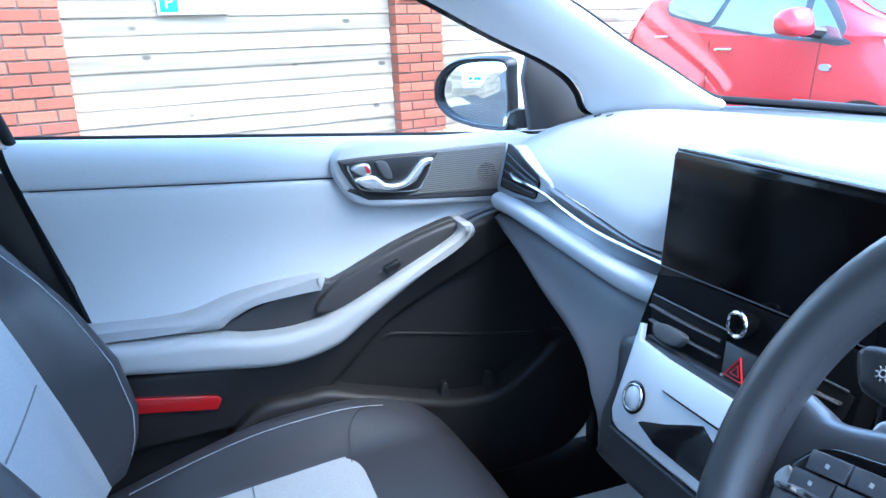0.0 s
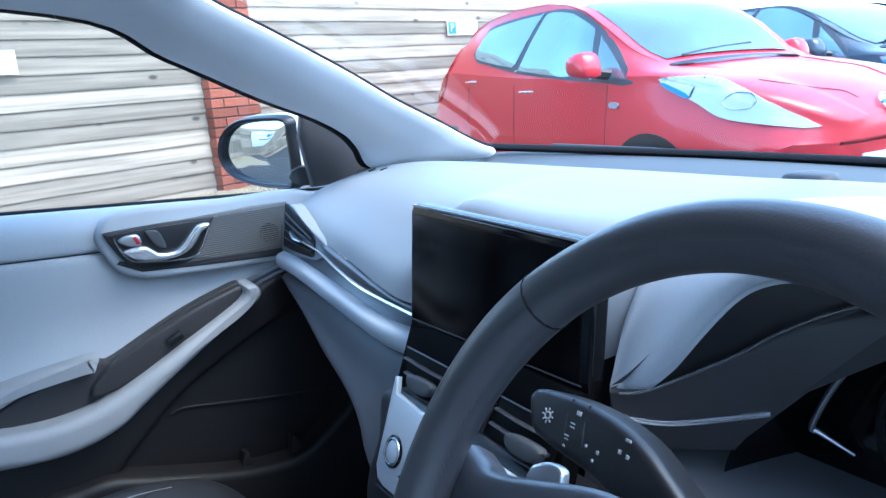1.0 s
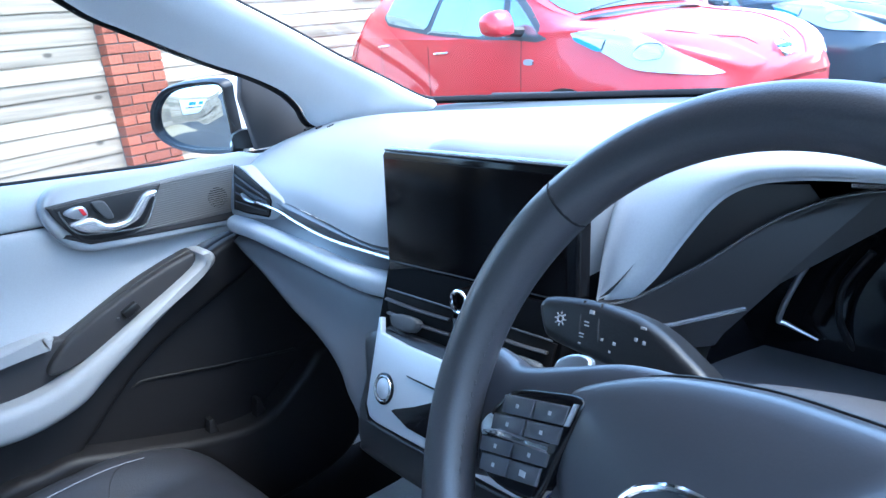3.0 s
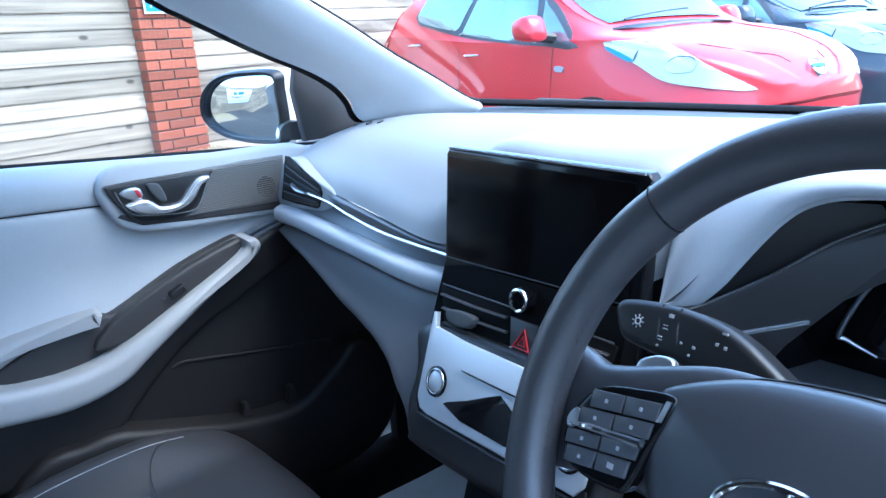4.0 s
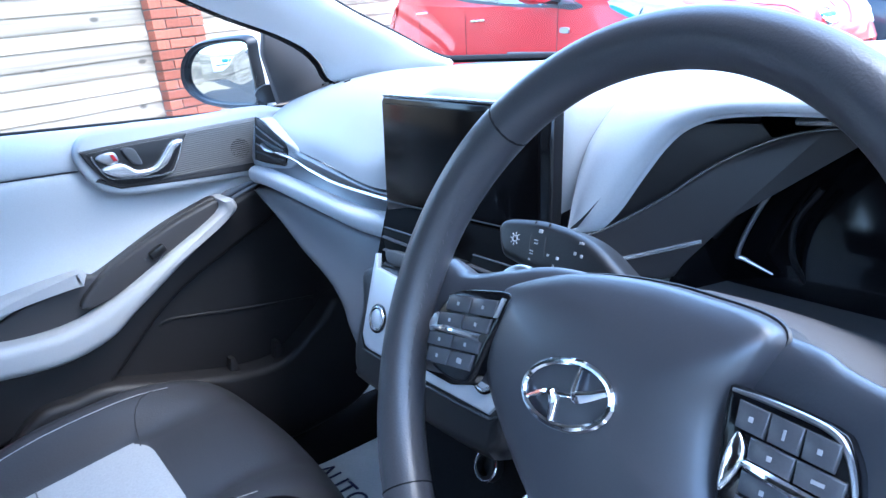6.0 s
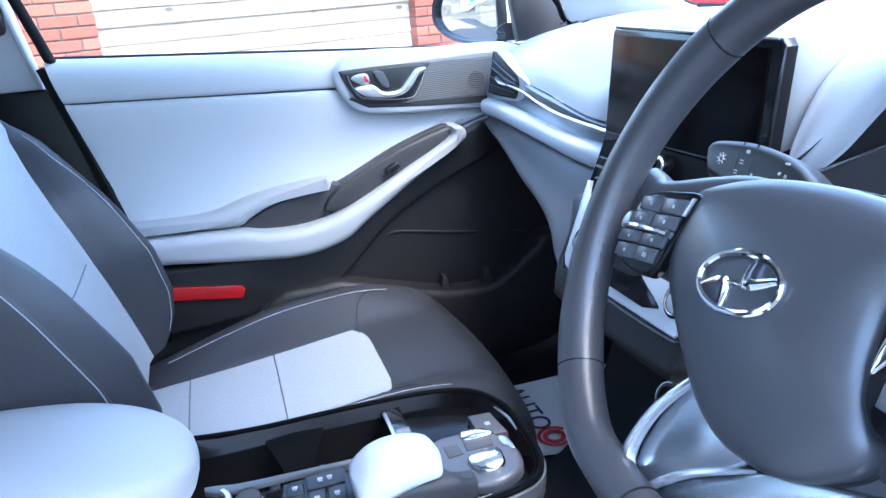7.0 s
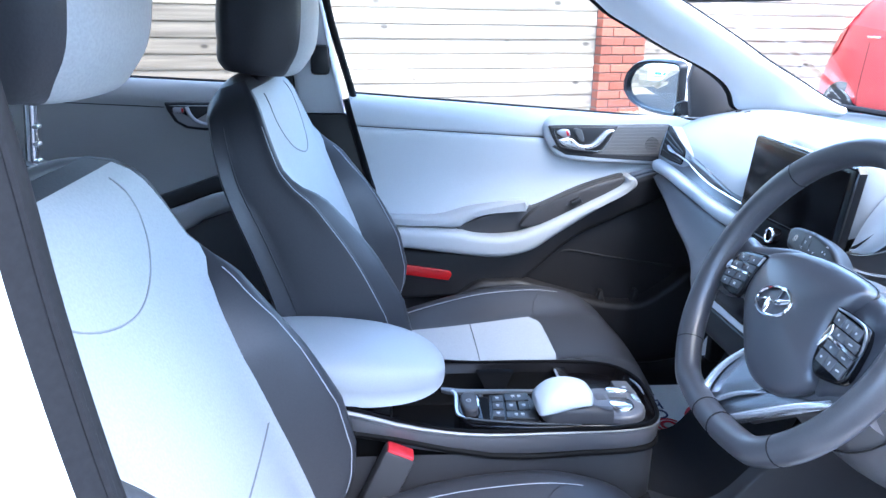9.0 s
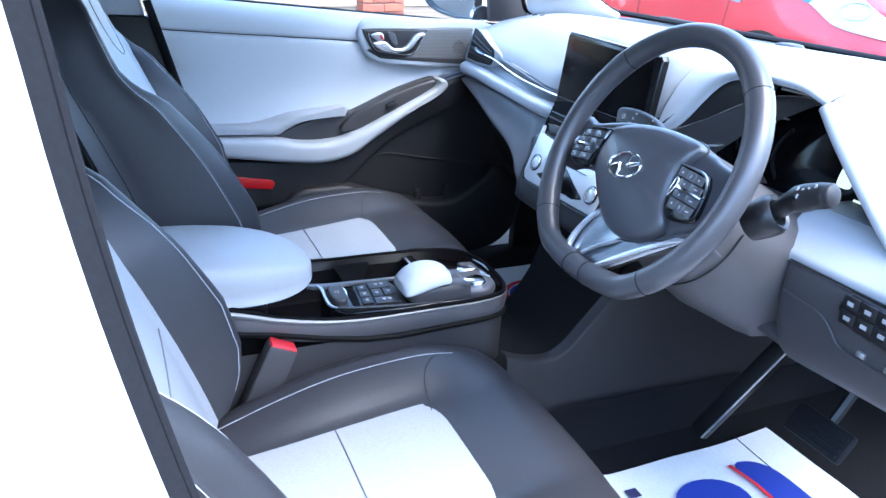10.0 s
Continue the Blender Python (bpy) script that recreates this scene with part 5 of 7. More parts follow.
    for x, y, w, h in ((a_, b_, c_ * 0.7, d_ * 0.7) for a_, b_, c_, d_ in ((-0.1405, 0.0640, 0.0052, 0.0036), (-0.1430, 0.0570, 0.0050, 0.0012), (-0.1425, 0.0548, 0.0050, 0.0012), (-0.1450, 0.0490, 0.0050, 0.0012), (-0.1445, 0.0470, 0.0044, 0.0010), (-0.1450, 0.0428, 0.0026, 0.0016), (-0.1285, 0.0490, 0.0024, 0.0024), (-0.1190, 0.0485, 0.0030, 0.0030), (-0.1210, 0.0430, 0.0022, 0.0022), (-0.1010, 0.0625, 0.0056, 0.0022), (-0.1045, 0.0548, 0.0030, 0.0032), (-0.0985, 0.0540, 0.0030, 0.0032))):
        part("legend", plate([(x - w / 2, y - h / 2), (x + w / 2, y - h / 2), (x + w / 2, y + h / 2), (x - w / 2, y + h / 2)], st, 0.0007, 0.0002, smooth=False), LEGEND, ls)
    part("shift_paddle", plate([(-0.134, 0.022), (-0.134, 0.030), (-0.131, 0.034), (-0.122, 0.0385), (-0.113, 0.039), (-0.109, 0.035), (-0.108, 0.02), (-0.12, 0.015)], lambda a, b, h: H(a, b, h - 0.048), 0.006, 0.0022), SILVER, c, "silver shift paddle")
    ws = part("wiper_stalk", tube([F(0.135, -0.010, -0.078), F(0.158, 0.014, -0.074), F(0.172, 0.030, -0.071), F(0.182, 0.038, -0.070), F(0.196, 0.046, -0.069), F(0.211, 0.052, -0.068), F(0.218, 0.054, -0.068)], [0.010, 0.0105, 0.012, 0.0155, 0.015, 0.014, 0.008], 14), BLACK, c, "black wiper stalk")
    part("stalk_cap", tube([F(0.2105, 0.0518, -0.068), F(0.217, 0.054, -0.068), F(0.220, 0.055, -0.068)], [0.0136, 0.0130, 0.007], 14), DOORLOW, ws)
    for k, (x, y) in enumerate(((0.184, 0.046), (0.190, 0.046), (0.196, 0.049), (0.188, 0.038), (0.202, 0.055))):
        part("legend", plate([(x - 0.0012, y - 0.0025), (x + 0.0012, y - 0.0025), (x + 0.0012, y + 0.0025), (x - 0.0012, y + 0.0025)], lambda a, b, h: F(a, b, h - 0.0550), 0.0006, 0.0002, smooth=False), LEGEND, ws)
    ax = (F(0.2, 0.05, 0) - F(0.16, 0.012, 0)).normalized()
    part("collar", lathe([(0.021, -0.02), (0.024, 0.0), (0.024, 0.012), (0.020, 0.018), (0.016, 0.016), (0.014, 0.006), (0.001, 0.006)], Matrix.Translation(F(0.150, 0.004, -0.076)) @ ax.to_track_quat("Z", "Y").to_matrix().to_4x4()), BLACK, ws)


build_wheel()


# ---- seats ----
def build_seat(label, raised=0.0, recline=0.0, ahead=0.0):
    """A front seat, built with its cushion's middle line at y = 0."""
    d = thing("car_seat", label, "seat", "front seats")
    # back: height s along the rake, width fraction q
    base, lean = Vector((-0.435 + ahead, 0, 0.50)), Matrix.Rotation(-radians(recline), 3, "Y") @ Vector((-0.215, 0, 0.565)) * (1 - 0.011 * recline)
    fwd = Vector((lean.z, 0, -lean.x)).normalized()
    W = [(0.0, 0.204), (0.05, 0.232), (0.15, 0.258), (0.35, 0.272), (0.58, 0.271), (0.74, 0.262), (0.86, 0.244), (0.93, 0.218), (0.975, 0.186), (1.0, 0.146)]
    wid = cr(W, 6)
    width = lambda s: float(np.interp(s, [a[0] for a in wid], [a[1] for a in wid]))
    inner = lambda s: float(np.interp(s, [0, 0.30, 0.48, 0.58, 0.66, 0.69, 0.72], [0.165, 0.158, 0.166, 0.188, 0.220, 0.246, 0.28]))
    bulge = lambda s: float(np.interp(s, [0, 0.05, 0.12, 0.25, 0.42, 0.55, 0.64, 0.68, 0.74, 1.0], [0.030, 0.062, 0.082, 0.088, 0.072, 0.052, 0.038, 0.020, 0.004, 0.0]))
    S = [k / 32 for k in range(33)]
    sh = cr([(0, 0), (0.14, 0.20), (0.32, 0.60), (0.50, 0.91), (0.64, 1.0), (0.78, 0.97), (0.90, 0.83), (1.0, 0.64)], 5)
    edge_in = lambda s: min(inner(s), width(s) * (0.97 - 0.05 * max(s - 0.80, 0) / 0.2))
    crest = lambda s: edge_in(s) + (width(s) - edge_in(s)) * float(np.interp(s, [0, 0.5, 0.75, 1], [0.86, 0.82, 0.95, 1.0]))
    SH = [[p[0] for p in sh], [p[1] for p in sh]]

    def front(s, y):
        """A point of the front face of the back."""
        e = abs(y)
        i = edge_in(s)
        out = 0.0
        if e > i * 0.96:
            q = min((e - i * 0.96) / max(crest(s) - i * 0.96, 1e-4), 1)
            out = bulge(s) * float(np.interp(q, SH[0], SH[1]))
        crown = 0.012 * math.cos(min(e / 0.3, 1) * math.pi / 2) + 0.014 * math.sin(math.pi * min(s * 1.3, 1))
        tip = -0.022 * max((s - 0.9) / 0.1, 0) ** 2
        return base + lean * s + fwd * (out + crown + tip) + Vector((0, y, 0))

    mid = skin([[front(s, edge_in(s) * q) for q in np.linspace(-1, 1, 17)] for s in S[:32]])
    part("back_yoke", skin([[front(s, edge_in(s) * q) for q in np.linspace(-1, 1, 17)] for s in S[31:]]), LEATHER, d)
    part("back_insert", mid, CLOTH, d, "pale grey perforated leather insert")
    brows = {}
    for sg in (-1, 1):
        rows = []
        for s in S:
            i = edge_in(s)
            rows.append([front(s, sg * (i + (crest(s) - i) * q)) - fwd * (0.003 if q == 0 else 0) for q in np.linspace(0, 1, 19)])
        part("back_bolster", skin(rows), LEATHER, d, "dark grey leather side bolster")
        side, rear = [], []
        for s in S:
            e = front(s, sg * crest(s))
            thin = 1 - 0.10 * s ** 4 - 0.16 * max((s - 0.9) / 0.1, 0) ** 2
            dep = (0.120 - 0.045 * s + bulge(s) * 0.65) * thin
            low = Vector((0, 0, 0.020 * s ** 6))
            wide = Vector((0, sg * (width(s) - crest(s) + 0.006 * thin), 0))
            rear.append(e - fwd * dep * 0.86 + wide * 1.02)
            side.append([e, e - fwd * 0.006 * thin + Vector((0, sg * 0.005 * thin, 0)), e - fwd * dep * 0.22 + wide * 0.50, e - fwd * dep * 0.52 + wide * 0.86, rear[-1], e - fwd * (dep * 1.02 + 0.012) + wide * 0.6 - low, e - fwd * (dep + 0.030) - Vector((0, sg * (crest(s) - 0.001), 0)) - low * 0.5])
        part("back_side", skin([cr(r, 3) for r in side]), LEATHER, d)
        brows[sg] = [Vector(p) for p in cr(side[-1], 3)]
        part("stitching", tube([front(s, sg * (edge_in(s) + (crest(s) - edge_in(s)) * float(np.interp(s, [0, 0.5, 0.68], [0.44, 0.50, 0.30])))) + fwd * 0.0004 for s in S[1:22]], 0.0008, 5, 2), THREAD, d, "pale stitching")
        part("side_seam", tube([p + Vector((0, sg * 0.0006, 0)) for p in rear[1:30]], 0.0014, 5, 2), LEATHER, d)
        part("stitching", tube([front(s, sg * crest(s)) - fwd * 0.0032 + Vector((0, sg * 0.0046, 0)) for s in S[1:29]], 0.0007, 5, 2), THREAD, d, "pale stitching")
    part("back_seam", tube([front(0.32, y) + fwd * 0.0002 for y in np.linspace(-0.152, 0.152, 9)], 0.0013, 6, 3), SEAMGREY, d)
    u_line = [(0.945, -0.128), (0.90, -0.143), (0.85, -0.143), (0.79, -0.116), (0.745, -0.066), (0.724, 0.0), (0.745, 0.066), (0.79, 0.116), (0.85, 0.143), (0.90, 0.143), (0.945, 0.128)]
    part("shoulder_seam", tube([front(p[0], p[1]) + fwd * 0.0003 for p in cr(u_line, 5)], 0.0012, 6, 1), CREASE, d)
    top = []
    for k, (a, b) in enumerate(zip(brows[-1], brows[1])):
        f = k / (len(brows[1]) - 1)
        top.append([a.lerp(b, q) + Vector((0, 0, 0.016 * math.sin(math.pi * q) ** 0.6 * math.sin(math.pi * min(f * 1.15, 1)))) for q in np.linspace(0, 1, 13)])
    part("back_top", skin(top), LEATHER, d)
    # cushion: runs from the back to the knee
    X = [-0.46, -0.40, -0.30, -0.20, -0.08, 0.00, 0.06, 0.105, 0.115, 0.095]
    Z = [0.462, 0.465, 0.471, 0.480, 0.496, 0.504, 0.500, 0.470, 0.430, 0.36]
    cw = [0.19, 0.218, 0.238, 0.246, 0.250, 0.250, 0.242, 0.230, 0.220, 0.205]
    ci = [0.112, 0.118, 0.124, 0.129, 0.128, 0.10, 0.06, 0.05, 0.05, 0.05]
    lip = [0.010, 0.020, 0.040, 0.054, 0.046, 0.030, 0.015, 0.004, 0.0, 0.0]

    def seat_pt(k, y):
        e = abs(y)
        i = max(ci[k], 0.125)
        q = min(max((e - i * 0.92) / (cw[k] - i * 0.92), 0), 1)
        z = Z[k] + lip[k] * math.sin(min(q * 1.3, 1) * math.pi / 2) - 0.045 * max(q - 0.72, 0) ** 2 * 10
        return Vector((X[k] - 0.02 * (e / 0.26) ** 2 * (1 if k > 4 else 0), y, z + 0.010 * math.cos(min(e / 0.26, 1) * math.pi / 2)))

    n = 5
    rows = [[seat_pt(k, ci[k] * q - 0.012) + Vector((0, 0, 0.002)) for q in np.linspace(-1, 1, 13)] for k in range(n - 1)]
    for push, nar in ((-0.022, 0.985), (-0.012, 0.94), (-0.004, 0.86), (0.002, 0.75), (0.006, 0.58)):
        rows.append([seat_pt(4, ci[4] * q * nar - 0.012) + Vector((push, 0, 0.001 + push * 0.08)) for q in np.linspace(-1, 1, 13)])
    part("cushion_insert", loft(rows, 4, 1), CLOTH, d, "pale grey perforated leather insert")
    part("cushion_seam", tube([seat_pt(3, y).lerp(seat_pt(2, y), 0.3) + Vector((0, 0, 0.0025)) for y in np.linspace(-0.138, 0.114, 7)], 0.0011, 6, 3), SEAMGREY, d)
    part("cushion_seam", tube([seat_pt(1, y).lerp(seat_pt(2, y), 0.33) + Vector((0, 0, 0.0025)) for y in np.linspace(-0.130, 0.106, 7)], 0.0011, 6, 3), SEAMGREY, d)
    rows = []
    for k in range(len(X)):
        edge = [seat_pt(k, y) for y in np.linspace(-1, 1, 25) * cw[k]]
        a, b = edge[0], edge[-1]
        edge = [a + Vector((0, 0.03, -0.13 if k < 8 else -0.02)), a + Vector((0, -0.006, -0.06 if k < 8 else -0.01))] + edge + [b + Vector((0, 0.006, -0.06 if k < 8 else -0.01)), b + Vector((0, -0.03, -0.13 if k < 8 else -0.02))]
        rows.append(edge)
    part("cushion", loft(rows, 4, 2), LEATHER, d, "dark grey leather cushion")
    for sg in (-1, 1):
        part("stitching", tube([seat_pt(k, sg * (cw[k] * 0.76)) + Vector((0, 0, 0.0006)) for k in range(1, 6)], 0.0007, 5, 4), THREAD, d, "pale stitching")
        part("front_seam", tube([seat_pt(4, sg * ci[4] * 0.82 - 0.012) + Vector((-0.006, 0, 0.001)), seat_pt(4, sg * 0.150) + Vector((0.004, 0, 0.0012)), seat_pt(4, sg * 0.178) + Vector((0.024, 0, 0.002)), seat_pt(5, sg * 0.196) + Vector((-0.018, 0, 0.001)), seat_pt(5, sg * 0.236) + Vector((-0.008, 0, 0.0005)), seat_pt(5, sg * 0.249) + Vector((0.0, 0, -0.006))], 0.0007, 5, 4), DOORLOW, d)
    part("seat_base", box((-0.40, -0.20, 0.262), (0.04, 0.20, 0.37), 0.02), BLACK, d)
    # headrest
    hc = Vector((-0.640 - 0.004 * recline + ahead, 0, 1.170 + raised))
    up = Vector((0.10, 0, 0.995)).normalized()
    hf = Vector((0.995, 0, -0.10))
    sec = [(-0.106, 0.78, 0.62), (-0.101, 0.88, 0.80), (-0.085, 0.95, 0.93), (-0.055, 1.0, 1.02), (-0.01, 1.03, 1.06), (0.05, 1.0, 1.0), (0.085, 0.90, 0.86), (0.102, 0.72, 0.62), (0.108, 0.50, 0.38)]
    prof = [(-0.100, 0.069), (-0.08, 0.079), (-0.045, 0.086), (0.0, 0.088), (0.045, 0.086), (0.08, 0.079), (0.100, 0.069)]
    rear = [(0.100, 0.069), (0.110, 0.060), (0.120, 0.038), (0.124, -0.01), (0.10, -0.065), (0.0, -0.078), (-0.10, -0.065), (-0.124, -0.01), (-0.120, 0.038), (-0.110, 0.060), (-0.100, 0.069)]
    for nm, pr, mt, lb in (("headrest_face", prof, CLOTH, "pale grey headrest face"), ("headrest_shell", rear, LEATHER, "dark grey leather headrest back")):
        rows = [[hc + up * h + Vector((0, y * a, 0)) + hf * (x * b + (-0.006 if h < -0.08 else 0.0)) for y, x in pr] for h, a, b in sec]
        rows = [[hc + up * -0.108 for _ in pr]] + rows + [[hc + up * 0.11 for _ in pr]]
        part(nm, loft(rows, 3, 4), mt, d, lb)
    for y in (-0.065, 0.065):
        q = Vector((-0.672 - 0.014 * recline + ahead, y, 1.035 - 0.008 * recline))
        po = part("headrest_post", tube([q - up * 0.05, q + up * 0.03, q + up * 0.135], 0.0065, 10, 2), CHROME, d, "chrome notched post")
        for k in range(3):
            part("notch", box((-0.002, -0.0055, -0.0022), (0.0085, 0.0055, 0.0022), 0.0015, Matrix.Translation(q + up * (0.030 + 0.018 * k))), SILVER, po)
        part("post_collar", lathe([(0.021, -0.01), (0.021, 0.010), (0.017, 0.014), (0.001, 0.014)], Matrix.Translation(q + up * 0.014) @ up.to_track_quat("Z", "Y").to_matrix().to_4x4()), BLACK, po)
    return d


SEAT = build_seat("two-tone pale and dark grey leather front seat beside the passenger door")
SEAT.location = (0, 0.375, 0)
DSEAT = build_seat("two-tone pale and dark grey leather driver's seat with raised headrest", 0.062, 2.2, 0.031)
DSEAT.location = (-0.122, -0.35, -0.028)


# ---- centre console ----
def build_console():
    d = thing("centre_console", "dark grey centre console with gloss black top and cup holders", "console")
    out = [(-0.75, -0.098), (-0.40, -0.100), (-0.15, -0.100), (-0.04, -0.095), (0.005, -0.070), (0.018, 0.0), (0.012, 0.07), (-0.03, 0.118), (-0.15, 0.132), (-0.40, 0.132), (-0.75, 0.128)]
    ring = cr(out, 4)

    def level(s, z, push=0.0):
        return [((p[0] + 0.1) * s - 0.1 + push, (p[1] - 0.012) * s + 0.012, z) for p in ring]

    part("body", skin([level(1.0, 0.28), level(1.0, 0.40), level(1.0, 0.528)]), PLASTIC, d, "dark grey console side")
    rz = lambda p: 0.565 + float(np.interp(p[0], [-0.75, -0.48, -0.40, -0.30], [0.055, 0.048, 0.018, 0.0]))
    part("side_trim", skin([[(p[0], p[1], rz(p) - 0.040) for p in level(1.0, 0)], [(p[0], p[1], rz(p) - 0.03) for p in level(1.03, 0)], [(p[0], p[1], rz(p) - 0.012) for p in level(1.045, 0)], [(p[0], p[1], rz(p) - 0.001) for p in level(1.03, 0)], [(p[0], p[1], rz(p) + 0.002) for p in level(1.0, 0)]]), BANDSATIN, d, "grey trim band round the console")
    # Brighter satin than the band puts its top-edge highlight into the colour.
    near = [p for p in level(1.036, 0) if p[1] < -0.02 and p[0] < 0.03]
    part("edge_strip", tube([(p[0], p[1], rz(p) - 0.0030) for p in near], [float(np.interp(p[0], [-0.75, -0.5, -0.3, -0.05, 0.02], [0.0062, 0.0060, 0.0038, 0.0028, 0.0014])) for p in near], 8, 2), EDGESATIN, d, "satin edge strip, brightened for the highlight along the band")
    part("edge_bead", tube([(p[0], p[1], rz(p) + 0.0010) for p in level(1.006, 0)], 0.0036, 8, 2), FACEBLACK, d, "black edge bead")
    part("black_line", tube([(p[0], p[1], rz(p) - 0.040) for p in level(1.016, 0)[::3]], 0.0055, 8, 3), CUPBLACK, d)
    rows = [[(p[0], p[1], rz(p)) for p in level(1.0, 0)], [(p[0], p[1], rz(p) + 0.002) for p in level(0.95, 0)], [(p[0], p[1], rz(p) - 0.006) for p in level(0.90, 0)], [(p[0], p[1], 0.553) for p in level(0.86, 0)]]
    part("top_plate", skin(rows), SCREEN, d, "gloss black top plate")
    part("cup_well", skin([[(p[0], p[1], 0.554) for p in level(0.862, 0)], [(p[0], p[1], 0.50) for p in level(0.83, 0)], [(p[0], p[1], 0.495) for p in level(0.80, 0)], [(p[0], 0.012, 0.495) for p in level(0.80, 0)]]), CUPBLACK, d, "deep black open cup holder")
    for x in (-0.165,):
        part("cup_ring", tube([(x + 0.046 * math.cos(q), 0.068 + 0.040 * math.sin(q), 0.500) for q in (2 * math.pi * j / 14 for j in range(14))], 0.003, 6, 2, True), PLASTIC, d)
    div = part("cup_divider", loft([[(-0.264, 0.104, 0.566), (-0.230, 0.106, 0.567), (-0.196, 0.104, 0.566)], [(-0.262, 0.094, 0.563), (-0.230, 0.094, 0.562), (-0.199, 0.094, 0.563)], [(-0.250, 0.074, 0.540), (-0.232, 0.074, 0.538), (-0.214, 0.074, 0.540)], [(-0.250, 0.062, 0.520), (-0.232, 0.060, 0.518), (-0.214, 0.062, 0.520)], [(-0.258, 0.044, 0.512), (-0.232, 0.042, 0.510), (-0.206, 0.044, 0.512)], [(-0.262, 0.030, 0.500), (-0.232, 0.030, 0.498), (-0.204, 0.030, 0.500)]], 4, 4), FACEBLACK, d, "dark waisted divider between the cups")
    for x in (-0.262, -0.205):
        part("cup_finger", box((-0.003, -0.010, -0.012), (0.003, 0.010, 0.012), 0.002, pose(x, 0.050, 0.535, 0, 0, 20 if x > -0.23 else -20)), SHELF, div)
    br = part("tray_bridge", box((-0.125, 0.024, 0.494), (-0.101, 0.112, 0.566), 0.003), GLOSS, d)
    part("bridge_trim", box((-0.1245, 0.026, 0.5662), (-0.120, 0.100, 0.5685), 0.001), SILVER, br)
    part("bridge_trim", box((-0.119, 0.026, 0.5662), (-0.102, 0.060, 0.5680), 0.001), SATIN, br)
    part("front_tray", plate([(-0.098, 0.106), (-0.096, 0.012), (-0.004, 0.004), (0.0, 0.045), (-0.022, 0.094)], lambda a, b, h: (a, b, 0.494 + h), 0.060, 0.002), SCREEN, d)
    tab = part("tray_tab", plate([(-0.032, 0.055), (-0.004, 0.052), (0.000, 0.006), (-0.033, 0.008)], lambda a, b, h: (a, b, 0.552 + h), 0.014, 0.003, smooth=False), SHROUD, d)
    part("legend", box((-0.019, 0.026, 0.5661), (-0.013, 0.033, 0.5665)), LEGEND, tab)
    part("tray_edge", tube([(0.004, 0.060, 0.566), (0.010, 0.030, 0.567), (0.010, 0.005, 0.566)], [0.0008, 0.0018, 0.0008], 6, 4), SILVER, d)
    # control island
    isl = part("control_island", plate([(-0.310, 0.012), (-0.14, 0.012), (-0.02, 0.006), (0.000, -0.03), (-0.010, -0.075), (-0.06, -0.092), (-0.20, -0.088), (-0.29, -0.078), (-0.310, -0.055)], lambda a, b, h: (a, b, 0.494 + h), 0.0715, 0.005, smooth=False), GLOSS, d, "gloss black control island")
    part("divider_bar", loft([[(x, y - w, 0.5655), (x, y - w + 0.001, 0.5705), (x, y + w - 0.001, 0.5715), (x, y + w, 0.5655)] for x, y, w in ((-0.332, 0.030, 0.004), (-0.318, 0.025, 0.007), (-0.300, 0.0215, 0.0055), (-0.26, 0.020, 0.0038), (-0.20, 0.018, 0.0030), (-0.135, 0.016, 0.0025))], 3, 2), EDGESATIN, isl, "satin silver divider bar")
    part("divider_bar", tube([(-0.314, 0.022, 0.5690), (-0.309, 0.008, 0.5695), (-0.3115, -0.030, 0.5695), (-0.3105, -0.053, 0.5695), (-0.301, -0.063, 0.5690)], [0.0050, 0.0038, 0.0036, 0.0036, 0.002], 8, 4, flat=0.7), SILVER, isl, "satin silver divider bar")
    part("island_rim", tube([(-0.301, -0.061, 0.5680), (-0.277, -0.0675, 0.5675), (-0.235, -0.0755, 0.5670), (-0.19, -0.0825, 0.5670), (-0.12, -0.088, 0.5665)], [0.0016, 0.0016, 0.0016, 0.0016, 0.001], 6, 4), SHELF, isl)
    bs = part("brake_switch", plate([(-0.304, -0.030), (-0.302, -0.002), (-0.289, 0.006), (-0.277, -0.002), (-0.278, -0.045), (-0.286, -0.055), (-0.299, -0.050)], lambda a, b, h: (a, b, 0.564 + h), 0.0135, 0.004, n=3), PLASTIC, isl)
    part("brake_switch_edge", tube([(-0.2765, -0.006, 0.5755), (-0.2760, -0.022, 0.5765), (-0.2775, -0.040, 0.5755)], [0.0012, 0.0026, 0.0012], 8, 4), CHROME, bs, "bright edge")
    part("legend", tube([(-0.2915 + 0.0040 * math.cos(q), -0.024 + 0.0040 * math.sin(q), 0.5778) for q in (2 * math.pi * j / 10 for j in range(10))], 0.0007, 5, 1, True), LEGEND, bs)
    part("recess", box((-0.272, -0.062, 0.5655), (-0.2565, 0.004, 0.5662)), FACEBLACK, isl)
    part("key_panel", plate([(-0.253, 0.010), (-0.188, 0.012), (-0.180, -0.02), (-0.184, -0.078), (-0.262, -0.070)], lambda a, b, h: (a, b, 0.5645 + h), 0.0028, 0.0008, smooth=False), BLACK, isl)
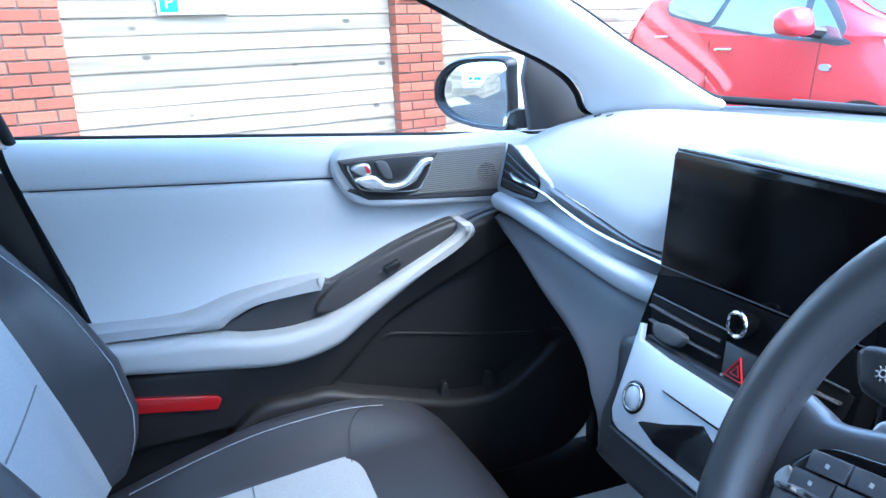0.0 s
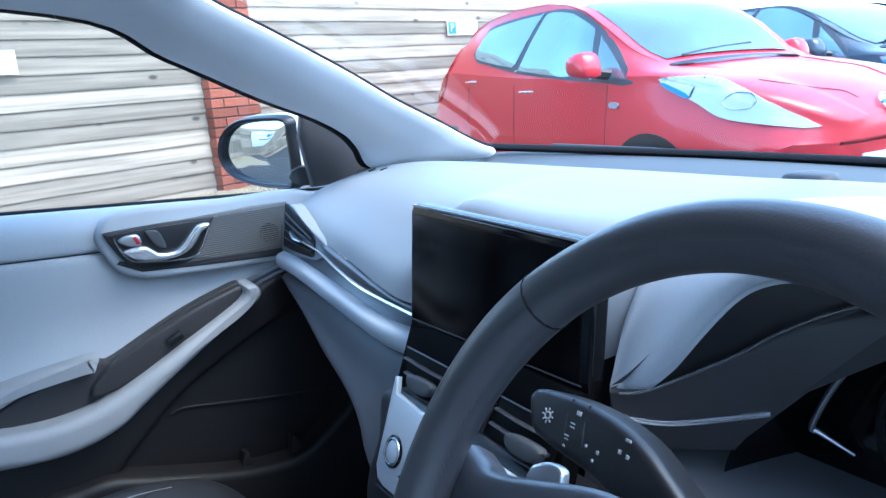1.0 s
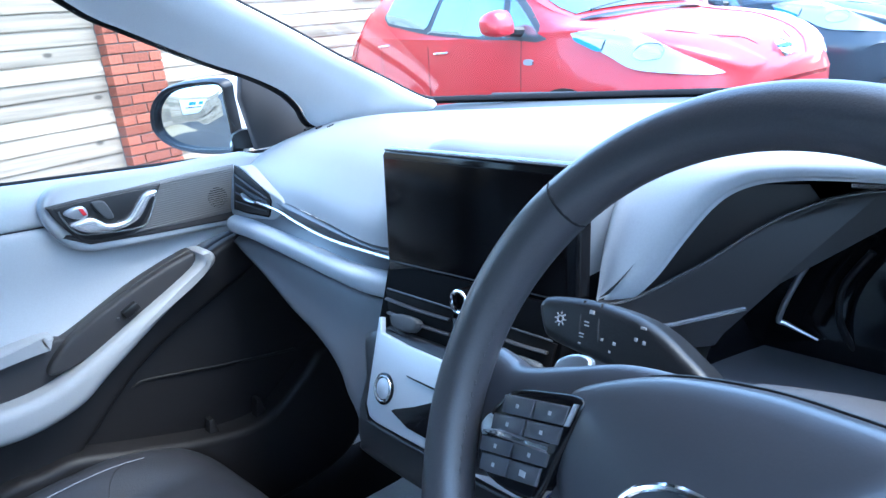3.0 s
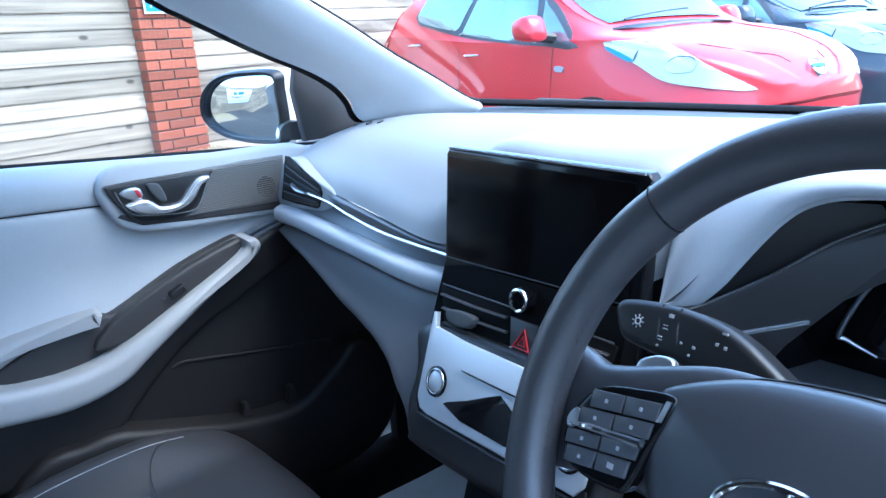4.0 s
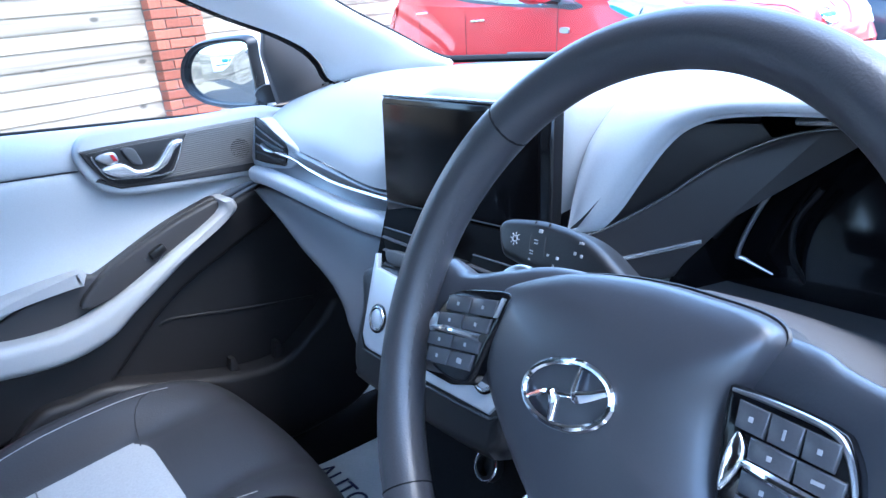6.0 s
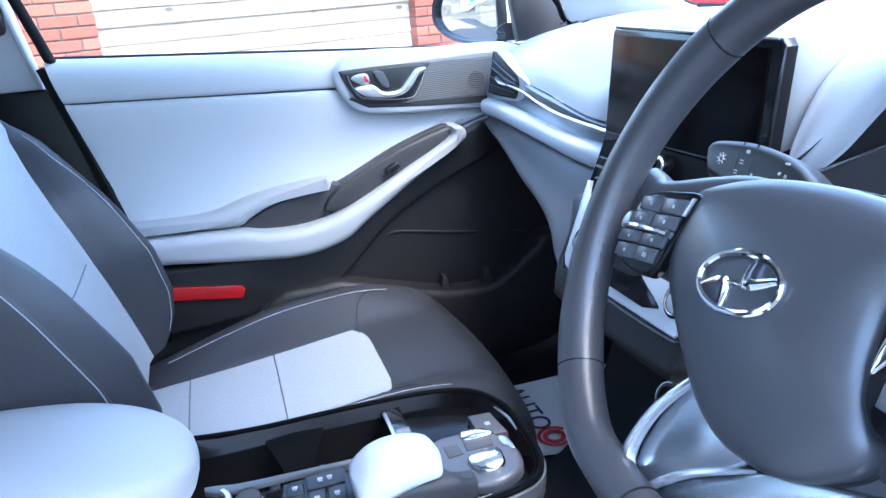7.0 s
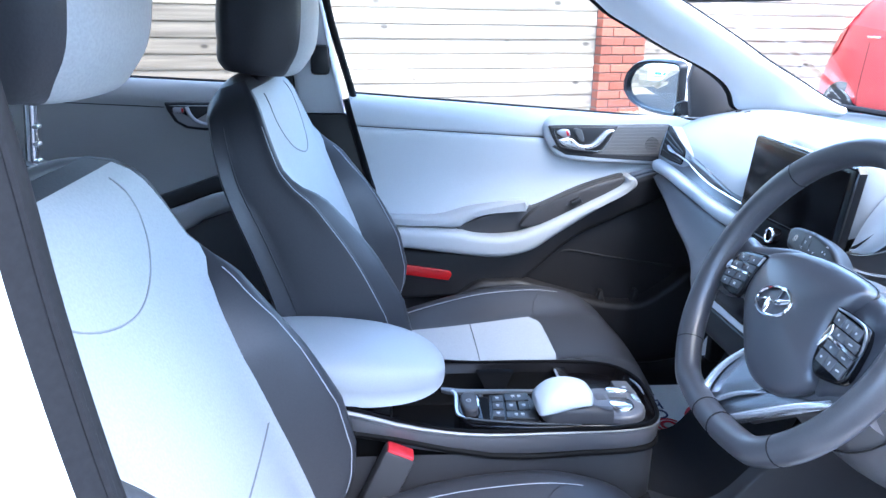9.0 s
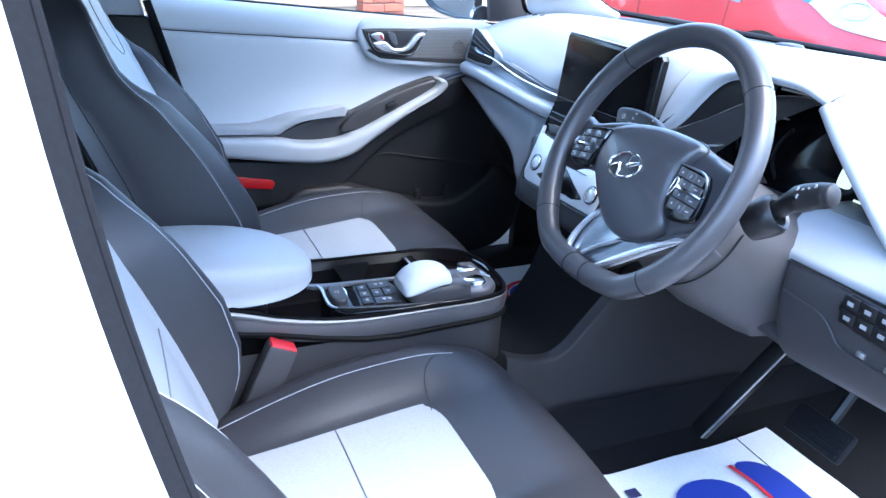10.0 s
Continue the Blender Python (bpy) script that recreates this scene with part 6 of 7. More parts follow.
    for q, marks in (([(-0.2505, 0.002), (-0.2325, 0.0035), (-0.2345, -0.0185), (-0.2525, -0.0195)], 1), ([(-0.2528, -0.0215), (-0.2348, -0.0205), (-0.2368, -0.0425), (-0.2548, -0.0435)], 1), ([(-0.2550, -0.0455), (-0.2370, -0.0445), (-0.2392, -0.0665), (-0.2572, -0.0660)], 1),
                     ([(-0.2300, 0.0085), (-0.1900, 0.0100), (-0.1915, -0.0160), (-0.2305, -0.0165)], 2), ([(-0.2308, -0.0190), (-0.2125, -0.0190), (-0.2150, -0.0465), (-0.2335, -0.0470)], 1), ([(-0.2103, -0.0190), (-0.1918, -0.0185), (-0.1938, -0.0465), (-0.2128, -0.0465)], 1), ([(-0.2338, -0.0495), (-0.1938, -0.0490), (-0.1920, -0.0745), (-0.2360, -0.0705)], 2)):
        sw = part("switch", plate(q, lambda a, b, h: (a, b, 0.5668 + h), 0.0052, 0.0016, smooth=False), BLACK, isl)
        mx, my = sum(p[0] for p in q) / 4, sum(p[1] for p in q) / 4
        for k in range(marks):
            x = mx + (0.010 * (k - 0.5) if marks == 2 else 0)
            part("legend", box((x - 0.0028, my - 0.0010, 0.5720), (x + 0.0028, my + 0.0034, 0.5724)), LEGEND, sw)
            part("legend", box((x - 0.0020, my - 0.0036, 0.5720), (x + 0.0020, my - 0.0024, 0.5724)), LEGEND, sw)
    sh = loft([[(x, y0 - 0.047, z) for y0, z in ring2] for x, ring2 in (
        (-0.1885, [(-0.005, 0.589), (0.0, 0.598), (0.005, 0.592), (0.0, 0.586)]),
        (-0.1855, [(-0.029, 0.578), (-0.018, 0.598), (0.018, 0.598), (0.029, 0.578)]),
        (-0.168, [(-0.034, 0.581), (-0.022, 0.612), (0.022, 0.612), (0.034, 0.581)]),
        (-0.145, [(-0.034, 0.587), (-0.022, 0.618), (0.022, 0.618), (0.034, 0.587)]),
        (-0.121, [(-0.033, 0.592), (-0.021, 0.616), (0.021, 0.616), (0.033, 0.592)]),
        (-0.104, [(-0.030, 0.593), (-0.019, 0.609), (0.019, 0.609), (0.030, 0.593)]),
        (-0.097, [(-0.010, 0.595), (-0.006, 0.602), (0.006, 0.602), (0.010, 0.595)]))], 4, 6, True, True)
    part("palm_rest", sh, LIGHT, isl, "pale padded selector rest")
    part("palm_rest_base", plate([(-0.176, -0.072), (-0.155, -0.080), (-0.115, -0.084), (-0.070, -0.087), (-0.084, -0.074), (-0.098, -0.052), (-0.100, -0.020), (-0.15, -0.015), (-0.178, -0.03)], lambda a, b, h: (a, b, 0.5655 + h), 0.026, 0.010, n=3, steps=4), KNEE, isl)
    sel = part("selector", plate([(-0.092, -0.068), (-0.062, -0.087), (-0.036, -0.087), (-0.014, -0.071), (-0.009, -0.039), (-0.022, -0.008), (-0.04, 0.006), (-0.094, 0.002)], lambda a, b, h: (a, b, 0.5655 + h), 0.013, 0.006, n=3, steps=4), BANDSATIN, isl, "dark satin gear selector with bright push buttons")
    part("gear_button", plate([(-0.067, -0.050), (-0.060, -0.042), (-0.031, -0.040), (-0.032, -0.068), (-0.048, -0.076), (-0.062, -0.068)], lambda a, b, h: (a, b, 0.577 + h), 0.007, 0.003, n=3), CHROME, sel)
    part("gear_button", plate([(-0.060, -0.015), (-0.028, -0.017), (-0.031, -0.030), (-0.061, -0.030)], lambda a, b, h: (a, b, 0.577 + h), 0.0030, 0.001, smooth=False), SHROUD, sel)
    part("gear_button", plate([(-0.057, 0.004), (-0.040, 0.006), (-0.024, -0.007), (-0.028, -0.013), (-0.058, -0.011)], lambda a, b, h: (a, b, 0.576 + h), 0.006, 0.0025, n=3), CHROME, sel)
    part("gear_button", plate([(-0.0205, -0.016), (-0.012, -0.024), (-0.012, -0.044), (-0.022, -0.034)], lambda a, b, h: (a, b, 0.575 + h), 0.005, 0.002, n=3), SATIN, sel)
    part("gear_button", plate([(-0.083, -0.034), (-0.066, -0.033), (-0.066, -0.014), (-0.083, -0.012)], lambda a, b, h: (a, b, 0.5765 + h), 0.0030, 0.001, smooth=False), SHROUD, sel)
    # armrest lid
    a = thing("armrest_lid_cover", "pale grey padded armrest lid on the console", "armrest")
    rows = []
    for x, w, z0, z1 in ((-0.80, 0.088, 0.62, 0.680), (-0.70, 0.098, 0.615, 0.686), (-0.55, 0.102, 0.612, 0.684), (-0.46, 0.099, 0.604, 0.677), (-0.41, 0.091, 0.602, 0.668), (-0.375, 0.078, 0.603, 0.658), (-0.350, 0.060, 0.606, 0.647), (-0.335, 0.038, 0.610, 0.637), (-0.329, 0.014, 0.616, 0.629)):
        c, h = (z0 + z1) / 2, (z1 - z0) / 2
        rows.append([(x, 0.012 + w * a_, c + h * b_) for a_, b_ in ((-1, -0.5), (-1, 0.2), (-0.86, 0.8), (-0.4, 1), (0.4, 1), (0.86, 0.8), (1, 0.2), (1, -0.5), (0.9, -1), (-0.9, -1))])
    part("lid", loft(rows, 4, 3, True, True), SHADEDVINYL, a)
    part("latch", box((-0.385, -0.03, 0.597), (-0.352, 0.0, 0.609), 0.003), KNEE, a)
    part("lid_base", box((-0.80, -0.075, 0.56), (-0.415, 0.10, 0.622), 0.01), BLACK, a)
    b = thing("seat_belt_buckle", "black seat belt buckle with red release button", "buckle")
    m = pose(-0.412, -0.120, 0.530, 0, 24, 0)
    part("case", box((-0.024, -0.016, -0.14), (0.024, 0.016, 0.022), 0.006, m), PLASTIC, b)
    part("release_button", box((-0.021, -0.0135, 0.012), (0.021, 0.0135, 0.0245), 0.003, m), REDPLASTIC, b, "red release button")
    part("tag", box((-0.014, -0.0135, -0.10), (0.006, -0.0125, -0.085), 0, m), material("yellow_tag", (0.6, 0.5, 0.02), 0.6), b)


build_console()


# ---- fence, pillar, cars outside ----
def build_fence():
    f = thing("timber_fence", "weathered horizontal timber board fence", "fence", kind="structure")
    rng = random.Random(3)
    for x0, x1 in ((-10.5, -7.5), (-7.5, -4.5), (-4.5, -1.34), (-0.90, 1.38), (1.82, 4.6), (4.6, 7.3), (7.7, 10.5), (10.5, 13.5)):
        for k in range(14):
            z = 0.30 + 0.115 * k
            a = Vector((x0, FENCE(x0), z))
            b = Vector((x1, FENCE(x1), z))
            L = (b - a).length
            m = Matrix.Translation(a) @ pose(0, 0, 0, 0, 0, math.degrees(math.atan(0.265)))
            w = 0.128
            me_rows = []
            for j in range(7):
                s = L * j / 6
                e = rng.uniform(-0.0025, 0.0025)
                me_rows.append([(s, 0.0, e), (s, -0.021, e), (s, -0.024, 0.010 + e), (s, -0.006, w), (s, 0.002, w)])
            bm = skin(me_rows, True, True)
            ob = part("board", bm, WOOD, f)
            ob.matrix_parent_inverse = Matrix()
            ob.matrix_basis = m
    return f


build_fence()


def build_pillar(x):
    p = thing("brick_pillar", "red brick pillar between fence panels", "pillar", "brick pillars", kind="structure")
    T = Matrix.Translation((x, FENCE(x), 0)) @ pose(0, 0, 0, 0, 0, math.degrees(math.atan(0.265)))
    core = part("mortar_core", box((-0.213, -0.098, 0.20), (0.213, 0.30, 2.0)), MORTAR, p)
    core.matrix_basis = T
    meshes = {}
    for nm, L in (("full", 0.215), ("half", 0.1025)):
        bm = box((-L / 2, -0.05, 0), (L / 2, 0.05, 0.065), 0.004, seg=1)
        me = bpy.data.meshes.new("brick")
        bm.to_mesh(me)
        bm.free()
        me.materials.append(BRICK)
        meshes[nm] = me
    rng = random.Random(int(x * 10))
    for k in range(23):
        z = 0.27 + 0.075 * k
        row = ((-0.1125, "full"), (0.1125, "full")) if k % 2 else ((-0.16875, "half"), (0.0, "full"), (0.16875, "half"))
        for u, nm in row:
            b = new("brick", meshes[nm])
            b.parent = p
            b.matrix_basis = T @ pose(u, -0.06 + rng.uniform(-0.002, 0.002), z)
    return p


for px in (1.60, 7.5, -1.12):
    build_pillar(px)


# ---- cabin fittings ----
def lettering(word, size, mat, m, parent, name="lettering"):
    """A word in the built-in font, as a thin mesh."""
    cu = bpy.data.curves.new(name, "FONT")
    cu.body, cu.size, cu.extrude, cu.align_x, cu.align_y = word, size, 0.0004, "CENTER", "CENTER"
    tmp = new("lettering_curve", cu)
    bpy.context.view_layer.update()
    me = bpy.data.meshes.new_from_object(tmp.evaluated_get(bpy.context.evaluated_depsgraph_get()))
    bpy.data.objects.remove(tmp)
    bpy.data.curves.remove(cu)
    me.transform(m)
    me.materials.clear()
    me.materials.append(mat)
    ob = new(name, me)
    ob.parent = parent
    return ob


def ring_sector(c, r0, r1, g0, g1, z, squash=1.0):
    n = 24
    pts = [(c[0] + r * math.cos(g) * squash, c[1] + r * math.sin(g), z) for r in (r0, r1) for g in (radians(g0 + (g1 - g0) * k / n) for k in range(n + 1))]
    bm = skin([pts[:n + 1], pts[n + 1:]])
    return thick(bm, 0.0006)


def build_mats():
    for who, x0, x1, y0, y1, z in (("passenger", 0.152, 0.58, 0.285, 0.525, 0.300), ("driver", 0.075, 0.51, -0.60, -0.275, 0.272)):
        t = thing("floor_mat", "white paper floor mat with blue and red print", "floor mat", "paper floor mats")
        rng = random.Random(len(who))
        xs, ys = np.linspace(x0, x1, 22), np.linspace(y0, y1, 16)
        h = lambda x, y: z + 0.004 * noise.noise(Vector((x * 9, y * 9, z * 7))) + 0.10 * max(0, (x - x1 + 0.12)) ** 1.5 * 3 + 0.02 * max(0, (x0 + 0.05 - x) / 0.05) * (1 if who == "driver" else 0.4)
        bm = thick(skin([[(x, y, h(x, y)) for y in ys] for x in xs]), 0.0008)
        part("sheet", bm, PAPER, t)
        part("fold", tube([(x1 - 0.075, y, h(x1 - 0.075, y) + 0.0005) for y in ys], 0.0009, 5, 2), SEAL, t)
        zz = z + 0.004
        cx, cy = (x0 + 0.193, y0 + 0.050) if who == "passenger" else (x0 + 0.05, y0 + 0.20)
        if who == "passenger":
            part("print_blue", ring_sector((cx, cy), 0.052, 0.078, 20, 250, zz), BLUEINK, t)
            part("print_red", ring_sector((cx, cy), 0.0, 0.038, 0, 360, zz), REDINK, t)
            part("print_red", ring_sector((cx + 0.002, cy), 0.084, 0.096, 60, 230, zz), REDINK, t)
            part("print_red", ring_sector((x0 + 0.055, cy - 0.005), 0.012, 0.020, 0, 360, zz), REDINK, t)
            part("print_red", ring_sector((x0 + 0.055, cy - 0.005), 0.024, 0.030, 30, 330, zz), REDINK, t)
            lettering("AUTO", 0.055, DARKINK, Matrix.Translation((x0 + 0.048, y1 - 0.092, zz)) @ pose(0, 0, 0, 0, 0, -90), t)
        else:
            part("print_blue", ring_sector((0.27, -0.40), 0.0, 0.055, 0, 360, zz, 1.3), BLUEINK, t)
            part("print_blue", plate([(0.37, -0.345), (0.40, -0.335), (0.43, -0.36), (0.44, -0.42), (0.43, -0.58), (0.34, -0.58), (0.375, -0.45)], lambda a, b, q: (a, b, zz - 0.001 + q), 0.002, 0.0005), BLUEINK, t)
            part("print_red", tube([(0.362, -0.335, zz + 0.001), (0.372, -0.39, zz + 0.001), (0.366, -0.46, zz + 0.001), (0.33, -0.58, zz + 0.001)], 0.006, 6, 5, flat=0.15), REDINK, t)
            part("print_bar", box((0.135, -0.345, zz), (0.158, -0.325, zz + 0.0008)), DARKINK, t)


build_mats()


def build_tunnel():
    t = thing("tunnel_tray", "dark grey tunnel trim with open tray below the centre stack", "tunnel trim", kind="structure")
    prof = [(-0.02, 0.470), (0.03, 0.452), (0.075, 0.448), (0.105, 0.462), (0.140, 0.500), (0.185, 0.552), (0.25, 0.625), (0.32, 0.68)]
    low = [(-0.02, 0.400), (0.03, 0.388), (0.075, 0.385), (0.105, 0.388), (0.140, 0.395), (0.185, 0.415), (0.25, 0.50), (0.32, 0.62)]
    for sg, y, prof in ((-1, -0.150, prof), (1, 0.150, low)):
        rows = [[(x, y - sg * 0.028, z), (x, y - sg * 0.006, z), (x, y, z - 0.012), (x, y + sg * 0.006, z - 0.05), (x, y + sg * 0.012, 0.36), (x, y + sg * 0.02, 0.27)] for x, z in prof]
        rows.append([(0.75, p[1], min(p[2], 0.62) if k < 4 else p[2]) for k, p in enumerate(rows[-1])])
        part("side_panel", loft(rows, 4, 4), DOORLOW, t)
    rows = [[(x, y, z) for y in (-0.125, -0.05, 0.05, 0.12)] for x, z in ((-0.02, 0.43), (0.06, 0.425), (0.12, 0.432), (0.17, 0.50), (0.20, 0.58), (0.24, 0.66))]
    part("tray_floor", loft(rows, 4, 3), CARPET, t)
    so = part("power_socket", lathe([(0.018, 0), (0.018, 0.010), (0.015, 0.012), (0.012, 0.012), (0.011, 0.002), (0.001, 0.002)], pose(0.185, -0.04, 0.585, 0, -60, 0)), BLACK, t, "black round power socket")
    part("socket_ring", tube([Vector((0.176, -0.04, 0.590)) + pose(0, 0, 0, 0, -60, 0).to_3x3() @ Vector((0.0165 * math.cos(q), 0.0165 * math.sin(q), 0)) for q in (2 * math.pi * j / 12 for j in range(12))], 0.0015, 6, 2, True), CHROME, so)
    part("carpet_side", loft([[(x, -0.172, 0.352 - 0.02 * (x > 0.3)), (x, -0.176, 0.30), (x, -0.20, 0.262)] for x in (-0.4, 0.0, 0.3, 0.8)], 2, 2), CARPET, t)


build_tunnel()


def build_pedals():
    p = thing("accelerator_pedal", "black long accelerator pedal with thin silver edge", "pedal")
    m = pose(0.40, -0.285, 0.40, 0, 22, 0) @ pose(0, 0, 0, 16, 0, 0)
    part("pad", box((-0.010, -0.018, -0.12), (0.010, 0.018, 0.12), 0.005, m), BLACK, p)
    # Thin silver line down one edge of the pad.
    part("edge", tube([m @ Vector((-0.010, -0.018, -0.115)), m @ Vector((-0.010, -0.018, 0.115))], 0.002, 6, 2), SILVER, p)
    b = thing("brake_pedal", "black ribbed rubber brake pedal", "pedal")
    m = pose(0.44, -0.43, 0.40, 0, 35, 0)
    part("pad", box((-0.010, -0.056, -0.028), (0.010, 0.056, 0.028), 0.006, m), SEAL, b)
    part("arm", tube([m @ Vector((0.01, 0, 0.01)), (0.50, -0.43, 0.48), (0.56, -0.43, 0.62)], 0.010, 8), BLACK, b)
    for k in range(4):
        part("rib", box((-0.0125, -0.05, -0.021 + 0.012 * k), (-0.009, 0.05, -0.016 + 0.012 * k), 0.001, m), SEAL, b)


build_pedals()


def build_driver_frame():
    """The doorway's rear post on the driver's side, with its rubber seal and the white body behind."""
    t = thing("doorway_post", "white body post with black rubber door seal", "door post", kind="structure")
    line = [(-0.657, 1.32), (-0.639, 1.20), (-0.624, 1.10), (-0.613, 1.0), (-0.598, 0.9), (-0.577, 0.79), (-0.556, 0.7), (-0.514, 0.5), (-0.485, 0.38)]
    part("seal", loft([[(x - 0.040, -0.640, z), (x - 0.008, -0.646, z), (x, -0.656, z), (x - 0.002, -0.666, z), (x - 0.008, -0.676, z), (x - 0.016, -0.684, z), (x - 0.022, -0.688, z)] for x, z in line], 4, 4), SEAL, t, "black rubber door seal")
    part("seal_lip", tube([(x - 0.003, -0.666, z) for x, z in line], 0.0040, 8, 4), SEAL, t)
    part("body_panel", loft([[(x - 0.0145, -0.683, z), (x - 0.018, -0.696, z), (x - 0.030, -0.714, z), (x - 0.075, -0.738, z), (x - 0.25, -0.76, z), (x - 1.2, -0.79, z)] for x, z in line], 4, 4), WHITEPAINT, t)
    part("inner_trim", loft([[(x - 0.036, -0.641, z), (x - 0.09, -0.636, z), (x - 0.17, -0.65, z)] for x, z in line], 3, 3), PLASTIC, t)
    part("sill", box((-0.50, -0.86, 0.24), (0.66, -0.72, 0.335), 0.03), WHITEPAINT, t)
    part("sill_trim", box((-0.50, -0.735, 0.262), (0.66, -0.66, 0.345), 0.012), PLASTIC, t)


build_driver_frame()


def build_kick_panel():
    t = thing("kick_panel", "dark plastic kick panel closing the footwell's corner", "trim panel", kind="structure")
    part("panel", plate([(0.47, 0.264), (0.47, 0.50), (0.50, 0.70), (0.52, 0.84), (0.85, 0.84), (0.85, 0.264)], lambda a, b, h: (a, 0.742 - h, b), 0.03, 0.006, smooth=False), DOORLOW, t)


build_kick_panel()


def build_rear_view_mirror():
    t = thing("rear_view_mirror", "black frameless interior rear-view mirror", "mirror")
    m = pose(0.075, 0.0, 1.232, 0, -8, 12)
    part("case", box((-0.012, -0.12, -0.036), (0.016, 0.12, 0.036), 0.012, m, 3), BLACK, t)
    part("glass", box((-0.0135, -0.112, -0.030), (-0.0122, 0.112, 0.030), 0.0, m), MIRROR, t)
    part("stem", tube([(0.09, 0, 1.235), (0.13, 0, 1.27), (0.155, 0, 1.33)], 0.013, 8), BLACK, t)
    part("sensor_cover", box((0.11, -0.05, 1.26), (0.20, 0.05, 1.315), 0.02, None, 3), BLACK, t)


build_rear_view_mirror()


def build_dash_details():
    d = bpy.data.objects["dashboard"]
    part("light_sensor", loft([[(0.478 + a * 0.8, -0.148 + b * 0.8, 0.9920 + h * 0.7) for a, b in ((-0.02 * q, -0.028 * q), (0.02 * q, -0.022 * q), (0.02 * q, 0.022 * q), (-0.02 * q, 0.028 * q))] for q, h in ((1.0, -0.004), (0.95, 0.010), (0.7, 0.016), (0.02, 0.017))], 3, 4, True), PLASTIC, d, "small dark light sensor dome")
    # demister slots near the corner
    for k in range(4):
        part("demister_slot", tube([(0.372 + 0.016 * k, 0.598 - 0.012 * k, 0.9695), (0.386 + 0.016 * k, 0.606 - 0.012 * k, 0.9705)], 0.0028, 6, 1, flat=0.6), BLACK, d)
    f = lambda a, b, h: (0.205 - h, a, b)
    sw = part("switch_bank", plate([(-0.566, 0.748), (-0.572, 0.766), (-0.582, 0.772), (-0.66, 0.770), (-0.66, 0.722), (-0.60, 0.727), (-0.574, 0.732)], f, 0.0125, 0.003, smooth=False), BLACK, d, "black switch bank with pale symbols")
    for y in (-0.5835, -0.607, -0.6305):
        for z in (0.760, 0.7405):
            part("switch", box((-0.003, -0.0112, -0.0092), (0.003, 0.0112, 0.0092), 0.002, pose(0.1935, y, z)), BLACK, sw)
            part("legend", box((-0.0004, -0.0042, -0.0026), (0.0004, 0.0042, 0.0026), 0, pose(0.1902, y, z)), LEGEND, sw)
    for y, z in ((-0.610, 0.703), (-0.648, 0.702)):
        part("push_button", box((-0.003, -0.006, -0.004), (0.003, 0.006, 0.004), 0.001, pose(0.1985, y, z)), SILVER, d)
    v = part("driver_vent", lathe([(0.036, 0), (0.036, 0.016), (0.031, 0.020), (0.026, 0.012), (0.001, 0.010)], pose(0.215, -0.655, 0.842, 0, -90, 0)), BLACK, d, "black round air vent")
    for k in range(3):
        part("slat", box((-0.002, -0.025, -0.002), (0.002, 0.025, 0.002), 0, pose(0.200, -0.655, 0.83 + 0.012 * k)), PLASTIC, v)
    cl = bpy.data.objects["instrument_panel"]
    glow = bpy.data.materials.new("display_glow")
    glow.use_nodes = True
    b = glow.node_tree.nodes["Principled BSDF"]
    b.inputs["Base Color"].default_value = (0.02, 0.02, 0.02, 1)
    b.inputs["Emission Color"].default_value, b.inputs["Emission Strength"].default_value = (0.7, 0.9, 0.8, 1), 0.10
    q = lambda a, z, h: (0.339 - h + (z - 0.88) * 0.3, a, z)
    part("display_icon", plate([(-0.440, 0.874), (-0.437, 0.882), (-0.428, 0.884), (-0.419, 0.882), (-0.416, 0.874), (-0.416, 0.852), (-0.42, 0.846), (-0.436, 0.846), (-0.44, 0.852)], q, 0.001, 0.0003), glow, cl, "pale glowing car symbol")
    part("display_mark", plate([(-0.452, 0.834), (-0.452, 0.837), (-0.466, 0.837), (-0.466, 0.834)], q, 0.001, 0.0003, smooth=False), glow, cl)


build_dash_details()


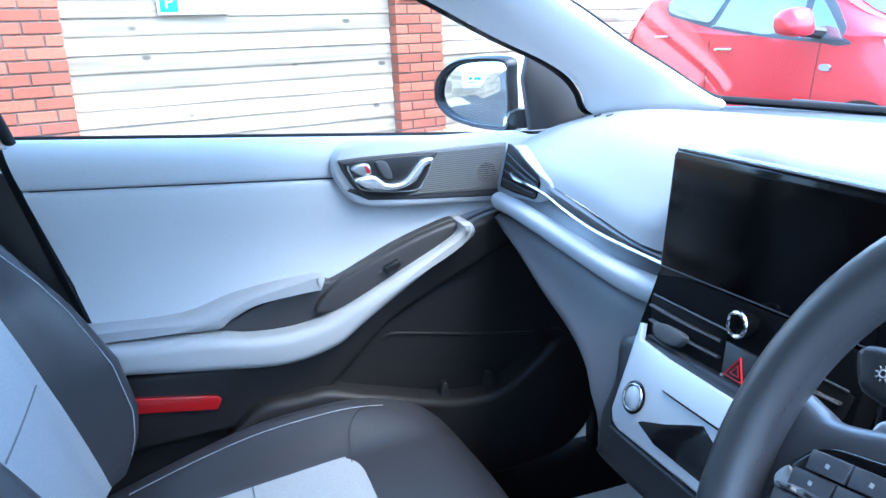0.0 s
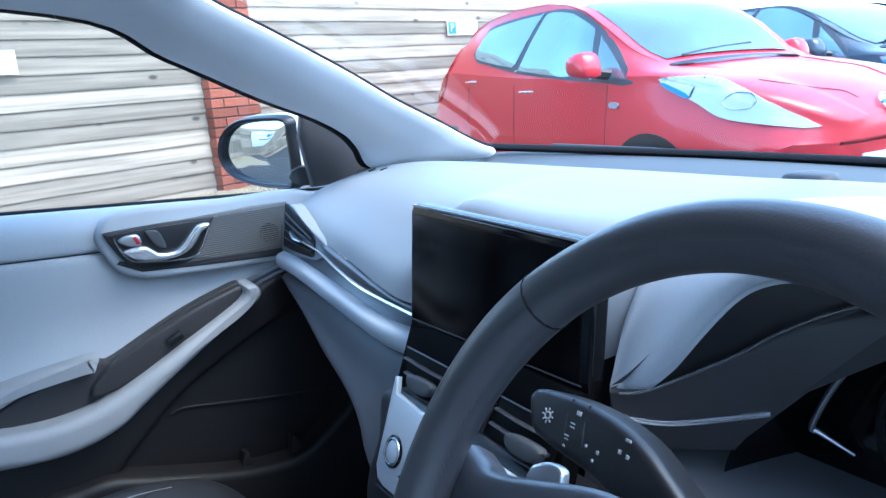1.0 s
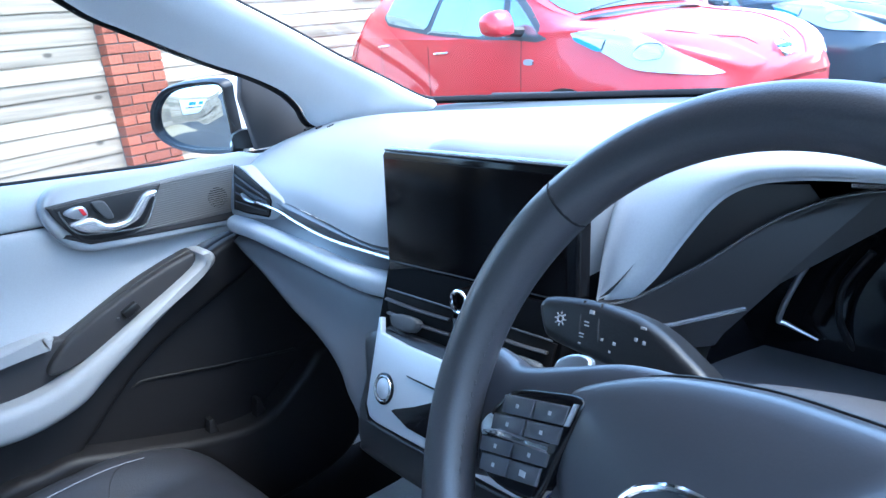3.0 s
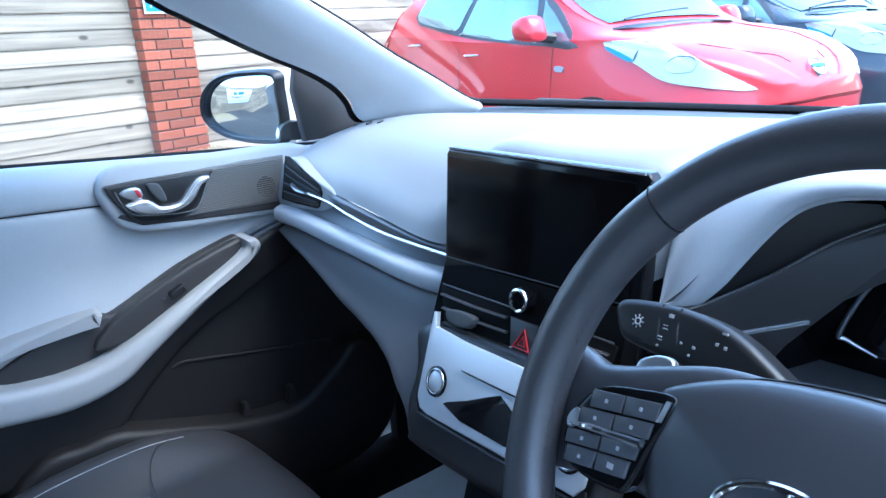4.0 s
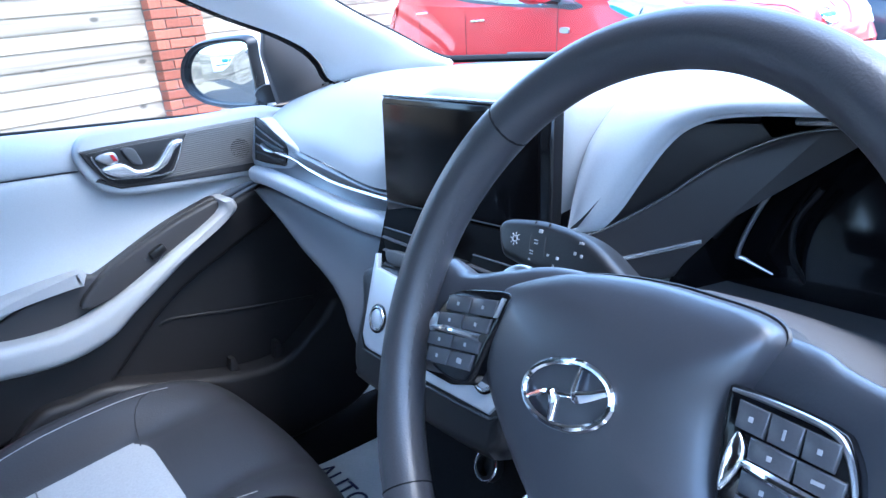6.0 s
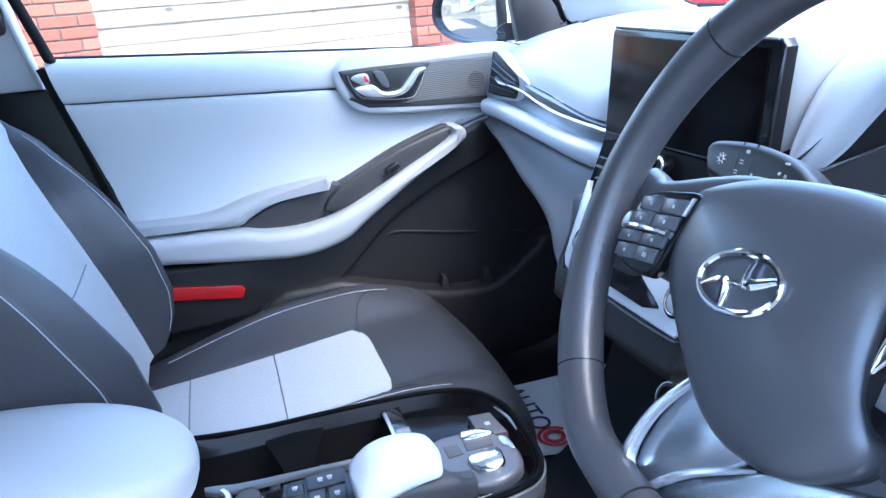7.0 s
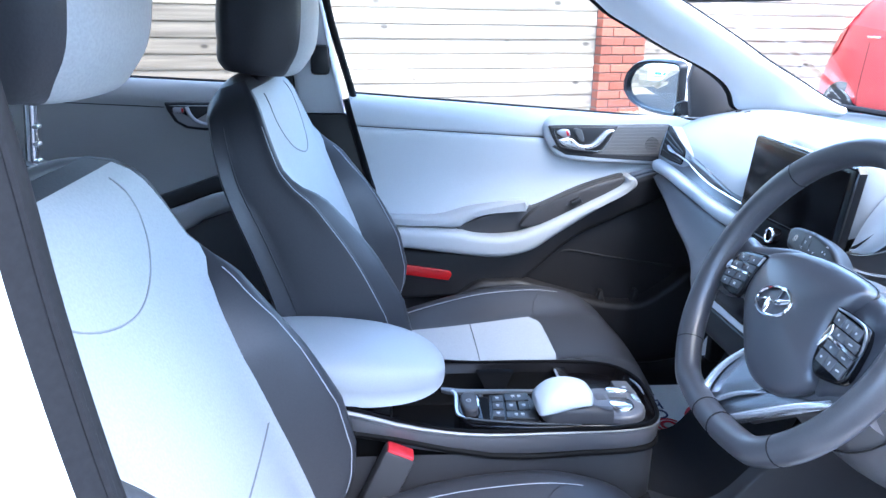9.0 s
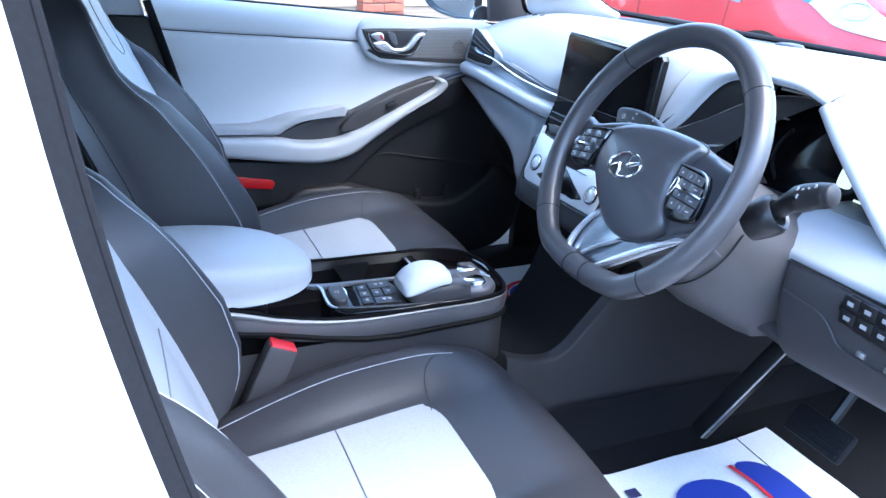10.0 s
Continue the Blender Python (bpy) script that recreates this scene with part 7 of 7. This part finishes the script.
# ---- cars outside ----
def build_car(label, paint, origin, yaw, roof=1.0, name="parked_car"):
    """A parked hatchback; s runs from the nose to the tail, v to its left, z up."""
    T = Matrix.Translation(origin) @ pose(0, 0, 0, 0, 0, yaw)
    W = lambda s, v, z: T @ Vector((v, s, z))
    car = thing(name, label, "car", "parked cars")
    # s, half width low, mid, shoulder, shoulder height, glass-side half width, roof half width, top height
    sec = [(0.00, 0.34, 0.42, 0.36, 0.72, 0.30, 0.18, 0.76), (0.06, 0.56, 0.60, 0.52, 0.79, 0.45, 0.28, 0.83), (0.20, 0.70, 0.76, 0.66, 0.865, 0.57, 0.36, 0.92),
           (0.45, 0.78, 0.845, 0.76, 0.955, 0.67, 0.42, 1.005), (0.80, 0.82, 0.885, 0.80, 1.025, 0.70, 0.45, 1.065), (1.00, 0.83, 0.885, 0.82, 1.04, 0.76, 0.56, 1.085), (1.20, 0.83, 0.885, 0.83, 1.045, 0.785, 0.67, 1.195),
           (1.42, 0.83, 0.885, 0.84, 1.05, 0.785, 0.69, 1.355), (1.66, 0.83, 0.885, 0.845, 1.055, 0.78, 0.675, 1.49), (1.90, 0.83, 0.885, 0.85, 1.07, 0.77, 0.645, 1.56), (2.16, 0.83, 0.885, 0.85, 1.08, 0.755, 0.62, 1.595), (2.6, 0.83, 0.885, 0.85, 1.11, 0.75, 0.61, 1.60),
           (3.0, 0.83, 0.885, 0.845, 1.14, 0.74, 0.59, 1.565), (3.25, 0.82, 0.88, 0.835, 1.16, 0.72, 0.57, 1.52), (3.42, 0.81, 0.87, 0.82, 1.16, 0.70, 0.54, 1.465), (3.52, 0.80, 0.86, 0.80, 1.12, 0.68, 0.52, 1.33), (3.66, 0.79, 0.85, 0.78, 1.02, 0.64, 0.47, 1.12), (3.80, 0.76, 0.83, 0.74, 0.92, 0.57, 0.42, 0.99), (3.92, 0.62, 0.72, 0.62, 0.80, 0.50, 0.32, 0.86)]

    def profile(s):
        c = [np.interp(s, [q[0] for q in sec], [q[k] for q in sec]) for k in range(1, 8)]
        lo, mi, sh, zs, g, rf, zt = (float(q) for q in c)
        if zt > 1.1:
            zt = 1.1 + (zt - 1.1) * roof
        zb = 0.24 if 0.15 < s < 3.8 else 0.34
        return [(0, zb), (lo * 0.8, zb), (lo, zb + 0.05), (mi, zb + 0.28), (mi, 0.62 + (zs - 0.75) * 0.3), (sh + 0.012, zs - 0.05), (sh, zs), (g, zs + (zt - zs) * 0.52), (rf + 0.03, zt - 0.045 * min(1, (zt - zs) * 4)), (rf, zt - 0.015), (rf * 0.5, zt), (0, zt + 0.005)]

    S = sorted(set(list(np.linspace(0, 3.92, 48)) + [0.03, 0.10]))
    fine = [cr(profile(s), 3) for s in S]
    rows = [[W(s, v, z) for v, z in f] + [W(s, -v, z) for v, z in f[-2:0:-1]] for s, f in zip(S, fine)]
    part("body", skin(rows, True, True), paint, car)

    def side(s, z):
        """Half width of the body side at a height."""
        pr = cr(profile(s), 3)[6:28]
        return float(np.interp(z, np.maximum.accumulate([p[1] for p in pr]), [p[0] for p in pr]))

    def panel(nm, pts, mat, out=0.006, both=True, lab="", res=0.06):
        """A patch that lies on the body side, outline in (s, z)."""
        o = cr(pts, 4, True)
        s0, s1 = min(p[0] for p in o), max(p[0] for p in o)
        for sg in ((-1, 1) if both else (-1,)):
            rows = []
            for s in np.linspace(s0 + 1e-3, s1 - 1e-3, 22):
                cut = []
                for p, q in zip(o, o[1:] + o[:1]):
                    if (p[0] - s) * (q[0] - s) <= 0 and p[0] != q[0]:
                        cut.append(p[1] + (q[1] - p[1]) * (s - p[0]) / (q[0] - p[0]))
                lo, hi = min(cut), max(cut)
                zs = [lo] + list(np.linspace(lo, hi, 9)) + [hi]
                rows.append([W(s, sg * (side(s, z) + (out if 0 < k < 10 else -0.01)), z) for k, z in enumerate(zs)])
            part(nm, skin(rows), mat, car, lab)

    panel("window_surround", [(1.08, 0.99), (1.36, 1.005), (1.73, 1.035), (2.30, 1.10), (2.75, 1.18), (3.025, 1.247), (3.005, 1.41), (2.90, 1.488), (2.47, 1.52), (2.04, 1.525), (1.77, 1.49), (1.57, 1.405), (1.34, 1.235)], SURROUND, 0.003)
    panel("rear_window", [(2.995, 1.262), (2.970, 1.40), (2.885, 1.462), (2.53, 1.494), (2.20, 1.506), (2.19, 1.498), (2.375, 1.15), (2.39, 1.146), (2.74, 1.198)], TINT, 0.008, lab="reflective side window")
    panel("front_window", [(2.315, 1.123), (2.305, 1.133), (2.14, 1.492), (2.12, 1.502), (2.03, 1.508), (1.84, 1.48), (1.67, 1.42), (1.53, 1.345), (1.52, 1.33), (1.475, 1.050), (1.485, 1.040), (1.85, 1.065)], TINT, 0.008, lab="reflective side window")
    panel("quarter_window", [(1.455, 1.275), (1.45, 1.28), (1.26, 1.125), (1.15, 1.020), (1.16, 1.013), (1.40, 1.030), (1.41, 1.04)], TINT, 0.008)
    for s in (1.30, 2.34, 3.02):
        for sg in (-1, 1):
            part("door_gap", tube([W(s, sg * (side(s, z) + 0.001), z) for z in (0.36, 0.6, 0.85, 1.02)], 0.0022, 5, 3), BLACK, car)
    for s, z in ((2.15, 0.965), (2.94, 1.060)):
        for sg in (-1, 1):
            part("door_handle", tube([W(s - 0.09, sg * (side(s, z) + 0.015), z), W(s, sg * (side(s, z) + 0.03), z), W(s + 0.09, sg * (side(s, z) + 0.015), z)], 0.014, 8, 3, flat=0.7), CHROME, car, "chrome door handle")
    # windscreen and rear glass
    for nm, s0, s1 in (("windscreen", 1.08, 1.80), ("tailgate_window", 3.45, 3.64)):
        rows = []
        for s in np.linspace(s0, s1, 9):
            pr = profile(s)
            rows.append([W(s, v, z + 0.012) for v, z in [(-pr[9][0] * 0.93, pr[9][1] - 0.004), (-pr[9][0] * 0.75, pr[9][1] + 0.008), (-pr[10][0], pr[10][1]), (0, pr[11][1]), (pr[10][0], pr[10][1]), (pr[9][0] * 0.75, pr[9][1] + 0.008), (pr[9][0] * 0.93, pr[9][1] - 0.004)]])
        part(nm, loft(rows, 1, 3), SCREENGLASS, car, "sloping tinted glass")
    part("scuttle", loft([[W(1.04 - 0.06 * (1 - (v / 0.6) ** 2) + e, v, 1.09 + 0.02 * (1 - (v / 0.6) ** 2) + e * 0.2) for v in (-0.6, -0.3, 0, 0.3, 0.6)] for e in (-0.04, 0.03)], 2, 4), BLACK, car)
    part("wiper", tube([W(1.09, -0.42, 1.135), W(1.13, -0.1, 1.165), W(1.17, 0.30, 1.185)], 0.012, 6, 4), BLACK, car)
    # lamps
    panel("headlamp", [(0.05, 0.72), (0.20, 0.745), (0.42, 0.785), (0.63, 0.885), (0.82, 0.955), (0.87, 1.0), (0.85, 1.018), (0.63, 1.012), (0.42, 0.96), (0.20, 0.84)], LAMP, 0.016, lab="clear long swept headlamp")
    panel("headlamp_lens", [(0.30, 0.835), (0.39, 0.83), (0.44, 0.865), (0.40, 0.90), (0.31, 0.875)], ALLOY, 0.022, res=0)
    for sg in (-1, 1):
        part("lamp_divider", tube([W(s_, sg * (side(s_, z_) + 0.017), z_) for s_, z_ in ((0.61, 1.005), (0.63, 0.95), (0.645, 0.90))], 0.005, 6, 4), DARKMETAL, car)
        part("lamp_bowl", tube([W(0.36 + 0.075 * math.cos(q), sg * (side(0.36 + 0.075 * math.cos(q), 0.875 + 0.045 * math.sin(q)) + 0.020), 0.875 + 0.045 * math.sin(q)) for q in (2 * math.pi * j / 12 for j in range(12))], 0.0035, 6, 2, True), ALLOY, car)
    panel("headlamp_blue", [(0.66, 0.915), (0.83, 0.985), (0.84, 0.97), (0.68, 0.90)], SIGNBLUE, 0.022, res=0)
    panel("side_repeater", [(1.19, 0.875), (1.26, 0.88), (1.26, 0.85), (1.19, 0.845)], LEGEND, 0.012, res=0)
    panel("tail_lamp", [(3.44, 1.38), (3.52, 1.15), (3.70, 0.92), (3.60, 0.92), (3.42, 1.15)], RED, 0.012)
    part("front_badge", lathe([(0.062, -0.01), (0.062, 0.014), (0.050, 0.020), (0.046, 0.014), (0.001, 0.014)], T @ pose(0, 0.03, 0.800, 50, 0, 0)), CHROME, car, "round chrome badge")
    part("badge_bar", box((-0.066, -0.011, 0.012), (0.066, 0.011, 0.024), 0.002, T @ pose(0, 0.03, 0.800, 50, 0, 0)), SIGNBLUE, car)
    def skin_top(s, v):
        """Height of the bonnet at a point of the plan."""
        pr = cr(profile(s), 3)[::-1]
        return float(np.interp(abs(v), np.maximum.accumulate([p[0] for p in pr]), [p[1] for p in pr]))

    for sg in (-1, 1):
        part("bonnet_gap", tube([W(q, sg * v, skin_top(q, v) + 0.001) for q, v in ((0.40, 0.56), (0.30, 0.46), (0.22, 0.36), (0.17, 0.26), (0.14, 0.20), (0.08, 0.17))], 0.0025, 5, 4), BLACK, car)
    part("number_plate", box((-0.26, -0.012, -0.055), (0.26, 0.0, 0.055), 0.004, T @ pose(0, -0.012, 0.50)), SIGNWHITE, car, "blank pale number plate")
    part("grille", box((-0.42, -0.01, -0.06), (0.42, 0.02, 0.06), 0.02, T @ pose(0, 0.02, 0.36)), BLACK, car)
    for sg in (-1, 1):
        mb = part("wing_mirror", loft([[W(1.36 + a * q * 1.15, sg * (0.93 + b * q * 0 + off), 1.12 + c * q) for a, b, c in ((-0.09, 0, -0.07), (0.07, 0, -0.06), (0.08, 0, 0.05), (-0.05, 0, 0.075))] for q, off in ((0.4, -0.03), (0.9, 0.0), (1.0, 0.06), (0.85, 0.13), (0.3, 0.16))], 3, 4, True, True), paint, car)
        part("mirror_foot", tube([W(1.30, sg * 0.82, 1.05), W(1.36, sg * 0.93, 1.07)], 0.035, 8, 2), BLACK, mb)
        for s in (0.91, 3.28):
            part("wheel_arch", lathe([(0.365, 0), (0.365, 0.006), (0.33, 0.008), (0.001, 0.008)], T @ pose(sg * (side(s, 0.55) - 0.003), s, 0.335, 0, sg * 90, 0), 32), BLACK, car)
            wh = part("wheel", lathe([(0.001, 0), (0.312, 0.0), (0.318, 0.02), (0.300, 0.032), (0.235, 0.034), (0.225, 0.024), (0.001, 0.022)], T @ pose(sg * (side(s, 0.55) + 0.004), s, 0.318, 0, sg * 90, 0), 32), TYRE, car)
            for k in range(5):
                g = radians(90 + 72 * k)
                part("spoke", box((-0.03, 0.03, 0.026), (0.03, 0.222, 0.038), 0.006, T @ pose(sg * (side(s, 0.55) + 0.004), s, 0.318, 0, sg * 90, 0) @ Matrix.Rotation(g, 4, "Z")), ALLOY, wh)
            part("rim", tube([T @ pose(sg * (side(s, 0.55) + 0.004), s, 0.318, 0, sg * 90, 0) @ Vector((0.222 * math.cos(q), 0.222 * math.sin(q), 0.032)) for q in (2 * math.pi * j / 24 for j in range(24))], 0.012, 6, 1, True), ALLOY, wh)
    part("roof_aerial", tube([W(3.2, 0, 1.52), W(3.35, 0, 1.58)], 0.01, 6, 1), BLACK, car)
    return car


build_car("glossy red five-door hatchback parked facing the white car", REDPAINT, (4.03, 1.58, 0), -4.0)
build_car("dark blue hatchback parked beyond the red car", DARKPAINT, (6.75, 1.75, 0), -4.0, 0.9)


# ---- signs ----
def build_sign(x, z, w=0.48, h=0.15, front=0.045):
    s = thing("parking_sign", "small white parking sign with a blue square", "sign", "parking signs")
    T = Matrix.Translation((x, FENCE(x), z)) @ pose(0, 0, 0, 0, 0, math.degrees(math.atan(0.265)))
    part("panel", box((-w / 2, -front - 0.006, -h / 2), (w / 2, -front, h / 2), 0.002, T), SIGNWHITE, s)
    sq = part("blue_square", box((-w / 2 + 0.015, -front - 0.0075, -h / 2 + 0.015), (-w / 2 + 0.135, -front - 0.0062, h / 2 - 0.015), 0, T), SIGNBLUE, s)
    lettering("P", 0.11, SIGNWHITE, T @ pose(-w / 2 + 0.075, -front - 0.0085, 0, 90, 0, 0), sq)
    for k in range(3):
        part("text_bar", box((-w / 2 + 0.16, -front - 0.0072, 0.035 - 0.035 * k), (w / 2 - 0.03 - 0.04 * k, -front - 0.0062, 0.043 - 0.035 * k), 0, T), PALEINK, s)


build_sign(-0.10, 1.42)
build_sign(1.66, 1.50, front=0.13)
build_sign(4.36, 1.61)


def build_banner():
    s = thing("white_banner", "large white sign board with teal print on the fence", "sign")
    x = -6.0
    T = Matrix.Translation((x, FENCE(x), 1.30)) @ pose(0, 0, 0, 0, 0, math.degrees(math.atan(0.265)))
    part("board", box((-0.75, -0.06, -0.45), (0.75, -0.045, 0.45), 0.003, T), SIGNWHITE, s)
    for k in range(2):
        part("print_bar", box((-0.45 + 0.35 * k, -0.063, 0.10), (-0.2 + 0.35 * k, -0.061, 0.30), 0, T), SIGNBLUE, s)
    part("print_bar", box((-0.4, -0.063, -0.08), (0.4, -0.061, -0.02), 0, T), DARKINK, s)


build_banner()


def build_bounce_wall():
    """An unseen plain wall behind the camera, added to bounce light into the cabin."""
    w = thing("bounce_wall", "unseen plain cream wall added to bounce light into the cabin", "wall", kind="structure")
    part("wall", box((-20, -5.6, 0), (20, -5.3, 3.0)), BOUNCEWALL, w)


build_bounce_wall()
